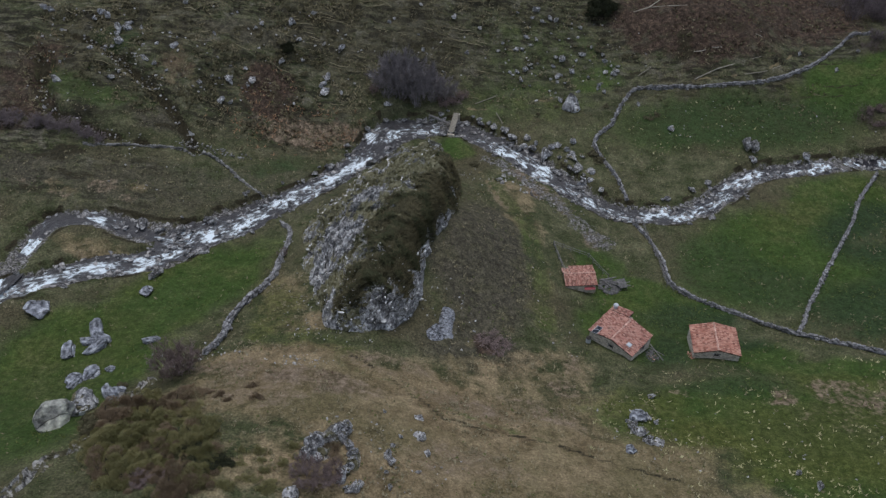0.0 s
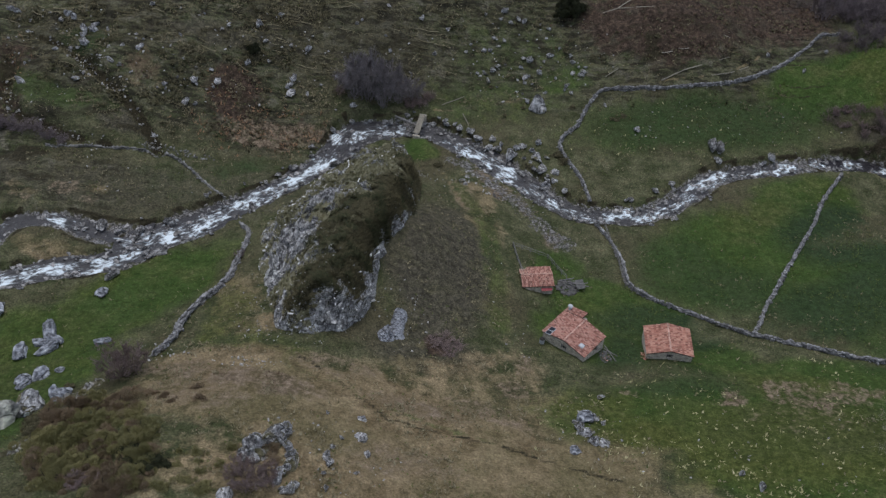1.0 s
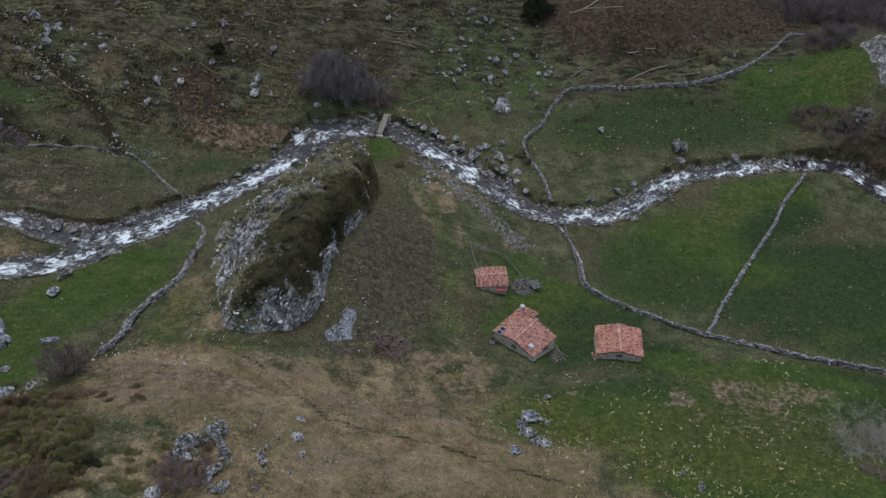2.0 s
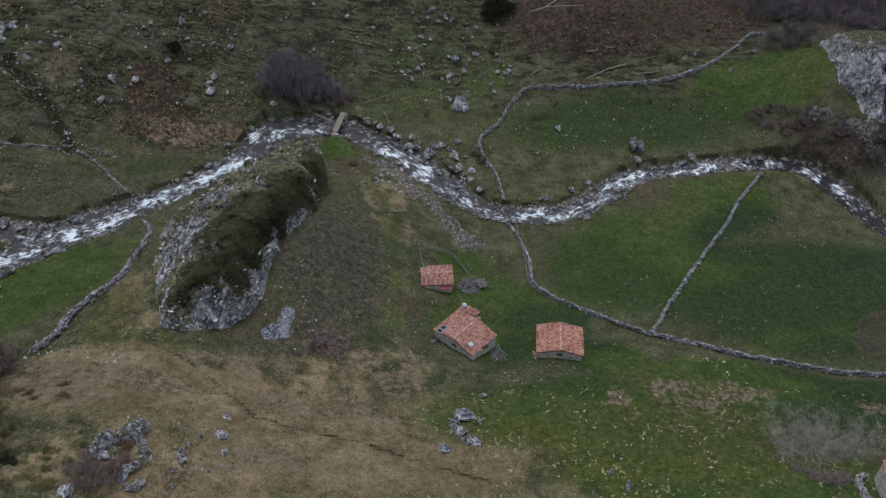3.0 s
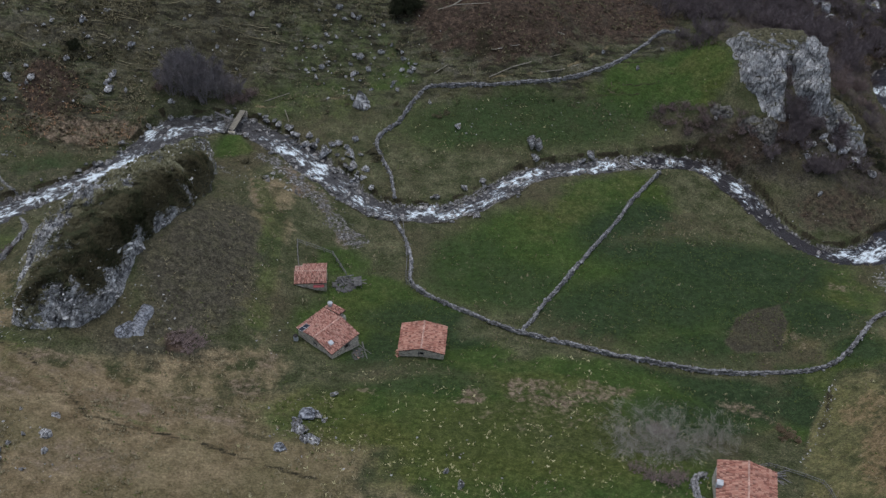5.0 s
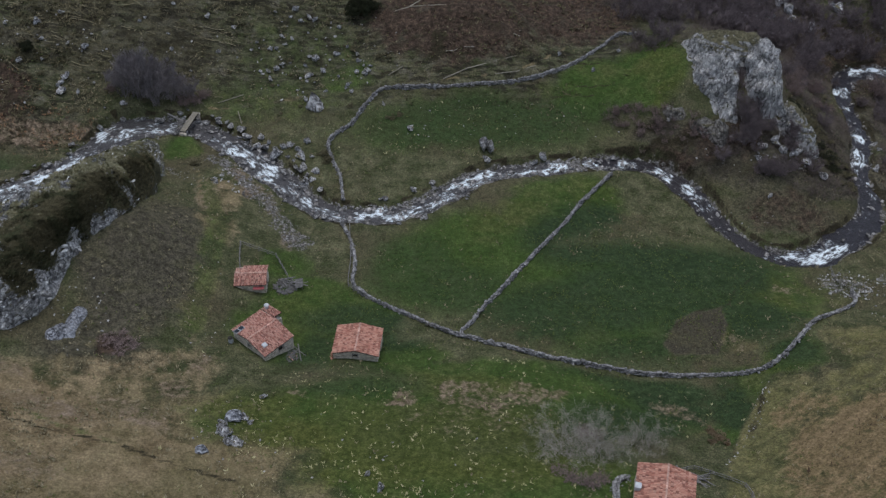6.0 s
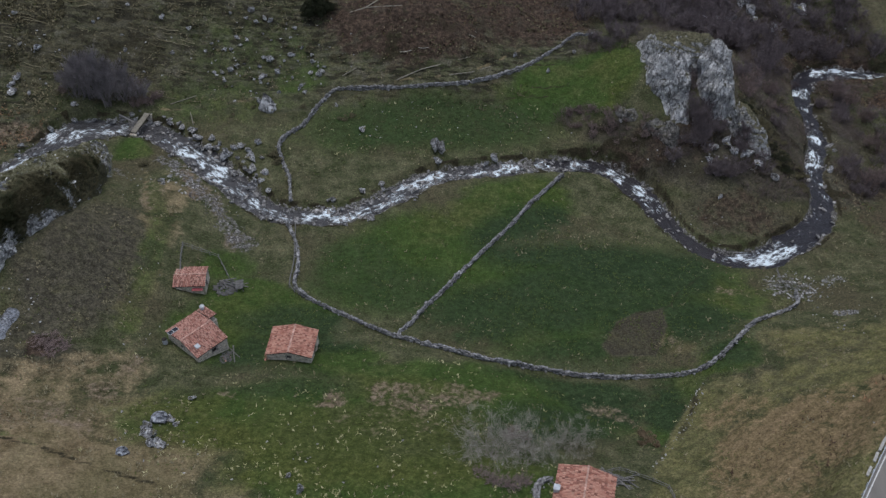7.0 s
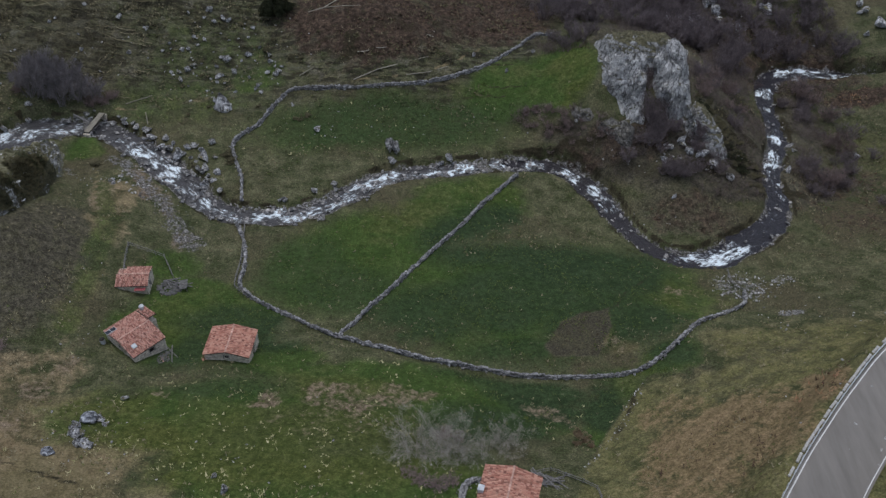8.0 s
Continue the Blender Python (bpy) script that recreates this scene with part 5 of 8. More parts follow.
BANK = [(18.6, 151.6, 2.3), (22.8, 148.6, 2.6), (24.1, 150.6, 1.6), (25.6, 151.4, 1.8), (28.8, 152.6, 1.8), (27.2, 150.0, 1.5), (28.3, 147.4, 2.5), (28.9, 144.6, 2.3), (31.6, 143.4, 2.0), (29.7, 140.9, 2.2), (31.0, 140.9, 1.6), (26.5, 144.2, 1.3), (12.5, 156.4, 1.7), (7.0, 158.3, 1.8), (-13.5, 153.3, 1.8), (-10.0, 157.2, 1.7), (12.6, 137.5, 1.7), (13.4, 136.4, 1.5), (66.1, 149.6, 1.6), (77.7, 152.0, 2.1), (76.1, 151.2, 1.5), (-9.5, 158.5, 1.6), (5.9, 157.6, 1.6), (-3.0, 157.8, 1.8), (-6.2, 157.9, 1.5), (65.6, 150.4, 1.7), (21.0, 151.8, 1.2), (30.2, 148.0, 1.3), (33.0, 138.5, 1.4)]
MEADOW = [(-59.7, 94.6, 3.6), (-44.4, 99.3, 2.0), (-49.3, 89.6, 3.2), (-47.6, 88.0, 2.4), (-49.6, 87.7, 2.2), (-48.1, 86.0, 3.0), (-51.9, 85.6, 2.7), (-46.4, 79.7, 2.3), (-48.5, 78.7, 2.0), (-48.2, 77.6, 1.6), (-42.0, 74.3, 2.2), (-40.6, 73.9, 2.0), (-41.2, 73.2, 1.6), (-40.2, 86.8, 2.0), (-44.0, 80.4, 1.2)]
DRY_SLOPE = [(-8.0, 54.8, 1.2), (-1.5, 68.8, 1.1), (-1.0, 65.0, 1.4), (-4.9, 61.0, 0.9), (-4.5, 59.9, 0.8), (-0.2, 62.2, 1.0), (-14.4, 53.1, 1.8), (31.5, 80.9, 1.0), (47.5, 66.2, 0.8), (49.4, 63.8, 1.0), (-5.7, 69.1, 0.6)]
RING = [(28.5, 75.7, 2.0), (30.9, 75.1, 1.3), (27.2, 73.5, 1.4), (28.3, 72.3, 2.1), (30.2, 70.6, 2.0), (25.9, 68.4, 1.5), (28.5, 70.9, 1.2), (29.6, 76.2, 1.2), (27.0, 74.8, 1.1), (29.4, 71.6, 1.0), (27.6, 74.0, 1.2), (27.4, 72.6, 1.4), (29.0, 70.4, 1.6), (28.0, 75.4, 1.3), (29.8, 75.8, 1.3)]
TOP_ROCKS = [(132.3, 210.3, 2.6), (136.7, 211.4, 3.0), (139.2, 211.8, 2.4), (140.9, 214.0, 3.2), (147.6, 224.3, 3.8), (147.6, 219.6, 3.4), (147.7, 215.6, 3.0), (145.6, 222.0, 2.6), (153.3, 215.0, 2.4), (163.5, 224.6, 4.2), (162.0, 226.4, 2.6), (140.0, 220.4, 2.2), (190.2, 225.5, 2.8), (188.7, 225.0, 2.0), (191.8, 218.8, 4.0), (187.7, 215.4, 1.6), (189.4, 228.6, 2.2), (150.6, 228.0, 3.0), (134.5, 218.0, 2.2), (171.7, 169.6, 2.0), (152.0, 158.6, 1.8), (155.4, 166.2, 1.2)]
CLIFF_FOOT = [(132.2, 150.6, 2.8), (127.0, 151.6, 2.2), (129.0, 151.4, 2.0), (135.6, 148.5, 2.2), (122.9, 142.0, 1.4), (125.5, 153.6, 2.2), (119.1, 153.2, 2.0), (121.1, 155.8, 1.7), (130.0, 152.0, 3.0), (125.8, 152.9, 2.0), (123.1, 152.0, 2.0), (121.7, 149.4, 1.7), (116.4, 154.0, 1.5), (104.4, 159.7, 1.2), (138.6, 154.8, 1.6)]
boulders([(x, y, 0.88 * s) for x, y, s in FAR_SLOPE], BOULDERS, "boulder", "pale grey limestone boulder on the grassy far slope", "boulders on the far slope")
boulders([(x, y, 0.88 * s) for x, y, s in LEFT_SLOPE], BOULDERS, "boulder", "pale grey limestone boulder in rough grass", "boulders in the rough grass")
boulders(BANK, WET[:2] + BOULDERS, "boulder", "rounded grey boulder on the stream bank", "boulders on the bank")
boulders(MEADOW, SLABS, "boulder", "blue-grey limestone boulder in the green meadow", "boulders in the meadow", 0.1, 0.6)
boulders([(x, y, 1.35 * s) for x, y, s in DRY_SLOPE], BOULDERS, "boulder", "weathered grey stone in the dry pasture", "stones in the dry pasture")
boulders([(x, y, 0.95 * s) for x, y, s in RING], SLABS[:1] + BOULDERS, "boulder", "grey limestone block of a loose ring of rocks", "ring of rocks")
boulders(TOP_ROCKS, BOULDERS, "boulder", "grey boulder half hidden in leafless thicket", "boulders in the thicket", 0.0, 1.1)
boulders(CLIFF_FOOT, BOULDERS, "boulder", "grey boulder fallen below the cliff", "boulders below the cliff")
boulders([(-14.0, 59.1, 1.7), (-13.3, 59.6, 2.0), (-13.1, 60.8, 2.3), (-12.8, 61.7, 2.0), (-12.3, 62.0, 1.3), (-12.8, 58.7, 1.7), (-11.2, 63.2, 1.7), (-10.6, 63.7, 2.4), (-10.0, 64.2, 2.0), (-10.1, 65.1, 1.1), (-10.1, 62.5, 1.8), (-9.2, 61.5, 1.5), (-8.8, 60.3, 1.5), (-8.6, 59.4, 1.2), (-9.4, 57.4, 1.4), (-8.9, 57.9, 1.3), (-9.9, 56.8, 1.3), (-9.6, 56.1, 1.4), (-8.1, 55.0, 1.5), (-8.6, 54.4, 1.2), (-7.7, 55.5, 1.1), (-9.0, 54.7, 1.0), (-4.8, 61.1, 1.0), (-4.4, 59.7, 1.3), (-4.3, 62.7, 0.8), (-3.5, 64.5, 0.8), (-4.9, 58.0, 0.6), (-4.3, 55.7, 0.7), (-1.3, 58.7, 0.7)], BOULDERS, "boulder", "cracked grey limestone block of the outcrop in the dry pasture", "outcrop in the dry pasture", 0.1, 1.15)
boulders([(29.2, 163.4, 3.9)], [boulder_mesh("boulder", 37, "boulder", 1.0, 4, 3, ((0.85, 0.2, 0.5, 0.25), (-0.8, 0.3, 0.55, 0.24), (0.1, -0.85, 0.5, 0.26), (0, 0.85, 0.5, 0.28)), 0.1)], "boulder", "large pyramid-shaped grey boulder standing in grass", "", 0.1, 1.15)
boulders([(50.0, 157.8, 2.2)], BOULDERS, "boulder", "single grey boulder in the walled green field", "", 0.16)
boulders([(65.4, 153.3, 2.2), (66.7, 152.8, 2.0)], [boulder_mesh("boulder", 67, "wet_rock", 1.5, 4, 7)], "boulder", "tall dark half of a split boulder at the field's edge", "split boulder", 0.0, 1.1)
boulders([(-46.6, 68.8, 4.4)], [boulder_mesh("boulder", 23, "cream_rock", 1.05, 4, 2, ((-0.2, -0.75, 0.65, 0.3),), 0.12)], "boulder", "huge pale boulder with a smooth lichen-yellow face", "", 0.08, 0.95)
boulders([(-44.4, 71.6, 3.6)], [boulder_mesh("boulder", 29, "boulder", 0.95, 4, 4, ((0.3, -0.3, 0.9, 0.3),), 0.14)], "boulder", "large cracked boulder leaning on a bigger one", "", 0.1, 0.95)


PEBBLES = []
for k in range(6):
    seed_mesh = boulder_mesh("pebble", 71 + k, "boulder", 0.7, 2)
    co = np.zeros(len(seed_mesh.vertices) * 3)
    seed_mesh.vertices.foreach_get("co", co)
    PEBBLES.append((co.reshape(-1, 3), np.array([tuple(p.vertices) for p in seed_mesh.polygons])))
    bpy.data.meshes.remove(seed_mesh)


def stones_mesh(centres, sizes, turns, seed=0, lean=0.35, lift=None):
    """Uneven rounded stones as arrays, from a few shapes turned and stretched. lift: one tilt for all (x, y)."""
    rs = np.random.RandomState(seed)
    vs, fs, base = [], [], 0
    for c, s, t in zip(centres, sizes, turns):
        v, f = PEBBLES[rs.randint(6)]
        r = Euler((rs.uniform(-lean, lean), rs.uniform(-lean, lean), t)) if lift is None else Euler((lift[0] + rs.uniform(-0.2, 0.2), lift[1] + rs.uniform(-0.2, 0.2), t))
        vs.append((v * s) @ np.array(r.to_matrix()).T + c)
        fs.append(f + base)
        base += len(v)
    return np.vstack(vs), np.vstack(fs)


def loose_stones(name, xy, sizes, mat, label, category, seed):
    """Many small stones, low and uneven, in one mesh."""
    rs = np.random.RandomState(seed)
    xy = np.asarray(xy)
    z = height(xy[:, 0], xy[:, 1])
    s = np.asarray(sizes)
    centres = np.column_stack([xy, z + 0.2 * s])
    v, f = stones_mesh(centres, np.column_stack([s, s * rs.uniform(0.6, 1, len(s)), s * rs.uniform(0.6, 1.1, len(s))]), rs.uniform(0, 6.3, len(s)), seed)
    return tagged(soup(name, v, f, mat), label, category, kind="stuff")


def along(line, count, lo, hi, rs):
    """Random places beside a line, lo to hi half widths from its middle."""
    i = rs.randint(0, len(line) - 1, count)
    d = line[i + 1, :2] - line[i, :2]
    d /= np.linalg.norm(d, axis=1, keepdims=True)
    off = rs.uniform(lo, hi, count) * line[i, 3] * rs.choice([-1, 1], count)
    return line[i, :2] + d * rs.uniform(-1, 1, (count, 1)) + np.stack([-d[:, 1], d[:, 0]], 1) * off[:, None], line[i, 2]


rs = np.random.RandomState(3)
water_lines = [smooth_line(r, 1.0) for r in (BRAID_NORTH, BRAID_SOUTH, REACH_UPPER, REACH_MIDDLE, REACH_LOWER)]
for line, count in zip(water_lines, (130, 180, 460, 1050, 440)):
    xy, level = along(line, count, 0.55, 1.5, rs)
    inner, inner_level = along(line, count // 4, 0.0, 0.6, rs)
    xy[: count // 4], level[: count // 4] = inner, inner_level
    s = 0.26 + 1.2 * rs.rand(count) ** 2.4
    centres = np.column_stack([xy, level + rs.uniform(0.0, 0.3, count)])
    v, f = stones_mesh(centres, np.column_stack([s, s * rs.uniform(0.6, 1, count), s * rs.uniform(0.5, 0.9, count)]), rs.uniform(0, 6.3, count), 5)
    tagged(soup("stream_stones", v, f, "cobble"), "wet brown and grey stones in the stream bed", "stones", kind="stuff")
for line, name_count in zip(water_lines, (8, 14, 46, 64, 24)):
    xy, level = along(line, name_count, 0.4, 1.4, rs)
    for (x, y), zz in zip(xy, level):
        ob = new("stream_boulder", WET[rs.randint(5)])
        s = 0.7 + 1.4 * rs.rand() ** 2
        ob.matrix_basis = pose(x, y, zz + 0.16 * s, *rs.uniform(-12, 12, 2), rs.uniform(0, 360)) @ Matrix.Diagonal((s, s * 0.85, s, 1))
        tagged(ob, "wet dark boulder standing in the rushing stream", "boulder", "boulders in the stream")

# boulders where the braids meet, each at the water's level there
BRAID_ROCKS = [(-50.1, 117.6, 3.6, 0.3), (-46.4, 116.2, 2.0, 0.7), (-43.2, 116.5, 1.8, 0.7), (-42.0, 116.0, 1.5, 0.7), (-43.0, 114.2, 1.6, 0.7), (-34.6, 114.6, 2.8, 0.7), (-36.8, 112.9, 2.0, 0.6), (-38.1, 110.3, 2.4, 0.6), (-41.5, 112.4, 1.6, 0.7), (-44.2, 103.7, 2.6, 0.7), (-51.0, 113.9, 1.4, 0.7), (-49.0, 112.6, 1.8, 0.6), (-54.1, 116.3, 1.5, 0.7), (-59.2, 116.2, 1.4, 0.7), (-25.2, 123.2, 1.6, 0.7), (-44.1, 111.1, 1.6, 0.6), (-49.6, 103.8, 1.5, 0.6), (-51.7, 104.8, 1.3, 0.6), (-52.8, 102.7, 1.4, 0.6), (-57.8, 100.3, 1.8, 0.5), (-33.8, 122.4, 1.5, 0.6)]
rb = np.random.RandomState(77)
for x, y, size, flat in BRAID_ROCKS:
    near = min((math.hypot(x - p[0], y - p[1]), p[2]) for line in water_lines[:3] for p in line)[1]
    ob = new("stream_boulder", WET[rb.randint(5)])
    ob.matrix_basis = pose(x, y, max(near, level_at(x, y)) + 0.12 * size * flat, *rb.uniform(-8, 8, 2), rb.uniform(0, 360)) @ Matrix.Diagonal((size, size * 0.8, size * flat, 1))
    tagged(ob, "smooth grey boulder where two braids of the stream meet", "boulder", "boulders between the braids")

xy, level = along(water_lines[3][:60], 34, 1.05, 1.7, rs)
boulders([(x, y, 0.9 + 1.6 * k**2) for (x, y), k in zip(xy.tolist(), rs.rand(34).tolist())], WET, "boulder", "rounded grey boulder on the stream bank", "boulders on the bank", 0.06)
xy, level = along(water_lines[2], 30, 1.05, 1.6, rs)
boulders([(x, y, 0.6 + 1.2 * k**2) for (x, y), k in zip(xy.tolist(), rs.rand(30).tolist())], WET, "boulder", "rounded grey boulder on the stream bank", "boulders on the bank", 0.06)


def scatter(count, cx, cy, rx, ry, rs):
    a, r = rs.uniform(0, 6.283, count), np.sqrt(rs.rand(count))
    return np.column_stack([cx + rx * r * np.cos(a), cy + ry * r * np.sin(a)])


for cx, cy, rx, ry, count, big in ((28, 176, 14, 12, 90, 0.7), (-62, 157, 4, 4, 90, 0.6), (-40, 166, 30, 14, 160, 0.7), (-5, 176, 16, 10, 40, 0.6), (70, 160, 28, 8, 60, 0.35),
                                    (-12, 86.5, 8, 3, 90, 0.3), (-19.5, 98, 3, 12, 55, 0.3), (2, 92, 5, 8, 50, 0.35), (28.5, 73, 5, 6, 30, 0.45), (-6, 61, 10, 7, 70, 0.4), (-32, 82, 8, 3, 50, 0.5),
                                    (131.5, 117.2, 6.5, 6.0, 210, 0.55), (135.6, 106.2, 2.4, 1.0, 60, 0.3), (139.1, 119.5, 2.2, 1.8, 60, 0.35), (40, 180, 10, 8, 40, 0.5), (-72, 165, 10, 7, 60, 0.6), (140, 215, 14, 8, 60, 1.2), (9.0, 135.0, 4, 6, 60, 0.3), (122, 153, 14, 6, 110, 0.7), (-46, 130, 14, 8, 30, 0.4), (24, 130, 6, 8, 40, 0.35), (17, 140, 3.5, 6, 150, 0.7), (50, 72, 30, 12, 60, 0.3), (145, 105, 16, 12, 50, 0.4), (128, 75, 8, 12, 30, 0.5), (20, 100, 5, 12, 40, 0.3), (118, 134, 8, 5, 40, 0.35), (-70, 147, 9, 8, 30, 0.6), (150, 215, 30, 12, 60, 1.0)):
    loose_stones("loose_stones", scatter(count, cx, cy, rx, ry, rs), 0.12 + big * rs.rand(count) ** 2.2, "scree", "scattered small pale stones lying in the grass", "stones", rs.randint(1000))

own = np.random.RandomState(404)
loose_stones("loose_stones", scatter(50, -17.4, 79.2, 5.0, 1.6, own), 0.12 + 0.4 * own.rand(50) ** 2, "scree", "small grey stones below the end of the meadow wall", "stones", 8)

for line in DITCHES:
    p = smooth_line([(*q, 0, 1.0) for q in line], 0.5)
    xy, _ = along(p, 130, 0.0, 1.5, rs)
    loose_stones("loose_stones", xy, 0.14 + 0.6 * rs.rand(130) ** 2.2, "scree", "pale rubble lying in a dry gully", "stones", rs.randint(1000))
for line, count, big, wide, label in ((BED, 380, 0.55, 2.1, "grey cobbles of a dry side channel"), (GULLY, 90, 0.4, 0.8, "pale pebbles in a narrow gully")):
    xy, _ = along(smooth_line([(*q, 0, 1.0) for q in line], 0.5), count, 0.0, wide, rs)
    loose_stones("loose_stones", xy, 0.12 + big * rs.rand(count) ** 2.4, "scree" if line is GULLY else "cobble_dry", label, "stones", rs.randint(1000))
extra = [(x, y, 0.6 + 1.4 * k**2) for (x, y), k in zip(np.vstack([scatter(26, 27, 177, 13, 10, rs), scatter(16, -62, 160, 12, 9, rs), scatter(20, -38, 166, 22, 12, rs), scatter(10, 0, 178, 14, 8, rs)]).tolist(), rs.rand(72).tolist())]
boulders(extra, BOULDERS, "boulder", "small pale limestone boulder on the rough slope", "small boulders on the rough slope")


# ---- dry stone walls ----
def stone_wall(name, points, tall, label, gaps=0.0, seed=0, mat="wall_stone"):
    rs = np.random.RandomState(seed)
    line = smooth_line(points, 0.30)
    line[:, 3] *= 0.78
    d = np.gradient(line[:, :2], axis=0)
    d /= np.linalg.norm(d, axis=1, keepdims=True)
    side = np.stack([-d[:, 1], d[:, 0]], 1)
    run = np.arange(len(line)) * 0.3
    crown = 0.72 * tall * (1 + 0.26 * grain(run, 0 * run, seed, 6, 2) + 0.2 * grain(run, 0 * run, seed, 1.2, 2))
    low = np.clip(1 - gaps * np.maximum(grain(run, 5 + 0 * run, seed, 9, 2), 0) * 2, 0.2, 1)
    crown = crown * low
    sway = 0.15 * grain(run, 9 + 0 * run, seed, 4, 2)
    c, s, t = [], [], []
    courses = max(2, int(round(tall / 0.24)))
    for k in range(courses + 1):
        h = (k + 0.35) / (courses + 0.5)
        lane = (-1, 1) if k < courses else (-0.45, 0.45)
        for w in lane:
            keep = rs.rand(len(line)) > 0.2 + 0.25 * (k >= courses - 1)
            off = w * 0.85 * line[:, 3] * (1 - 0.32 * h) + sway + rs.uniform(-0.06, 0.06, len(line))
            xy = (line[:, :2] + side * off[:, None] + d * rs.uniform(-0.22, 0.22, (len(line), 1)))[keep]
            z = height(xy[:, 0], xy[:, 1]) + (crown * h)[keep] + rs.uniform(-0.05, 0.05, keep.sum())
            size = (0.12 + 0.36 * rs.rand(keep.sum(), 1) ** 1.8) * rs.uniform(0.65, 1.35, (keep.sum(), 3)) * (1.5, 0.72, 0.62)
            c.append(np.column_stack([xy, z]))
            s.append(size)
            t.append(np.arctan2(d[keep, 1], d[keep, 0]) + rs.uniform(-0.3, 0.3, keep.sum()))
    # tumbled stones along the foot
    m = len(line) // 3
    i = rs.randint(0, len(line), m)
    xy = line[i, :2] + side[i] * (line[i, 3] * rs.uniform(1.1, 2.2, m) * rs.choice([-1, 1], m))[:, None]
    c.append(np.column_stack([xy, height(xy[:, 0], xy[:, 1]) + 0.08]))
    s.append(rs.uniform(0.14, 0.38, (m, 3)))
    t.append(rs.uniform(0, 6.3, m))
    v, f = blocks(np.vstack(c), np.vstack(s), np.concatenate(t), seed)
    wall = thing(name, *line[len(line) // 2, :2], level_at(*line[len(line) // 2, :2]))
    v = v - np.array(wall.matrix_basis.translation)
    stones = soup("stones", v, f, mat, wall)
    stones["kind"] = "stuff"
    # earth-filled core
    left, right = line[:, :2] + side * (line[:, 3:4] * 0.56 + sway[:, None]), line[:, :2] - side * (line[:, 3:4] * 0.56 - sway[:, None])
    rows = []
    for e, up in ((left, 0), (left, 1), (right, 1), (right, 0)):
        zz = height(e[:, 0], e[:, 1]) - 0.2 + up * (0.1 + 0.72 * crown)
        rows.append(np.column_stack([e, zz]))
    cv = np.stack(rows, 1).reshape(-1, 3) - np.array(wall.matrix_basis.translation)
    cf = [(4 * k + a, 4 * k + b, 4 * k + 4 + b, 4 * k + 4 + a) for k in range(len(line) - 1) for a, b in ((0, 1), (1, 2), (2, 3))]
    cf += [(0, 3, 2, 1), tuple(4 * (len(line) - 1) + j for j in range(4))]
    soup("core", cv, cf, "dark_stone", wall)
    return tagged(wall, label, "stone wall", "dry stone walls")


def shards(name, surface, count, keep, sizes, mat, label, tilt, seed, loose=0.5):
    """Fins and blocks of rock standing out of a rock's surface, all dipping one way."""
    rs = np.random.RandomState(seed)
    x, y, z = (a.ravel() for a in surface)
    i = rs.randint(0, len(x), count * 4)
    i = i[keep(x[i], y[i], z[i]) > rs.rand(len(i))][:count]
    s = sizes[0] + (sizes[1] - sizes[0]) * rs.rand(len(i)) ** 3
    size = np.column_stack([s * rs.uniform(1.0, 2.0, len(i)), s * rs.uniform(0.5, 1.0, len(i)), s * rs.uniform(0.4, 0.8, len(i))])
    v, f = stones_mesh(np.column_stack([x[i], y[i], z[i] - 0.2 * s]), size, rs.normal(tilt[2], loose, len(i)), seed, 0.3, tilt[:2])
    return tagged(soup(name, v, f, mat), label, kind="stuff")


def on_west(x, y, z):
    """Bare patches: the flank, the front and the eastern foot of the crag."""
    flank = ease(0.2 + 1.2 * grain(x, y, 21, 4.0, 3) - 0.10 * (x + 8.5 - 0.17 * (y - 96)))
    front = 1 - ease((y - 89.0 - 0.35 * (x + 10)) / 2.5)
    return np.clip(np.maximum(flank, front), 0, 1) * (z > height(x, y) + 0.1)


def on_front(x, y, z):
    return (1 - ease((y - 88.4 - 0.35 * (x + 10)) / 2.2)) * (z > height(x, y) + 0.1) * ease(0.6 + grain(x, y, z, 2.5, 2))


def on_east(x, y, z):
    line = np.interp(y, [p[1] for p in CRAG_EAST], [p[0] for p in CRAG_EAST])
    return ease((x - line + 2.2) / 1.0) * (z > height(x, y) - 0.3) * ease(0.7 + grain(x, y, 2, 3.0, 2)) * (1 - 0.7 * ease((y - 116) / 4)) * (1 - ease((y - 127) / 4))


shards("ledge", CRAG, 2300, on_west, (0.10, 0.62), "ledge", "pale grey limestone ledges breaking through turf on the crag", (0.3, -0.2, 0.95), 31, 1.7).parent = crag
shards("ledge", CRAG, 620, on_front, (0.2, 0.9), "ledge", "broken pale limestone blocks at the crag's front", (0.25, -0.3, 0.6), 33, 0.9).parent = crag
shards("ledge", CRAG, 420, on_east, (0.4, 1.5), "ledge", "pale limestone edge under the crag's overhang", (0.2, 0.3, 1.3), 32).parent = crag

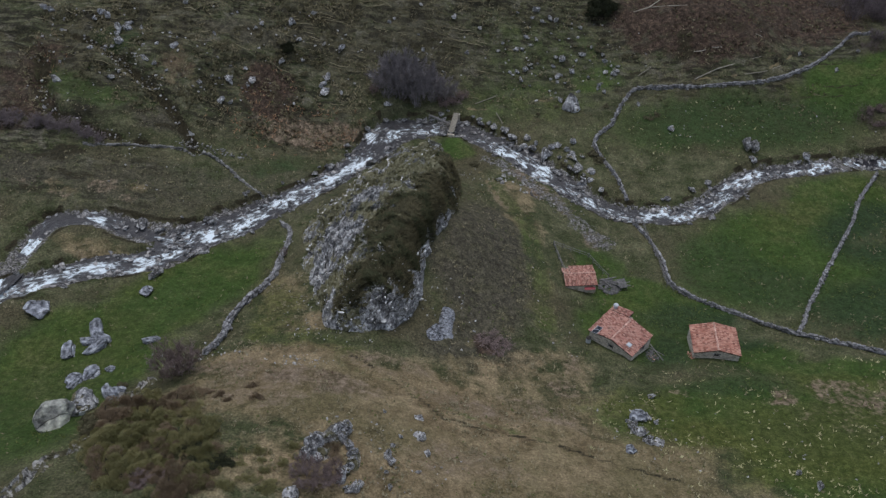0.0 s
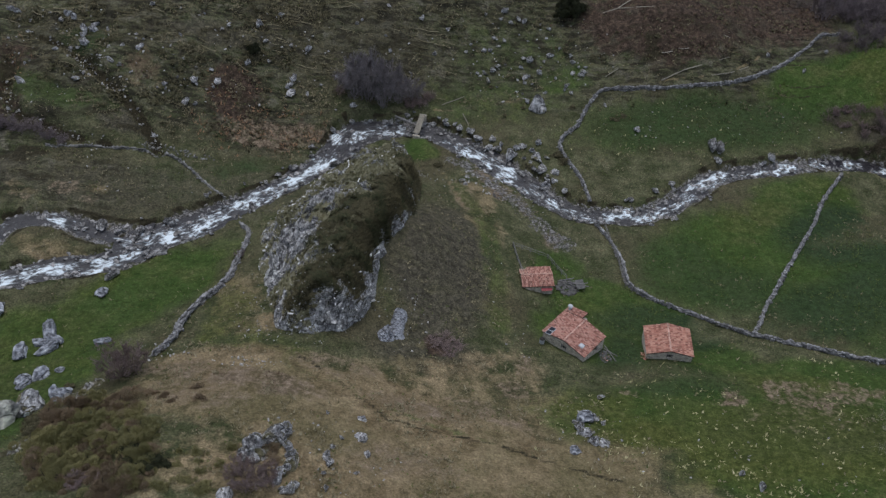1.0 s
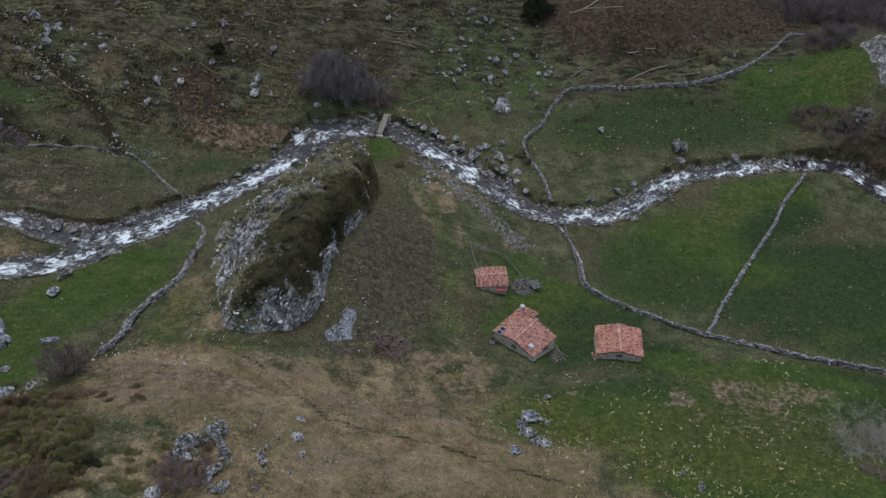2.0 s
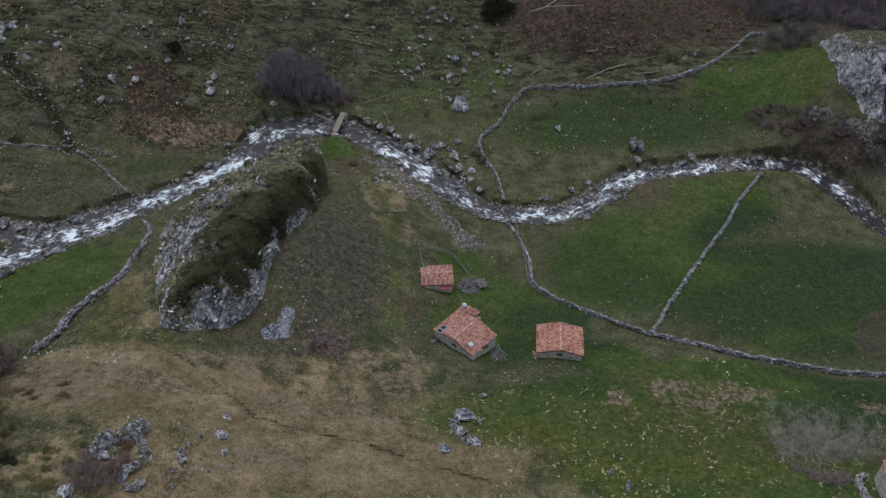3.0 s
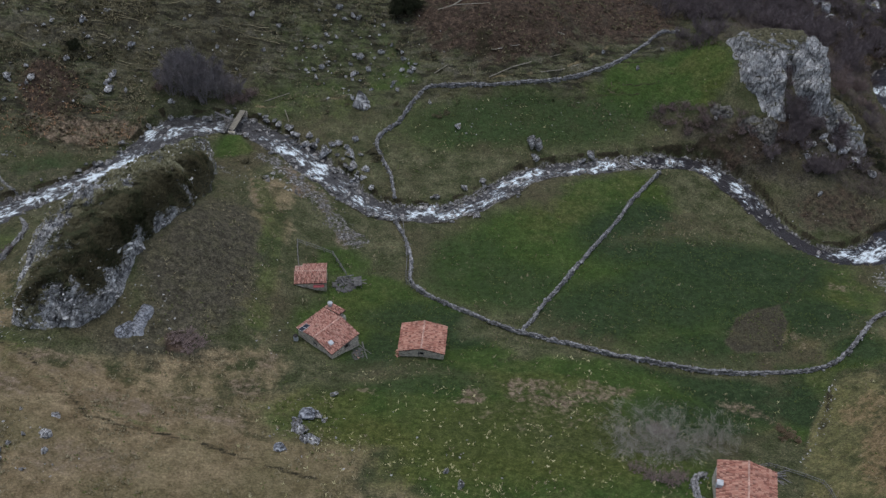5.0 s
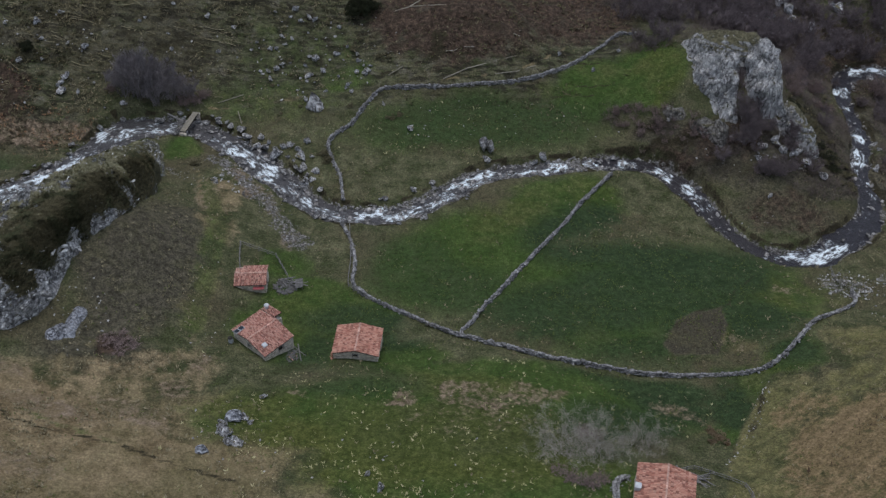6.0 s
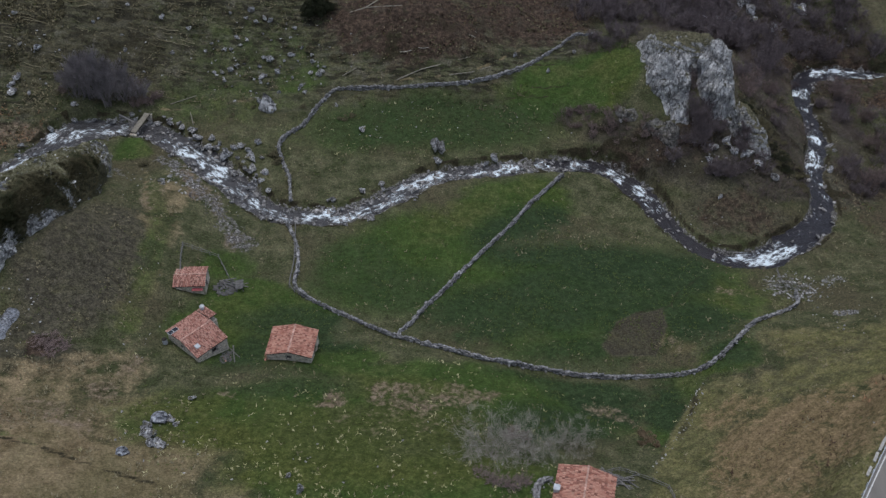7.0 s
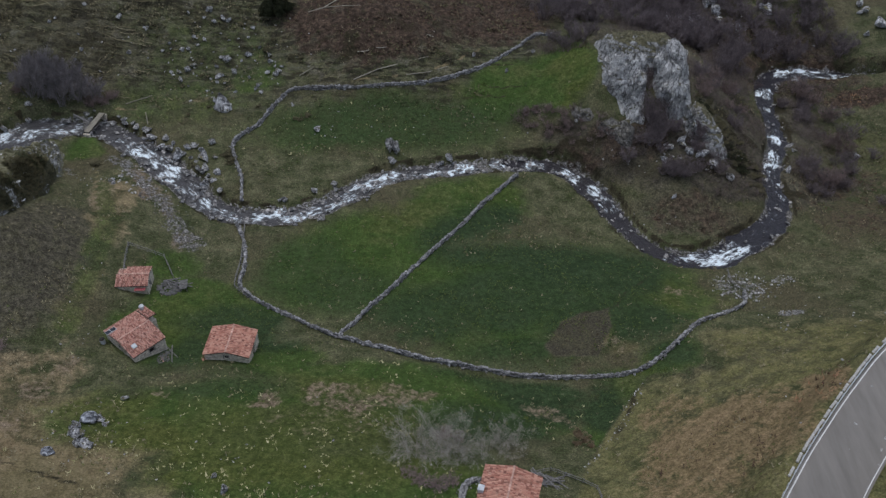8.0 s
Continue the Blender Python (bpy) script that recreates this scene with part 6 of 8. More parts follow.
stone_wall("stone_wall", WALLS["field"], 1.0, "long curving grey dry stone wall round the green field", 0.0, 1)
stone_wall("stone_wall", WALLS["divider"], 1.0, "straight grey dry stone wall dividing two green fields", 0.0, 2)
stone_wall("stone_wall", WALLS["upper"], 1.05, "old grey dry stone wall along the upper field", 0.15, 3)
stone_wall("stone_wall", WALLS["meadow"], 1.25, "tumbledown grey dry stone wall beside the meadow", 0.25, 4)
stone_wall("stone_wall", WALLS["ruined"], 0.5, "low ruined mossy rubble wall on the stream's far bank", 0.8, 5, "old_stone")
loose_stones("loose_stones", scatter(120, -41.5, 138.6, 7.0, 1.1, own), 0.15 + 0.5 * own.rand(120) ** 2, "old_stone", "rubble of a fallen wall beside the gully", "stones", 16)


# ---- buildings ----
def roof_slope(name, parent, m, length, run, mat, label=""):
    """Rows of barrel tiles on a boarded slope. m: eave corner, x along the eave, y up the slope."""
    slope = part(name, bmesh.new(), mat, parent, label)
    bm = bmesh.new()
    box(bm, 0, length, 0, run, -0.14, -0.03, m)
    board = part("roof_boards", bm, "dark", slope)
    rs = np.random.RandomState(int(length * 100))
    wide, deep = 0.2, 0.42
    verts, faces = [], []
    for i in range(int(length / wide)):
        for j in range(math.ceil(run / (deep - 0.04))):
            x, y = (i + 0.5) * length / int(length / wide) + rs.uniform(-0.02, 0.02), j * (deep - 0.04) + rs.uniform(-0.03, 0.03)
            skew, lift = rs.uniform(-0.02, 0.02), rs.uniform(0, 0.025)
            for yy, zz, k in ((y, 0.045 + lift, 1.0), (y + deep, 0.0 + lift, 0.85)):
                for a in (-1, -0.5, 0.5, 1):
                    verts.append(m @ Vector((x + skew * (yy - y) + a * 0.5 * wide * 1.02 * k, min(yy, run + 0.03), zz + (0.11 if abs(a) < 1 else 0.0) - 0.02)))
            b = len(verts) - 8
            faces += [(b + q, b + q + 1, b + q + 5, b + q + 4) for q in range(3)]
            faces.append((b, b + 1, b + 2, b + 3))
    tiles = soup("tiles", verts, faces, mat, slope)
    tiles["kind"] = "stuff"
    return slope


def masonry_wall(parent, m, length, tall, gable=0.0, holes=(), thick=0.5, name="wall"):
    """A stone wall from (0, 0) along x; holes are (x0, x1, z0, z1, what)."""
    bm = bmesh.new()
    x = 0.0
    for x0, x1, z0, z1, what in sorted(holes):
        box(bm, x, x0, 0, thick, -1.6, tall, m)
        if z0 > -0.4:
            box(bm, x0, x1, 0, thick, -1.6, z0, m)
        box(bm, x0, x1, 0, thick, z1, tall, m)
        x = x1
    box(bm, x, length, 0, thick, -1.6, tall, m)
    if gable:
        a = [bm.verts.new(m @ Vector(p)) for p in ((0, 0, tall), (length, 0, tall), (length / 2, 0, tall + gable))]
        b = [bm.verts.new(m @ Vector(p)) for p in ((0, thick, tall), (length, thick, tall), (length / 2, thick, tall + gable))]
        bm.faces.new(a)
        bm.faces.new(b[::-1])
        for i in range(3):
            bm.faces.new((a[i], b[i], b[(i + 1) % 3], a[(i + 1) % 3]))
    wall = part(name, bm, "masonry", parent)
    for x0, x1, z0, z1, what in holes:
        bm = bmesh.new()
        box(bm, x0, x1, 0.22, 0.28, max(z0, -0.4), z1, m)
        leaf = part(what, bm, "dark", wall, "dark wooden " + what)
        bm = bmesh.new()
        for q in ((x0 - 0.12, x0, z0, z1), (x1, x1 + 0.12, z0, z1), (x0 - 0.18, x1 + 0.18, z1, z1 + 0.16)):
            box(bm, q[0], q[1], -0.03, 0.2, max(q[2], -0.4), q[3], m)
        part("frame", bm, "timber", wall)
    return wall


def cottage(name, label, x, y, ground_z, turn, half_l, half_w, eave, rise, tiles, holes, over=0.16, cut=0.0):
    """A stone building with a low gabled roof; its ridge runs along its own y."""
    b = thing(name, x, y, ground_z, turn)
    tagged(b, label, "house" if name == "house" else name.split("_")[-1])
    L, W = 2 * half_l, 2 * half_w
    t = 0.5
    masonry_wall(b, pose(-half_w, -half_l, 0), W, eave, rise * 0.97, holes.get("front", ()))
    masonry_wall(b, pose(half_w, half_l, 0, 0, 0, 180), W, eave, rise * 0.97, holes.get("back", ()))
    masonry_wall(b, pose(half_w, -half_l + t, 0, 0, 0, 90), L - 2 * t, eave, 0, holes.get("right", ()))
    masonry_wall(b, pose(-half_w, half_l - t, 0, 0, 0, -90), L - 2 * t, eave, 0, holes.get("left", ()))
    a = math.atan2(rise, half_w)
    run = math.hypot(half_w, rise)
    up = math.degrees(a)
    e = eave + 0.16
    oz = over * math.tan(a)
    roof_slope("roof_slope", b, pose(half_w + over, -half_l - over, e - oz, 0, 0, 90) @ pose(0, 0, 0, up), L + 2 * over - cut, run + over / math.cos(a), tiles)
    if cut:
        roof_slope("roof_slope", b, pose(half_w - 0.4 + over, half_l + over - cut, e - oz - 0.12, 0, 0, 90) @ pose(0, 0, 0, up), cut, run * 0.62, tiles)
    roof_slope("roof_slope", b, pose(-half_w - over, half_l + over, e - oz, 0, 0, -90) @ pose(0, 0, 0, up), L + 2 * over, run + over / math.cos(a), tiles)
    bm = bmesh.new()
    k = int((L + 2 * over) / 0.45)
    for i in range(k):
        yy = -half_l - over + i * (L + 2 * over) / k
        q = pose(random.uniform(-0.02, 0.02), yy, e + rise + 0.06)
        r = [[bm.verts.new(q @ Vector((0.14 * math.cos(s), d, 0.09 * math.sin(s)))) for s in np.linspace(0, math.pi, 6)] for d in (0, 0.47)]
        for s in range(5):
            bm.faces.new((r[0][s], r[0][s + 1], r[1][s + 1], r[1][s]))
    part("ridge", bm, "ridge", b, "pale mortared ridge tiles")
    return b, e, up


HOUSE_Z, BARN_Z = 0.05, -0.35
house, e, up = cottage("house", "small stone house with a weathered red tile roof", 29.25, 94.08, HOUSE_Z, math.degrees(-0.73), 2.75, 3.85, 1.55, 0.85, "tile_rust",
                       {"front": [(3.6, 4.3, 0.55, 1.2, "window")], "right": [(2.2, 3.0, 0.3, 1.2, "window")]})
# lean-to at the back, under the long slope
over = 0.16
bm = bmesh.new()
box(bm, -3.85, -0.4, 2.75, 4.15, -1.6, 1.5)
wing = part("wing", bm, "masonry", house)
a = math.radians(up)
roof_slope("roof_slope", house, pose(-3.85 - over, 4.45, e - over * math.tan(a) + 0.012, 0, 0, -90) @ pose(0, 0, 0, up), 1.4, 3.5, "tile_rust")
bm = bmesh.new()
bmesh.ops.create_cone(bm, cap_ends=True, segments=14, radius1=0.3, radius2=0.3, depth=1.3, matrix=pose(-3.5, 3.75, 1.9))
bmesh.ops.create_cone(bm, cap_ends=True, segments=14, radius1=0.42, radius2=0.3, depth=0.16, matrix=pose(-3.5, 3.75, 2.6))
part("chimney", bm, "white", house, "white rendered chimney stack")
panel_m = pose(-3.85 - over, 2.75 + over, e - over * math.tan(a), 0, 0, -90) @ pose(0, 0, 0, up)
for k in range(2):
    bm = bmesh.new()
    box(bm, 4.35 + 0.85 * k, 5.13 + 0.85 * k, 0.75, 1.65, 0.13, 0.18, panel_m)
    p = part("solar_panel", bm, "solar", house, "dark solar panel")
    bm = bmesh.new()
    for q in ((4.31, 4.35, 0.71, 1.69), (5.13, 5.17, 0.71, 1.69), (4.35, 5.13, 0.71, 0.75), (4.35, 5.13, 1.65, 1.69)):
        box(bm, q[0] + 0.85 * k, q[1] + 0.85 * k, q[2], q[3], 0.11, 0.19, panel_m)
    part("frame", bm, "steel", p)
hatch_m = pose(3.85 + over, -2.75 - over, e - over * math.tan(a), 0, 0, 90) @ pose(0, 0, 0, up)
bm = bmesh.new()
box(bm, 0.9, 1.65, 1.2, 1.95, 0.05, 0.34, hatch_m, 0.05)
part("roof_hatch", bm, "white", house, "white roof hatch")
tank = thing("water_tank", 24.3, 93.4, level_at(24.3, 93.4))
bm = bmesh.new()
bmesh.ops.create_cone(bm, cap_ends=True, segments=16, radius1=0.4, radius2=0.4, depth=1.0, matrix=pose(0, 0, 0.5))
part("drum", bm, "white", tank)
bm = bmesh.new()
bmesh.ops.create_cone(bm, cap_ends=True, segments=16, radius1=0.43, radius2=0.25, depth=0.16, matrix=pose(0, 0, 1.08))
part("lid", bm, "dark", tank, "dark lid")
tagged(tank, "round white water tank beside the stone house", "tank")

barn, e, up = cottage("barn", "low stone barn with a patchy red tile roof", 43.97, 93.65, BARN_Z, math.degrees(-0.08), 2.75, 3.45, 0.95, 0.9, "tile_orange",
                      {"front": [(3.1, 3.8, 0.35, 1.0, "window")], "right": [(1.8, 2.7, -0.4, 0.75, "door")]})
loose_stones("rubble", scatter(30, 40.2, 91.8, 0.5, 1.0, rs), 0.14 + 0.25 * rs.rand(30), "tile_orange", "heap of broken red tiles beside the barn", "rubble", 12)
hut, e, up = cottage("hut", "tiny stone hut with a lichen-grey tile roof", 24.75, 109.0, -2.75, 94, 2.55, 2.2, 1.95, 0.58, "tile_rust",
                     {"front": [(1.5, 2.2, 0.1, 1.35, "door")]}, 0.15, 1.25)
bm = bmesh.new()
box(bm, -2.95, -2.25, -2.3, -0.5, 1.62, 1.68, None, 0.01)
part("awning", bm, "red_sheet", hut, "faded red sheet awning")
shed, e, up = cottage("shed", "stone shed with a bright red tile roof", 85.0, 62.6, 6.2, -14, 3.6, 3.55, 2.0, 1.05, "tile_orange", {"back": [(3.0, 3.7, 0.9, 1.5, "window")]})
bm = bmesh.new()
box(bm, -3.75, -3.1, -0.6, 0.1, 1.9, 3.0, None, 0.04)
box(bm, -3.83, -3.02, -0.68, 0.18, 3.0, 3.1, None, 0.02)
part("chimney", bm, "white", shed, "white rendered chimney stack")
stone_wall("stone_wall", [(80.2, 58.0, 0, 0.5), (79.4, 62.0, 0, 0.5), (79.8, 66.0, 0, 0.5), (81.6, 67.6, 0, 0.5)], 1.2, "broken rubble wall beside the shed", 0.3, 8)


def fence(points, label, tall=1.1, step=2.2, rails=2):
    pts = smooth_line([(x, y, 0, 1) for x, y in points], step)
    f = thing("fence", *pts[0, :2], level_at(*pts[0, :2]))
    o = f.matrix_basis.translation
    tops = []
    for x, y in pts[:, :2]:
        z = level_at(x, y)
        bm = bmesh.new()
        beam(bm, Vector((x, y, z - 0.3)) - o, Vector((x + random.uniform(-0.06, 0.06), y, z + tall)) - o, 0.07)
        part("post", bm, "timber", f)
        tops.append(Vector((x, y, z)))
    for p, q in zip(tops, tops[1:]):
        for k in range(rails):
            h = Vector((0, 0, tall * (0.9 - 0.42 * k)))
            bm = bmesh.new()
            beam(bm, p + h - o, q + h - o, 0.055)
            part("rail", bm, "timber", f)
    return tagged(f, label, "fence")


fence([(22.6, 110.6), (21.9, 114.2), (21.4, 117.9)], "grey wooden pole fence of the hut's pen")
fence([(21.4, 117.9), (24.5, 117.5), (27.6, 116.8)], "grey wooden pole fence of the hut's pen", 1.15, 1.6)
fence([(27.6, 116.8), (29.0, 114.2), (30.4, 111.6)], "grey wooden pole fence of the hut's pen", 1.15, 1.6)
fence([(130.7, 115.6), (129.5, 118.4), (129.9, 123.2)], "thin pale rail fence from the wall to the stream", 0.9, 1.5)
fence([(39.5, 128.3), (40.6, 117.5), (40.7, 111.2), (43.0, 109.0)], "weathered rail fence along the stone wall", 1.15, 2.6)
fence([(93.4, 69.8), (97.1, 66.7), (96.9, 62.6)], "broken grey rail fence behind the shed", 1.1, 2.4)
fence([(89.4, 69.9), (91.5, 70.8), (93.4, 69.8)], "broken grey rail fence behind the shed", 1.1, 2.0)
loose_stones("rubble", scatter(170, 30.2, 109.0, 2.0, 1.7, rs), 0.2 + 0.5 * rs.rand(170), "dark_stone", "collapsed dark stone walls of a pen beside the hut", "rubble", 19)
lean_to = thing("lean_to", 32.6, 109.8, level_at(32.6, 109.8), 8)
lean_to.scale = (0.72, 0.72, 0.8)
for x0, y0 in ((-0.7, -1.3), (0.6, -1.3), (-0.7, 1.2), (0.6, 1.2)):
    bm = bmesh.new()
    beam(bm, (x0, y0, -0.3), (x0, y0, 1.15 + 0.12 * x0), 0.07)
    part("post", bm, "timber", lean_to)
for k in range(7):
    bm = bmesh.new()
    box(bm, -0.95, 0.95, -1.5 + 0.43 * k, -1.09 + 0.43 * k, 1.18, 1.22, pose(0, 0, 0, 0, -7) @ pose(0, 0, random.uniform(0, 0.02)))
    part("roof_board", bm, "dark_stone", lean_to)
tagged(lean_to, "low lean-to roofed with dark grey boards", "shed")


def pole_heap(x, y, count, label, spread_by=2.4):
    heap = thing("pole_heap", x, y, level_at(x, y))
    for k in range(count):
        a, r = random.gauss(-0.45, 0.5), random.uniform(0.8, 2.3)
        c = Vector((random.uniform(-1, 1) * spread_by, random.uniform(-1, 1) * spread_by * 0.6, 0))
        d = Vector((math.cos(a) * r, math.sin(a) * r, random.uniform(-0.15, 0.3)))
        z = level_at(x + c.x, y + c.y) - level_at(x, y) + 0.12 + 0.5 * random.random()
        bm = bmesh.new()
        beam(bm, c - d + Vector((0, 0, z)), c + d + Vector((0, 0, z + 0.1)), random.uniform(0.07, 0.14))
        part("pole", bm, "timber", heap)
    return tagged(heap, label, "wood pile")


pole_heap(91.0, 68.6, 20, "untidy heap of grey fence poles behind the shed", 1.7)
loose_stones("rubble", scatter(14, 34.1, 91.4, 0.6, 1.2, rs), 0.12 + 0.25 * rs.rand(14), "tile_rust", "broken red tiles heaped against the house", "rubble", 23)
loose_stones("rubble", scatter(60, 34.0, 91.4, 1.0, 1.5, rs), 0.15 + 0.4 * rs.rand(60), "dark_stone", "dark clutter and stones heaped against the house", "rubble", 24)
pole_heap(31.2, 110.4, 14, "grey sticks and poles heaped in the pen", 1.2)

# ---- foot bridge ----
bridge = thing("foot_bridge", 4.15, 155.9, -2.6, -10)
for k in range(22):
    bm = bmesh.new()
    y = -3.5 + k * 0.32
    box(bm, -0.6 + random.uniform(-0.04, 0.04), 0.6 + random.uniform(-0.04, 0.04), y, y + 0.27, 0.0, 0.07 + random.uniform(0, 0.02))
    part("plank", bm, "plank", bridge)
for s in (-0.55, 0.45):
    bm = bmesh.new()
    box(bm, s, s + 0.14, -3.6, 3.7, -0.28, -0.003)
    part("girder", bm, "dark", bridge)
for y in (-4.0, 3.4):
    bm = bmesh.new()
    box(bm, -0.7, 0.7, y, y + 0.6, -2.6, -0.3, None, 0.06)
    part("abutment", bm, "masonry", bridge, "rough stone abutment")
tagged(bridge, "narrow plank foot bridge across the stream", "bridge")
bm = bmesh.new()
beam(bm, (0, 0, 0), (-4.6, 2.6, 0.5), 0.22, 8)
log = part("log", bm, "timber")
log.matrix_basis = pose(2.8, 156.6, -3.2)
tagged(log, "grey fallen log lying beside the foot bridge", "log")



def fallen_pole(a, b, r, label, mat="plank"):
    """A bare pole or limb lying on the ground from a to b."""
    bm = bmesh.new()
    (x, y), (u, w) = a, b
    z = level_at(x, y)
    beam(bm, (0, 0, r), (u - x, w - y, level_at(u, w) - z + r), r, 6)
    ob = part("pole", bm, mat)
    ob.matrix_basis = pose(x, y, z)
    return tagged(ob, label, "pole", "fallen poles")


fallen_pole((8.7, 163.2), (13.6, 166.3), 0.09, "pale bare pole lying in the grass")
fallen_pole((13.2, 161.3), (14.5, 157.5), 0.09, "pale bare pole lying in the grass")
fallen_pole((34.4, 94.5), (35.5, 90.3), 0.1, "grey pole leaning by the stone house", "timber")
fallen_pole((33.6, 94.2), (36.0, 91.6), 0.08, "grey pole leaning by the stone house", "timber")


def dead_branch(points, r, label):
    """A bleached limb lying in bends along the ground."""
    x0, y0 = points[0]
    z0 = level_at(x0, y0)
    bm = bmesh.new()
    spots_on = [Vector((x - x0, y - y0, level_at(x, y) - z0 + 0.25)) for x, y in points]
    for k, (p, q) in enumerate(zip(spots_on, spots_on[1:])):
        beam(bm, p, q, r * (1 - 0.22 * k), 6)
    ob = part("branch", bm, "plank")
    ob.matrix_basis = pose(x0, y0, z0)
    return tagged(ob, label, "branch", "fallen branches")


for points, r in (([(44.8, 188.9), (48.8, 189.9), (52.1, 192.2)], 0.16), ([(48.8, 189.9), (53.0, 189.5), (57.2, 189.0)], 0.12), ([(56.7, 170.4), (62.0, 172.9), (69.4, 175.9), (72.9, 177.8)], 0.14), ([(68.1, 172.4), (72.8, 174.0), (77.4, 176.8)], 0.11), ([(44.7, 172.0), (47.6, 173.8)], 0.1)):
    dead_branch(points, r, "bleached dead branch lying on the bracken slope")

# ---- road ----
road_line = smooth_line(ROAD, 0.9)
rd = np.gradient(road_line[:, :2], axis=0)
rd /= np.linalg.norm(rd, axis=1, keepdims=True)
rside = np.stack([-rd[:, 1], rd[:, 0]], 1)


def road_strip(name, a, b, lift, mat, label, category, thick=0.0):
    """A strip along the road from a to b metres left of its middle."""
    p, q = road_line[:, :2] + rside * a, road_line[:, :2] + rside * b
    z = road_line[:, 2:3] + lift
    rows = [np.hstack([p, z - thick]), np.hstack([p, z]), np.hstack([q, z]), np.hstack([q, z - thick])]
    v = np.stack(rows, 1).reshape(-1, 3)
    f = [(4 * k + i, 4 * k + i + 1, 4 * k + 5 + i, 4 * k + 4 + i) for k in range(len(p) - 1) for i in range(3)]
    return tagged(soup(name, v, f, mat), label, category, kind="structure")


road_strip("road", 3.9, -3.9, 0.06, "asphalt", "grey asphalt mountain road", "road", 0.4)
road_strip("road_line", 3.62, 3.48, 0.066, "paint", "white painted edge line of the road", "road marking", 0.004)
road_strip("road_line", -3.5, -3.62, 0.066, "paint", "white painted edge line of the road", "road marking", 0.004)
rail = thing("guard_rail", *road_line[20, :2], road_line[20, 2])
o = np.array(rail.matrix_basis.translation)
lo, hi = 12, 72
prof = [(4.04, 0.40), (3.94, 0.48), (4.04, 0.56), (3.94, 0.64), (4.06, 0.72)]
rows = [np.hstack([road_line[lo:hi, :2] + rside[lo:hi] * a, road_line[lo:hi, 2:3] + b]) for a, b in prof]
v = np.stack(rows, 1).reshape(-1, 3) - o
f = [(5 * k + i, 5 * k + i + 1, 5 * k + 6 + i, 5 * k + 5 + i) for k in range(hi - lo - 1) for i in range(4)]
soup("beam", v, f, "steel", rail)
for k in range(lo, hi, 2):
    bm = bmesh.new()
    x, y = road_line[k, :2] + rside[k] * 4.1
    m = pose(x - o[0], y - o[1], road_line[k, 2] - o[2], 0, 0, math.degrees(math.atan2(rd[k, 1], rd[k, 0])))
    box(bm, -0.05, 0.05, -0.06, 0.06, -0.5, 0.74, m)
    part("post", bm, "steel", rail)
tagged(rail, "galvanised steel guard rail along the road's edge", "guard rail")
for k in range(30, hi, 2):
    bm = bmesh.new()
    box(bm, -0.8, 0.8, -0.1, 0.24, -0.5, 0.2 + random.uniform(-0.03, 0.04), None, 0.05)
    ob = part("kerb_block", bm, "kerb")
    x, y = road_line[k, :2] + rside[k] * 4.36
    ob.matrix_basis = pose(x, y, road_line[k, 2] - 0.02, random.uniform(-2, 2), random.uniform(-2, 2), math.degrees(math.atan2(rd[k, 1], rd[k, 0])) + random.uniform(-3, 3))
    tagged(ob, "pale stone kerb block behind the guard rail", "kerb block", "kerb blocks")


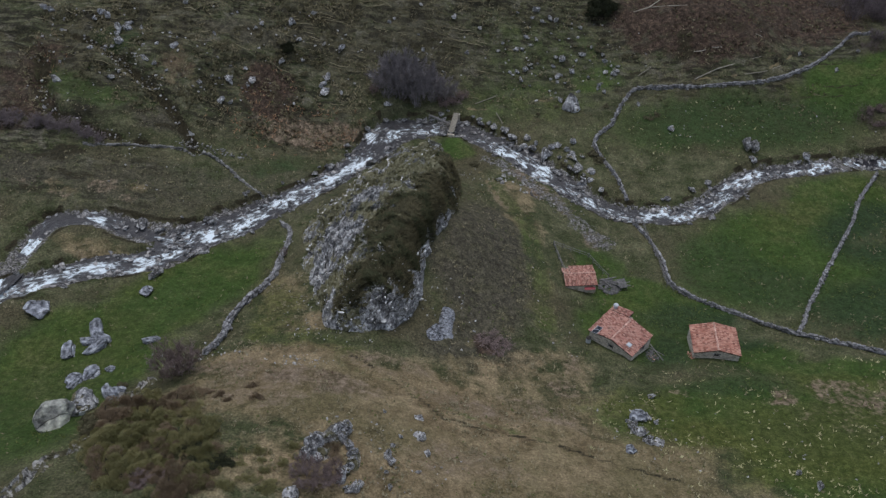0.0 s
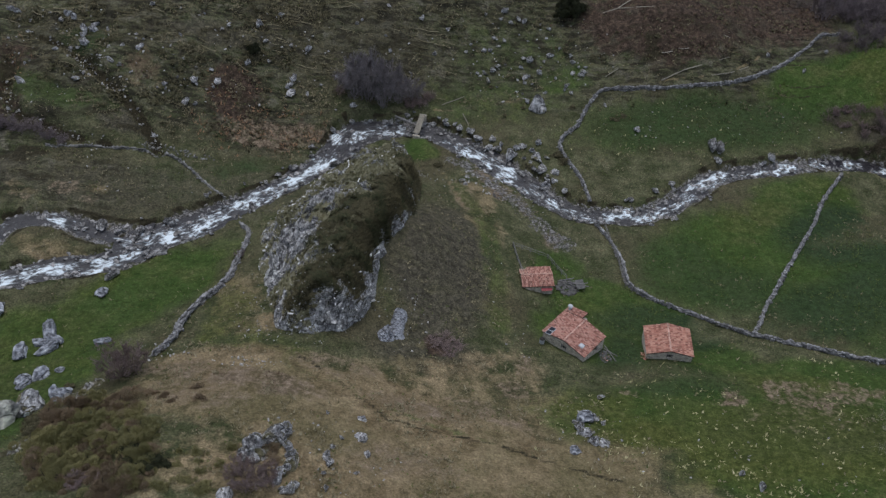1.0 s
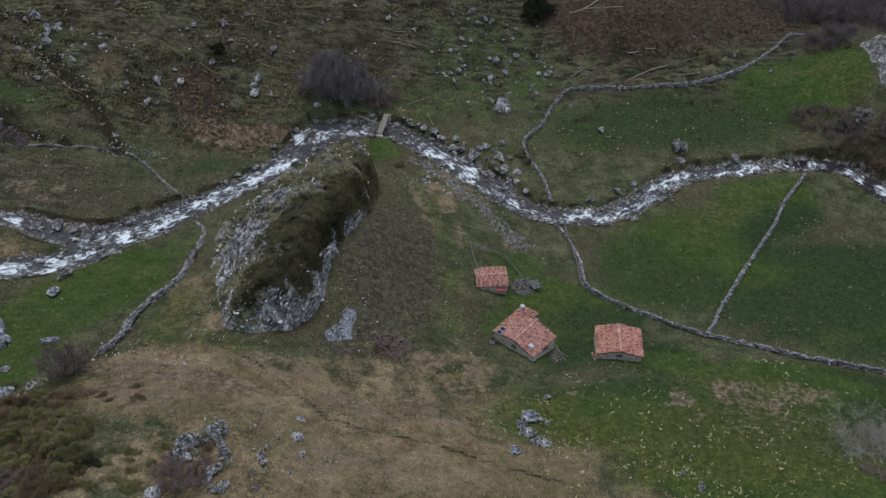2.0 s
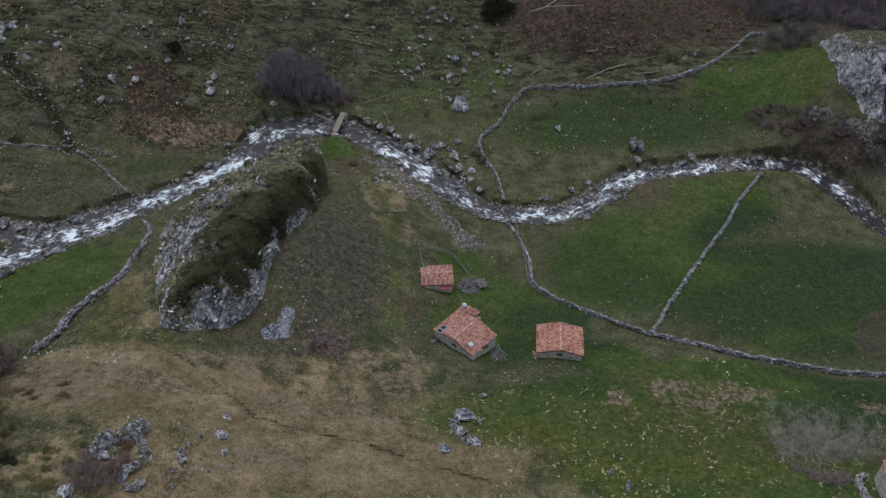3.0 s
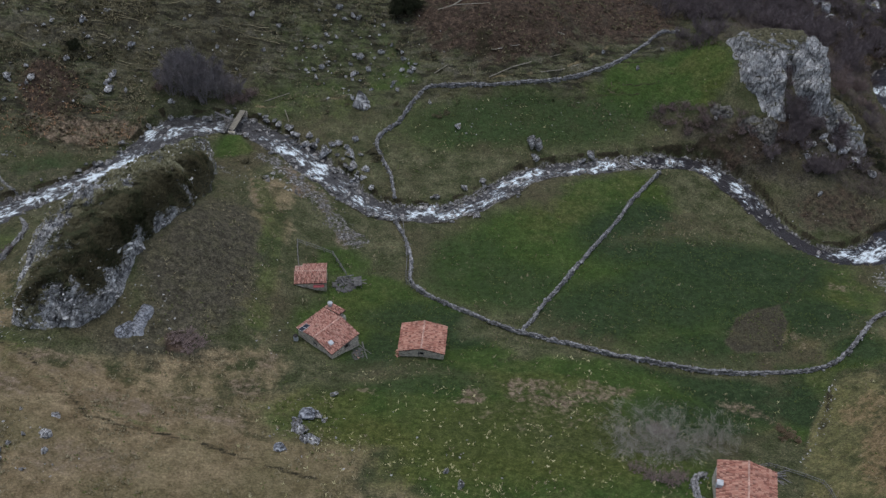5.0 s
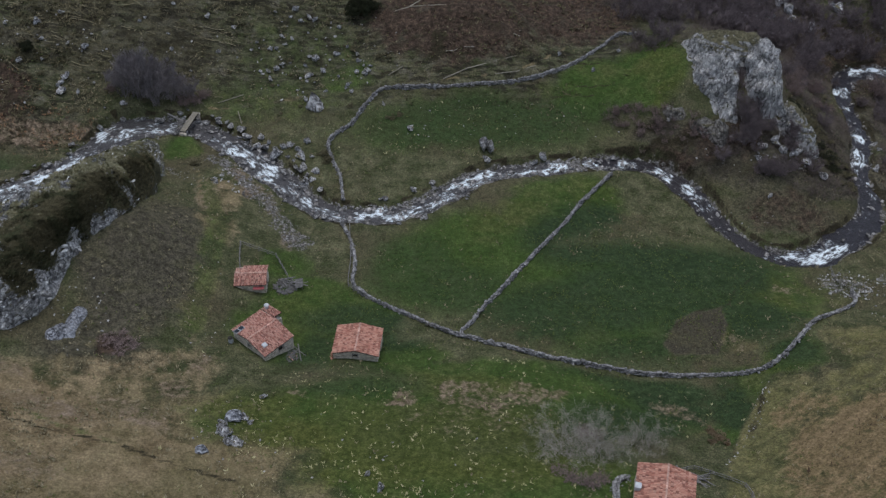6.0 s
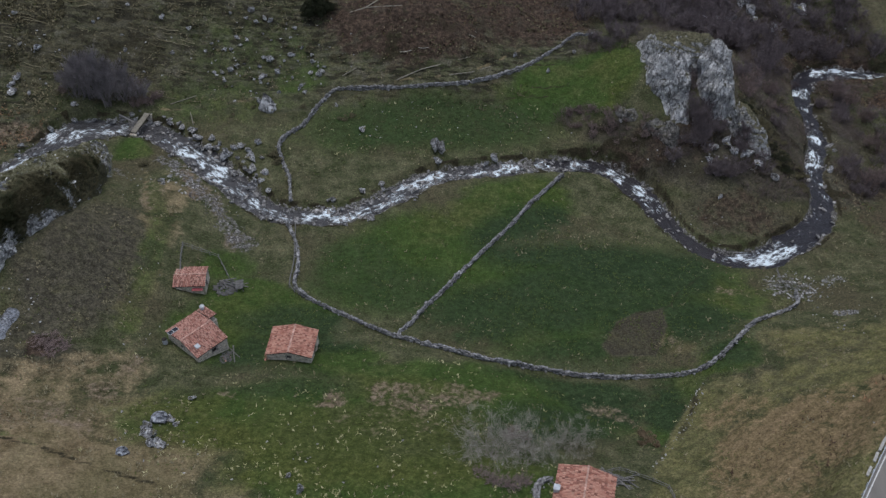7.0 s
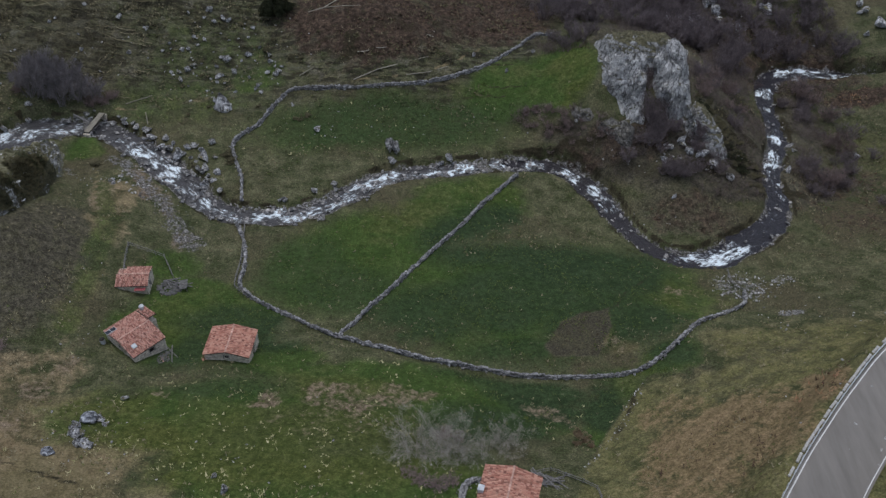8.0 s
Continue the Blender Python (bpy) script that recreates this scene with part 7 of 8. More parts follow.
# ---- plants ----
def twig_mesh(name, seed, mat, stems, limbs, twigs, wide, tall, thick=0.05, droop=0.0, trunk=0.0):
    """A bare bush or tree: tapered stems that fork into limbs and many thin twigs."""
    rs = np.random.RandomState(seed)
    verts, faces = [], []

    def stick(a, b, r0, r1):
        """A three-sided stick; one with no end radius runs to a point."""
        d = (b - a) / max(np.linalg.norm(b - a), 1e-6)
        u = np.cross(d, (0.3, 0.5, 0.81))
        u /= max(np.linalg.norm(u), 1e-6)
        w = np.cross(d, u)
        k = len(verts)
        if not r1:
            for t in (0, 2.094, 4.189):
                verts.append(a + r0 * (math.cos(t) * u + math.sin(t) * w))
            verts.append(b)
            faces.extend([(k, k + 1, k + 3), (k + 1, k + 2, k + 3), (k + 2, k, k + 3)])
            return
        for p, r in ((a, r0), (b, r1)):
            for t in (0, 2.094, 4.189):
                verts.append(p + r * (math.cos(t) * u + math.sin(t) * w))
        faces.extend([(k, k + 1, k + 4, k + 3), (k + 1, k + 2, k + 5, k + 4), (k + 2, k, k + 3, k + 5)])

    start = np.zeros(3)
    if trunk:
        top = np.array([rs.uniform(-0.2, 0.2), rs.uniform(-0.2, 0.2), trunk])
        stick(np.zeros(3) - (0, 0, 0.3), top, thick * 2.2, thick * 1.7)
        start = top
    for s in range(stems):
        a = 6.283 * (s + rs.rand()) / stems
        base = start + (0 if trunk else 1) * np.array([math.cos(a), math.sin(a), 0]) * wide * 0.16 * rs.rand()
        reach = wide * 0.5 * math.sqrt(rs.rand())
        tip = start + np.array([math.cos(a) * reach, math.sin(a) * reach, (tall - start[2]) * rs.uniform(0.6, 1.0)])
        mid = (base + tip) / 2 + rs.normal(size=3) * 0.08 * wide + (0, 0, 0.08 * tall)
        stick(base, mid, thick, thick * 0.7)
        stick(mid, tip, thick * 0.7, thick * 0.3)
        for _ in range(limbs):
            t = rs.uniform(0.25, 1)
            p = base + (mid - base) * min(1, 2 * t) if t < 0.5 else mid + (tip - mid) * (2 * t - 1)
            d = rs.normal(size=3) + (1.1 * math.cos(a), 1.1 * math.sin(a), 0.9 - droop)
            q = p + d / np.linalg.norm(d) * 0.2 * (wide + tall) * rs.uniform(0.5, 1) * 0.6
            stick(p, q, thick * 0.45, thick * 0.22)
            for _ in range(twigs):
                pp = p + (q - p) * rs.uniform(0.2, 1)
                dd = rs.normal(size=3) + (0, 0, 0.7 - droop) + 0.8 * d / np.linalg.norm(d)
                stick(pp, pp + dd / np.linalg.norm(dd) * 0.09 * (wide + tall) * rs.uniform(0.4, 1), thick * 0.36, 0)
    me = bpy.data.meshes.new(name)
    me.from_pydata([tuple(v) for v in verts], [], faces)
    me.materials.append(MAT[mat])
    return me


def leafy_mesh(name, seed, mat, leaves, wide, tall, leaf=0.16, lobes=9, broom=False):
    """A dense bush: many small leaves gathered in uneven lobes."""
    rs = np.random.RandomState(seed)
    c = np.column_stack([rs.normal(0, wide * 0.2, lobes), rs.normal(0, wide * 0.2, lobes), rs.uniform(0.15, 0.65, lobes) * tall])
    r = rs.uniform(0.10, 0.26, lobes) * wide
    i = rs.randint(0, lobes, leaves)
    d = rs.normal(size=(leaves, 3))
    d /= np.linalg.norm(d, axis=1, keepdims=True)
    d[:, 2] = np.abs(d[:, 2]) * 0.9
    p = c[i] + d * (r[i] * rs.uniform(0.72, 1.08, leaves))[:, None] * (1, 1, tall / wide * 1.2)
    p[:, 2] = np.maximum(p[:, 2], 0.03)
    u = rs.normal(size=(leaves, 3))
    u /= np.linalg.norm(u, axis=1, keepdims=True)
    if broom:
        u = 0.45 * u + 0.5 * d + (0, 0, 0.8)
        u /= np.linalg.norm(u, axis=1, keepdims=True)
    w = np.cross(u, rs.normal(size=(leaves, 3)) if broom else d)
    w /= np.maximum(np.linalg.norm(w, axis=1, keepdims=True), 1e-6)
    s = leaf * rs.uniform(0.5, 1.2, (leaves, 1)) * (2.6 if broom else 1)
    thin = 0.13 if broom else 0.55
    v = np.stack([p - u * s, p + w * s * thin, p + u * s, p - w * s * thin], 1).reshape(-1, 3)
    me = bpy.data.meshes.new(name)
    me.from_pydata(v.tolist(), [], np.arange(4 * leaves).reshape(-1, 4).tolist())
    me.materials.append(MAT[mat])
    return me


BARE = {k: [twig_mesh("twigs", 60 + j + 10 * i, k, 18, 9, 16, 4.2, 3.0, 0.045) for j in range(3)] for i, k in enumerate(("twig_purple", "twig_red", "twig_grey"))}
LEAFY = {k: [leafy_mesh("leaves", 90 + j + 10 * i, k, 9000, 3.4, 1.7, 0.075, 18, k in ("leaf_gorse", "leaf_brown")) for j in range(3)] for i, k in enumerate(("leaf_dark", "leaf_gorse", "leaf_heath", "leaf_brown"))}
STEMS = twig_mesh("stems", 5, "dark", 9, 4, 0, 2.2, 1.3, 0.06)
rp = random.Random(21)


def bush(x, y, size, kind, label, tall=1.0, group=""):
    """A bush of twigs or leaves; size scales one of about 4 m across."""
    b = thing("bush", x, y, level_at(x, y) - 0.08, rp.uniform(0, 360))
    crown = new("crown", rp.choice((BARE.get(kind) or LEAFY.get(kind))))
    crown.parent = b
    if kind in LEAFY:
        stem = new("stem", STEMS)
        stem.parent = b
    b.scale = (size, size * rp.uniform(0.85, 1.15), size * tall)
    return tagged(b, label, "bush", group)


for x, y, s, t in ((-9.8, 160.8, 1.35, 1.6), (-6.8, 161.2, 1.6, 1.8), (-3.6, 160.8, 1.4, 1.7), (-8.4, 164.6, 1.5, 1.6), (-5.0, 165, 1.5, 1.6), (-0.4, 162.4, 1.3, 1.5), (2.6, 163.2, 1.2, 1.3), (-2.2, 164.6, 1.5, 1.6), (-11.4, 163.4, 1.1, 1.3), (-6.6, 163.0, 1.5, 2.0)):
    bush(x, y, s, "twig_grey", "leafless purple-grey thicket above the stream", t, "thicket above the stream")
for x, y, s in ((2.0, 161.4, 0.8), (4.4, 162.4, 0.9), (6.0, 164.0, 0.7), (0.4, 166.0, 0.9), (-12.6, 161.6, 0.7)):
    bush(x, y, s, "twig_red", "low dark reddish shrub beside the thicket", 0.9, "shrubs beside the thicket")
for x, y, s, t in ((-34.0, 77.0, 1.15, 1.5), (-32.6, 78.0, 0.95, 1.4)):
    bush(x, y, s, "twig_red", "leafless reddish bush at the end of the meadow wall", t)
for x, y, s, t in ((-12.6, 54.6, 1.0, 1.1), (-10.6, 56.0, 0.85, 1.0), (-13.8, 56.8, 0.7, 0.9)):
    bush(x, y, s, "twig_red", "leafless pinkish bush growing against the outcrop", t)
for x, y, s in ((-70, 138.6, 1.0), (-67, 139.2, 1.1), (-64, 137.4, 0.9), (-74, 139.2, 1.1), (-78, 140, 1.1), (-81, 140.5, 1.0), (-72, 140.2, 0.9), (-61.5, 136.6, 0.7)):
    bush(x, y, s, "twig_purple", "low leafless purple scrub along the old wall", 0.6, "scrub along the old wall")
for x, y, s in ((7.4, 88.9, 0.6), (9.2, 89.6, 0.8), (11.0, 89.2, 0.65), (9.6, 87.4, 0.6)):
    bush(x, y, s, "twig_red", "low patch of dead reddish bracken", 0.32, "patch of bracken")
for x, y, s, t in ((36.0, 185.8, 1.3, 1.3), (38.6, 186.2, 1.4, 1.5), (37.4, 188.6, 1.3, 1.4), (40.5, 187.5, 1.0, 1.1)):
    bush(x, y + 2.6, s, "leaf_dark", "dark evergreen bush on the far slope", 1.4 * t, "dark bushes on the far slope")
for x, y, s in ((-30.8, 167.4, 0.75), (-30.4, 168.2, 0.7)):
    bush(x, y, s, "leaf_dark", "small dark evergreen bush in rough grass", 2.0)


def joined(name, rows, meshes, mat, label, category):
    """Many bushes grown into one another: x, y, size, height, turn."""
    vs, fs, base = [], [], 0
    for k, (x, y, s, t, a) in enumerate(rows):
        me = meshes[k % len(meshes)]
        co = np.zeros(len(me.vertices) * 3)
        me.vertices.foreach_get("co", co)
        co = co.reshape(-1, 3) * (s, s, s * t)
        co = np.column_stack([co[:, 0] * math.cos(a) - co[:, 1] * math.sin(a) + x, co[:, 0] * math.sin(a) + co[:, 1] * math.cos(a) + y, co[:, 2] + level_at(x, y)])
        vs.append(co)
        fs += [tuple(i + base for i in p.vertices) for p in me.polygons]
        base += len(co)
    for me in meshes:
        bpy.data.meshes.remove(me)
    return tagged(soup(name, np.vstack(vs), fs, mat), label, category, kind="stuff")


def by_water(x, y, gap):
    return min(math.hypot(x - p[0], y - p[1]) for p in water_lines[4]) < gap


def turn():
    return rp.uniform(0, 6.28)


BANK_SCRUB = []
for k in range(44):
    x = rp.uniform(97, 117)
    y = 152.5 + 0.55 * (117 - x) * rp.uniform(0.2, 1) + rp.uniform(0, 3)
    BANK_SCRUB.append((x, y, rp.uniform(0.3, 0.6), 0.8, turn()))
joined("scrub", BANK_SCRUB, [twig_mesh("twigs", 170 + j, "twig_red", 14, 7, 10, 4.2, 3.0, 0.05) for j in range(3)], "twig_red", "tangled brown scrub on the steep bank", "scrub")
FOOT_SCRUB = [(124 + 11 * math.cos(a) * rp.random(), 151 + 4.5 * math.sin(a), rp.uniform(0.55, 1.05), 0.9, turn()) for a in (turn() for _ in range(26))]
FOOT_SCRUB += [(rp.uniform(126.5, 131), rp.uniform(152, 157.5), rp.uniform(0.5, 0.8), 1.1, turn()) for _ in range(8)]
FOOT_SCRUB += [(rp.uniform(118.5, 122), rp.uniform(152, 160), rp.uniform(0.7, 1.0), 1.3, turn()) for _ in range(12)]
FOOT_SCRUB += [(118.8 + 1.2 * t + rp.uniform(-0.5, 0.5), 158 + 15 * t, rp.uniform(0.35, 0.6), 0.9, turn()) for t in (k / 11 for k in range(12))]
joined("scrub", FOOT_SCRUB, [twig_mesh("twigs", 173 + j, "twig_purple", 16, 8, 12, 4.2, 3.0, 0.045) for j in range(3)], "twig_purple", "leafless purple-brown scrub below the cliff and in its gully", "scrub")
SHADED = []
for k in range(40):
    t = k / 39
    SHADED.append((131 + 11 * t + rp.uniform(-2.5, 2.5), 163 - 12 * t + rp.uniform(-4, 4), rp.uniform(0.4, 0.8), 0.7, turn()))
joined("scrub", SHADED, [leafy_mesh("leaves", 176 + j, "leaf_heath", 2200, 3.4, 1.7, 0.13, 18) for j in range(3)], "leaf_heath", "dark low scrub on the shaded slope below the cliff", "scrub")
ACROSS = [(x, y, s, 0.9, a) for x, y, s, a in ((rp.uniform(150, 176), rp.uniform(146, 198), rp.uniform(0.6, 1.2), turn()) for _ in range(46)) if not by_water(x, y, 5.5)]
joined("scrub", ACROSS, [twig_mesh("twigs", 179 + j, "twig_purple", 14, 7, 10, 4.2, 3.0, 0.05) for j in range(3)], "twig_purple", "leafless purple scrub on the rough slope across the stream", "scrub")
THICKET = []
for k in range(150):
    x, y = rp.uniform(100, 182), 0
    y = rp.uniform(196, 226) if x < 140 else rp.uniform(186, 232)
    if by_water(x, y, 4.5) or (x > 150 and y < 204):
        continue
    THICKET.append((x, y, rp.uniform(1.0, 1.8), rp.uniform(0.8, 1.3), rp.uniform(0, 6.28)))
joined("thicket", THICKET, [twig_mesh("twigs", 160 + j, "twig_purple", 16, 7, 9, 4.2, 3.0, 0.06) for j in range(3)], "twig_purple", "leafless purple-brown thicket beyond the cliff", "thicket")
for k in range(16):
    bush(rp.uniform(131, 144), rp.uniform(158, 184), rp.uniform(0.5, 1.0), rp.choice(("twig_purple", "twig_red")), "leafless scrub between cliff and stream", 0.9, "scrub by the cliff")
for k in range(10):
    bush(rp.uniform(153, 168), rp.uniform(148, 196), rp.uniform(0.6, 1.1), "twig_purple", "leafless scrub on the stream's far side", 0.9, "scrub across the stream")
for k in range(16):
    t = k / 15
    bush(130.5 + 9.0 * t + rp.uniform(-1.2, 1.2), 163.5 - 12.0 * t + rp.uniform(-1.2, 1.2), rp.uniform(0.5, 0.85), rp.choice(("leaf_dark", "leaf_dark", "leaf_heath")), "dark evergreen scrub beside the rock rib", 0.8, "scrub beside the rock rib")
for x, y, s, t in ((103.5, 182.0, 0.9, 1.0), (106.5, 183.5, 1.1, 1.1), (101.5, 186.0, 0.9, 1.0), (105.5, 187.5, 1.1, 1.1), (109.5, 186.0, 1.0, 1.1)):
    bush(x, y, s, "twig_purple", "leafless purple thicket at the wall's end", t, "thicket at the wall's end")
for k in range(115):
    a, r = rp.uniform(0, 6.283), math.sqrt(rp.random())
    bush(-32.4 + 7.4 * r * math.cos(a) - 4.4 * r * math.sin(a), 62.4 + 9.8 * r * math.sin(a), rp.uniform(0.5, 1.25), rp.choice(("leaf_gorse",) * 12 + ("leaf_brown",) * 4 + ("leaf_heath",)), "olive-brown broom bush on the near slope", rp.uniform(0.5, 1.05), "broom on the near slope")
for x, y, s in ((-27.5, 53.6, 0.7), (-31.0, 54.4, 0.6)):
    bush(x, y, s, "twig_red", "low leafless reddish bush among the broom", 0.6, "broom on the near slope")
for x, y, s in ((96.6, 79.6, 0.5), (97.4, 78.2, 0.55), (96.2, 77.2, 0.4), (98.0, 76.6, 0.4)):
    bush(x, y, s, "leaf_brown", "low brown brush beside the pale mound", 0.6, "brush beside the mound")
for x, y, s in ((-19.5, 54.9, 0.5), (-18.0, 56.4, 0.4), (-20.8, 57.0, 0.45), (-17.0, 54.2, 0.5), (-19.1, 59.5, 0.5), (-16.3, 57.8, 0.45), (-15.5, 60.7, 0.4), (-17.4, 53.4, 0.6), (-21.6, 53.6, 0.6), (-23.4, 54.0, 0.5), (-18.6, 58.0, 0.35), (-21.2, 59.4, 0.35), (-15.2, 58.9, 0.3)):
    bush(x, y, s, "leaf_gorse", "small olive broom cushion in the dry pasture", 0.6, "broom cushions")
for x, y, s in ((-22.5, 72.5, 0.5), (-21.4, 69.8, 0.55), (-31.1, 72.8, 0.5), (-28.0, 71.6, 0.6), (-26.2, 70.8, 0.5), (-25.0, 69.6, 0.4)):
    bush(x, y, s, "leaf_brown", "brown broom bush at the meadow's edge", 0.6, "broom on the near slope")
for x, y, s in ((-25.0, 56.0, 1.1), (-23.0, 57.4, 0.9), (-26.6, 58.4, 0.9)):
    bush(x, y, s, "leaf_dark", "dark green broom bush on the near slope", 0.8, "broom on the near slope")
for x, y, s in ((8.0, 142.5, 0.6), (32.4, 148.9, 0.8), (33.6, 147.4, 0.8), (-40.5, 75.0, 0.6), (-45.5, 70.8, 0.7)):
    bush(x, y, s, "leaf_heath", "low dark heath bush in the grass", 0.8)
for x, y, s in ((-11.0, 60.8, 0.55), (-10.6, 59.0, 0.5)):
    bush(x, y, s, "leaf_brown", "low brown brush inside the broken outcrop", 0.6)
bush(-45.4, 71.0, 0.5, "twig_grey", "bare grey shrub growing between two boulders", 0.9)
bush(-24.4, 108.4, 0.45, "twig_red", "small leafless reddish bush on the meadow wall", 0.9)
for k in range(9):
    bush(rp.uniform(92, 98), rp.uniform(160, 165), rp.uniform(0.3, 0.5), "twig_red", "tangled brown scrub at the field's edge", 0.8, "scrub at the field's edge")

for x, y, s in ((74.0, 66.2, 0.6), (76.2, 65.4, 0.7), (78.0, 66.6, 0.55), (72.4, 67.6, 0.5), (77.1, 76.6, 0.6), (79.0, 76.2, 0.5)):
    bush(x, y, s, "twig_red", "low brown brush under the bare trees", 0.5, "brush under the trees")
for x, y, s, t in ((164.0, 191.6, 1.3, 1.2), (167.4, 190.4, 1.1, 1.1), (169.5, 184.6, 1.2, 1.1), (160.4, 156.0, 1.2, 1.2), (162.6, 157.6, 1.0, 1.2), (169.0, 172.0, 1.3, 1.2), (167.2, 174.4, 1.1, 1.0)):
    bush(x, y, s, "twig_red", "leafless reddish-brown shrub across the stream", t, "shrubs across the stream")
PALE = [twig_mesh("crown", 130 + j, "twig_pale", 26, 12, 20, 12.0, 3.3, 0.018, 0.6, 0.8) for j in range(2)]
for x, y, s, k in ((73.4, 72.8, 0.95, 0), (78.6, 73.4, 0.9, 1), (85.6, 75.8, 0.7, 0)):
    tree = thing("tree", x, y, level_at(x, y) - 0.1, rp.uniform(0, 360))
    crown = new("crown", PALE[k])
    crown.parent = tree
    tree.scale = (s, s, s)
    tagged(tree, "leafless pale grey tree standing behind the shed", "tree", "bare trees")


def blades(name, xy, tall, wide, mat, label, category, lift=0.0, seed=0, zz=None, per=3):
    """Tufts of a few leaning blades, in one mesh."""
    rs = np.random.RandomState(seed)
    n = len(xy)
    z = (height(xy[:, 0], xy[:, 1]) if zz is None else zz) + lift
    p = np.repeat(np.column_stack([xy, z]), per, 0)
    a = rs.uniform(0, 6.283, n * per)
    h = np.repeat(tall, per) * rs.uniform(0.6, 1.15, n * per)
    w = np.repeat(wide, per) * rs.uniform(0.6, 1.2, n * per)
    lean = rs.uniform(0.6, 1.8, n * per) * h
    d = np.stack([np.cos(a), np.sin(a)], 1)
    t = np.stack([-d[:, 1], d[:, 0]], 1)
    foot = p.copy()
    foot[:, :2] += d * (0.35 * w)[:, None]
    v = np.stack([np.column_stack([foot[:, :2] - t * w[:, None] * 0.5, foot[:, 2] - 0.05]), np.column_stack([foot[:, :2] + t * w[:, None] * 0.5, foot[:, 2] - 0.05]), np.column_stack([foot[:, :2] + d * lean[:, None], foot[:, 2] + h])], 1).reshape(-1, 3)
    me = bpy.data.meshes.new(name)
    k = n * per
    me.vertices.add(3 * k)
    me.vertices.foreach_set("co", v.ravel())
    me.loops.add(3 * k)
    me.loops.foreach_set("vertex_index", np.arange(3 * k))
    me.polygons.add(k)
    me.polygons.foreach_set("loop_start", np.arange(0, 3 * k, 3))
    me.update()
    me.materials.append(MAT[mat])
    return tagged(new(name, me), label, category, kind="stuff")


def pick(count, mask, rs, x0=-80, x1=182, y0=46, y1=232):
    """Random places, as dense as the mask says, off road and water."""
    x, y = rs.uniform(x0, x1, count), rs.uniform(y0, y1, count)
    keep = rs.rand(count) < mask(x, y)
    x, y = x[keep], y[keep]
    ok = nearest(ROADLINE, x, y)[0] > 4.8
    for line in STREAMS:
        d, _, half = nearest(line, x, y)
        ok &= d > half + 0.9
    return np.column_stack([x[ok], y[ok]])


rg = np.random.RandomState(77)
patchy = lambda x, y, s, k: ease(0.5 + 0.9 * grain(x, y, k, s, 3))
xy = pick(150000, lambda x, y: (0.12 + 0.6 * spots(x, y, LUSH)) * patchy(x, y, 3.0, 1), rg)
blades("grass", xy, 0.10 + 0.14 * rg.rand(len(xy)), 0.10 + 0.14 * rg.rand(len(xy)), "blade_green", "short green pasture grass in tufts", "grass", 0.02, 1)
xy = pick(190000, lambda x, y: (0.25 + 0.75 * spots(x, y, DRY)) * (1 - 0.85 * spots(x, y, LUSH)) * patchy(x, y, 2.2, 2), rg)
blades("dry_grass", xy, 0.12 + 0.22 * rg.rand(len(xy)), 0.10 + 0.18 * rg.rand(len(xy)), "blade_dry", "bleached dry winter grass in tussocks", "grass", 0.02, 2)
xy = pick(90000, lambda x, y: spots(x, y, RUST) * patchy(x, y, 2.0, 3), rg)
blades("bracken", xy, 0.15 + 0.3 * rg.rand(len(xy)), 0.12 + 0.22 * rg.rand(len(xy)), "blade_rust", "dead rust-brown bracken covering the slope", "bracken", 0.02, 3)
xy = pick(120000, lambda x, y: spots(x, y, [(-27, 149, 15, 6.5, 8, 1), (-33, 156, 7, 7, 0, 0.7), (182, 192.5, 12, 3.5, 0, 0.8), (126.5, 76.8, 2.6, 5, -35, 1.0), (-78, 158, 5, 8, 0, 0.4)]) * patchy(x, y, 1.6, 33), rg)
blades("bracken", xy, 0.15 + 0.35 * rg.rand(len(xy)), 0.10 + 0.2 * rg.rand(len(xy)), "blade_orange", "dead orange-brown bracken above the stream", "bracken", 0.02, 31)
xy = pick(120000, lambda x, y: 0.42 * (0.9 * spots(x, y, [(52, 70, 32, 13, 0, 1), (34, 86, 14, 5, 0, 0.5), (66, 90, 8, 3, 0, 1)]) + 0.3 * spots(x, y, [(70, 160, 34, 10, 8, 1), (80, 84, 30, 6, 0, 1)])) * ease(0.35 + 0.9 * grain(x, y, 4, 3.0, 2)), rg)
blades("pale_tufts", xy, 0.12 + 0.22 * rg.rand(len(xy)), 0.12 + 0.18 * rg.rand(len(xy)), "blade_pale", "pale yellowish tufts among the green grass", "grass", 0.03, 4)
thorny = lambda x, y: np.maximum(spots(x, y, [(122, 151, 13, 6, 0, 1), (106, 157.2, 9, 4, -22, 1), (119.6, 164, 1.6, 9, 5, 0.8), (136, 166, 8, 18, 10, 0.8), (160, 160, 9, 10, 0, 0.5), (161, 182, 7, 13, 0, 0.8), (146, 172, 5, 14, 0, 0.6), (95, 162.5, 4, 3, 0, 0.8), (141, 151, 7, 7, 0, 0.8), (132, 147, 8, 4, 0, 0.7), (-72, 139, 10, 1.6, 0, 0.7), (104, 185, 8, 5, 0, 1)]), spots(x, y, [(125, 208, 34, 16, 0, 1), (150, 214, 40, 20, 0, 1), (142, 190, 8, 10, 0, 0.8)]))
xy = pick(300000, lambda x, y: thorny(x, y) * patchy(x, y, 4.0, 8) * ((x < 150) | (y > 208) | (y < 199)), rg, -82, 182, 130, 232)
blades("scrub", xy, 0.5 + 0.9 * rg.rand(len(xy)), 0.04 + 0.04 * rg.rand(len(xy)), "twig_brown", "hazy leafless purple-brown scrub round the cliff", "scrub", 0.0, 9, None, 5)
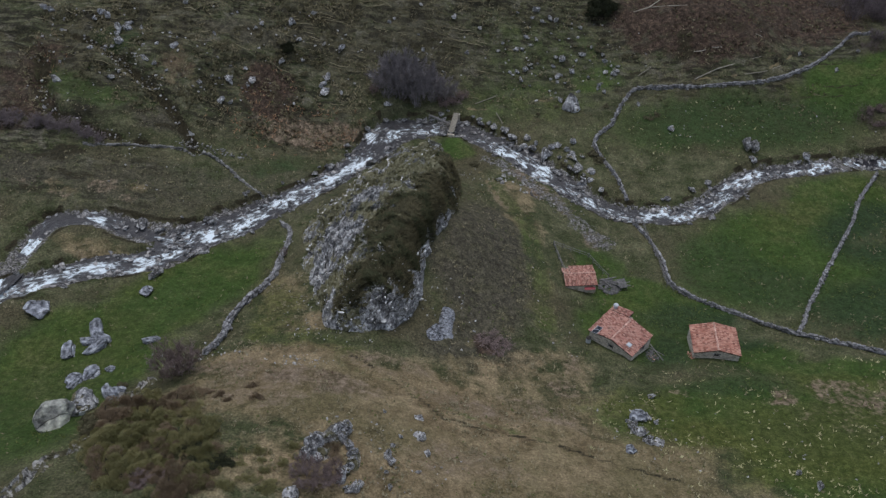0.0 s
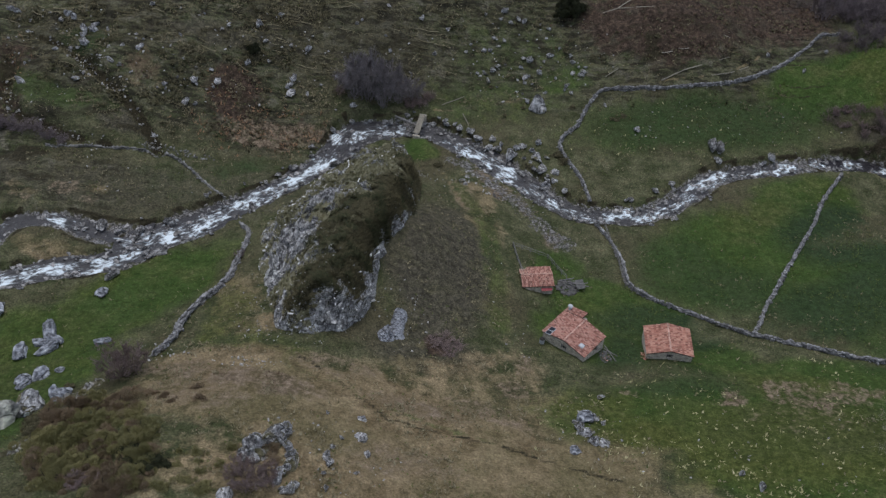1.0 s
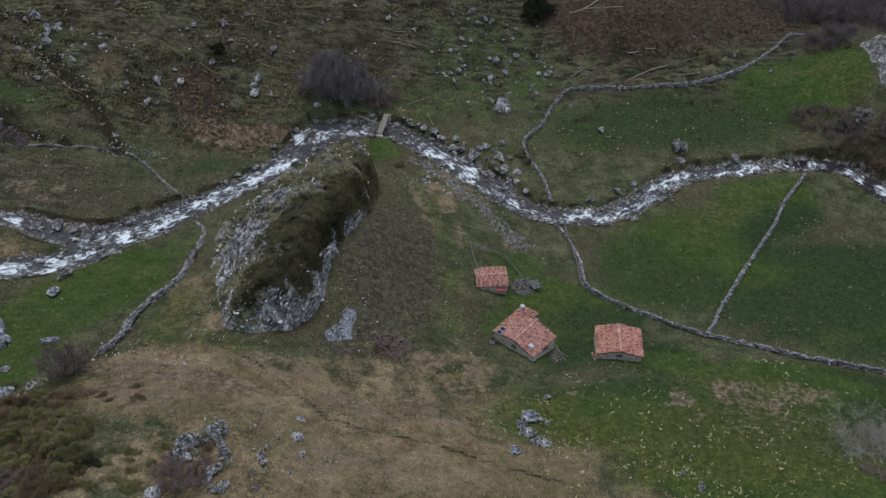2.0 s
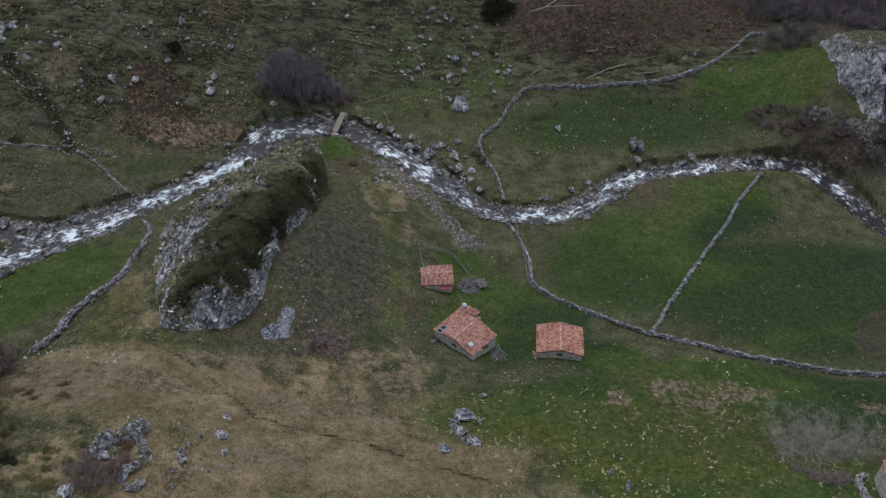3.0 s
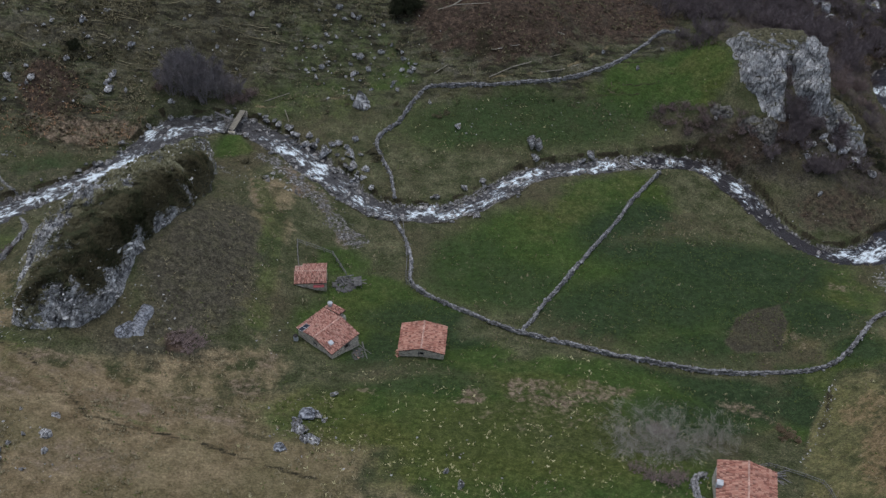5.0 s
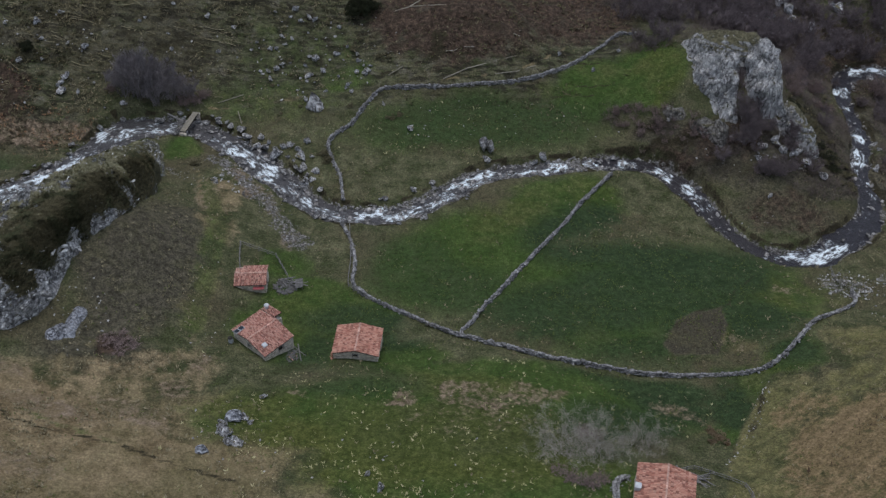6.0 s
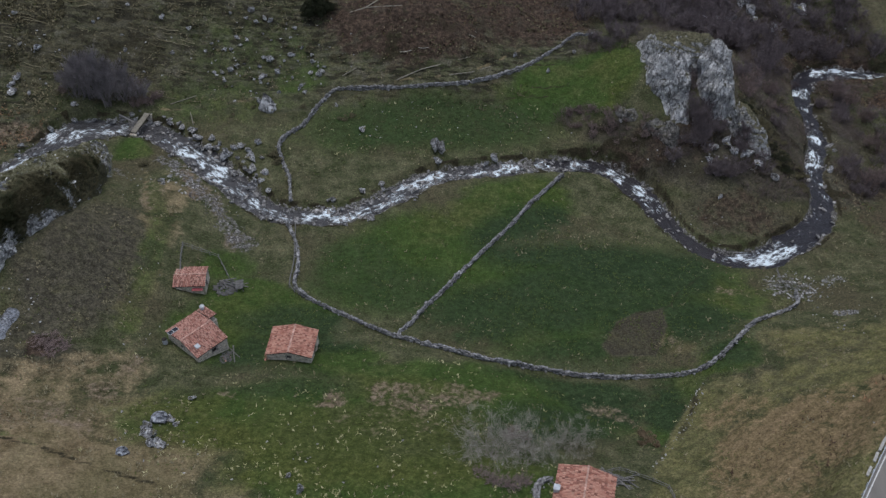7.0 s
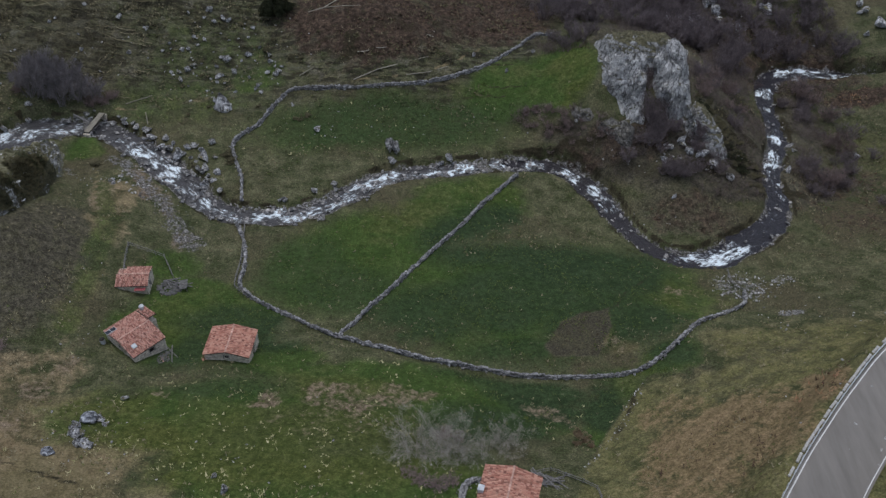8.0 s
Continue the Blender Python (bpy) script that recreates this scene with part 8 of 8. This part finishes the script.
xy = pick(70000, lambda x, y: np.maximum(ease((y - 138) / 12) * ease((-8 - x) / 14), 0.6 * ease((y - 160) / 12) * ease((45 - x) / 20)) * ease(2.0 * grain(x, y, 17, 3.0, 3)), rg, -82, 60, 136, 215)
blades("dead_grass", xy, 0.15 + 0.25 * rg.rand(len(xy)), 0.10 + 0.18 * rg.rand(len(xy)), "blade_dry", "bleached dead grass among the far slope's heath", "grass", 0.02, 12)
xy = pick(42000, lambda x, y: ease((y - 138) / 12) * ease((-8 - x) / 14) * (1 - 0.9 * spots(x, y, RUST)) * ease(2.0 * grain(x, y, 19, 4.0, 3) - 0.3), rg, -82, 10, 136, 200)
blades("heath", xy, 0.15 + 0.4 * rg.rand(len(xy)), 0.15 + 0.25 * rg.rand(len(xy)), "leaf_heath", "dark dwarf shrubs in patches above the stream", "heath", 0.0, 13)
# dark heath on the crag and the rough far slope
cx, cy, cz = (a.ravel() for a in CRAG)
i = rg.randint(0, len(cx), 110000)
heath = heath_cover(cx[i], cy[i])
i = i[(rg.rand(len(i)) < heath) & (cz[i] > 4)]
blades("heath", np.column_stack([cx[i], cy[i]]) + rg.uniform(-0.2, 0.2, (len(i), 2)), 0.08 + 0.26 * rg.rand(len(i)), 0.08 + 0.14 * rg.rand(len(i)), "leaf_heath", "dark heath and dwarf shrubs growing over the crag", "heath", 0.0, 5, cz[i] - 0.05, 4)
clump = i[rg.rand(len(i)) < ease(1.6 * grain(cx[i], cy[i], 37, 1.6, 2))]
blades("heath", np.column_stack([cx[clump], cy[clump]]) + rg.uniform(-0.25, 0.25, (len(clump), 2)), 0.14 + 0.34 * rg.rand(len(clump)), 0.10 + 0.14 * rg.rand(len(clump)), "leaf_juniper", "dark green juniper clumps on the crag's crown", "heath", 0.0, 15, cz[clump] - 0.05, 5)
FAR_HEATH = [(rp.uniform(-75, 60), rp.uniform(160, 196), rp.uniform(0.25, 0.65), 0.7, turn()) for _ in range(80)]
joined("heath_scrub", FAR_HEATH, [leafy_mesh("leaves", 185 + j, "leaf_heath", 1800, 3.4, 1.7, 0.13, 18) for j in range(3)], "leaf_heath", "low dark heath bushes dotted over the far slope", "scrub")
xy = pick(85000, lambda x, y: ease((y - 160) / 12) * ease(2.4 * grain(x * 0.4, y, 6, 5.0, 3) - 0.3), rg)
blades("heath", xy, 0.15 + 0.35 * rg.rand(len(xy)), 0.2 + 0.25 * rg.rand(len(xy)), "leaf_heath", "dark low heath in streaks across the far slope", "heath", 0.0, 6)


def stalks(count, where, long, mat, label, seed):
    """Thin dead stems lying along the slope, in one mesh."""
    rs = np.random.RandomState(seed)
    xy = pick(count, where, rs, -82, 110, 146, 215)
    n = len(xy)
    a, half, w = rs.normal(0, 0.14, n), rs.uniform(0.3, 1.0, n) * long / 2, rs.uniform(0.05, 0.10, n)
    d = np.stack([np.cos(a), np.sin(a)], 1)
    t = np.stack([-d[:, 1], d[:, 0]], 1)
    rows = []
    for e in (-1, 0, 1):
        p = xy + d * (e * half)[:, None] + t * (0.12 * half * (e == 0) * rs.choice([-1, 1], n))[:, None]
        z = height(p[:, 0], p[:, 1]) + 0.22
        rows += [np.column_stack([p - t * w[:, None], z]), np.column_stack([p + t * w[:, None], z]), np.column_stack([p, z + 0.07])]
    v = np.stack(rows, 1).reshape(-1, 3)
    q = np.array([(0, 1, 4, 3), (1, 2, 5, 4), (2, 0, 3, 5), (3, 4, 7, 6), (4, 5, 8, 7), (5, 3, 6, 8)])
    f = (np.arange(n)[:, None, None] * 9 + q[None]).reshape(-1, 4)
    return tagged(soup("dead_stalks", v, f, mat), label, "stalks", kind="stuff")


stalks(2600, lambda x, y: np.maximum(ease((y - 162) / 10) * ease((20 - x) / 14), 0.35 * ease((y - 150) / 8) * ease((-12 - x) / 10)) * patchy(x, y, 6.0, 44), 4.2, "blade_dry", "bleached dead stems lying along the terraced slope", 51)
stalks(160, lambda x, y: spots(x, y, [(66, 184, 20, 9, 15, 0.7)]), 3.0, "twig_pale", "bleached dead stems lying on the bracken slope", 52)
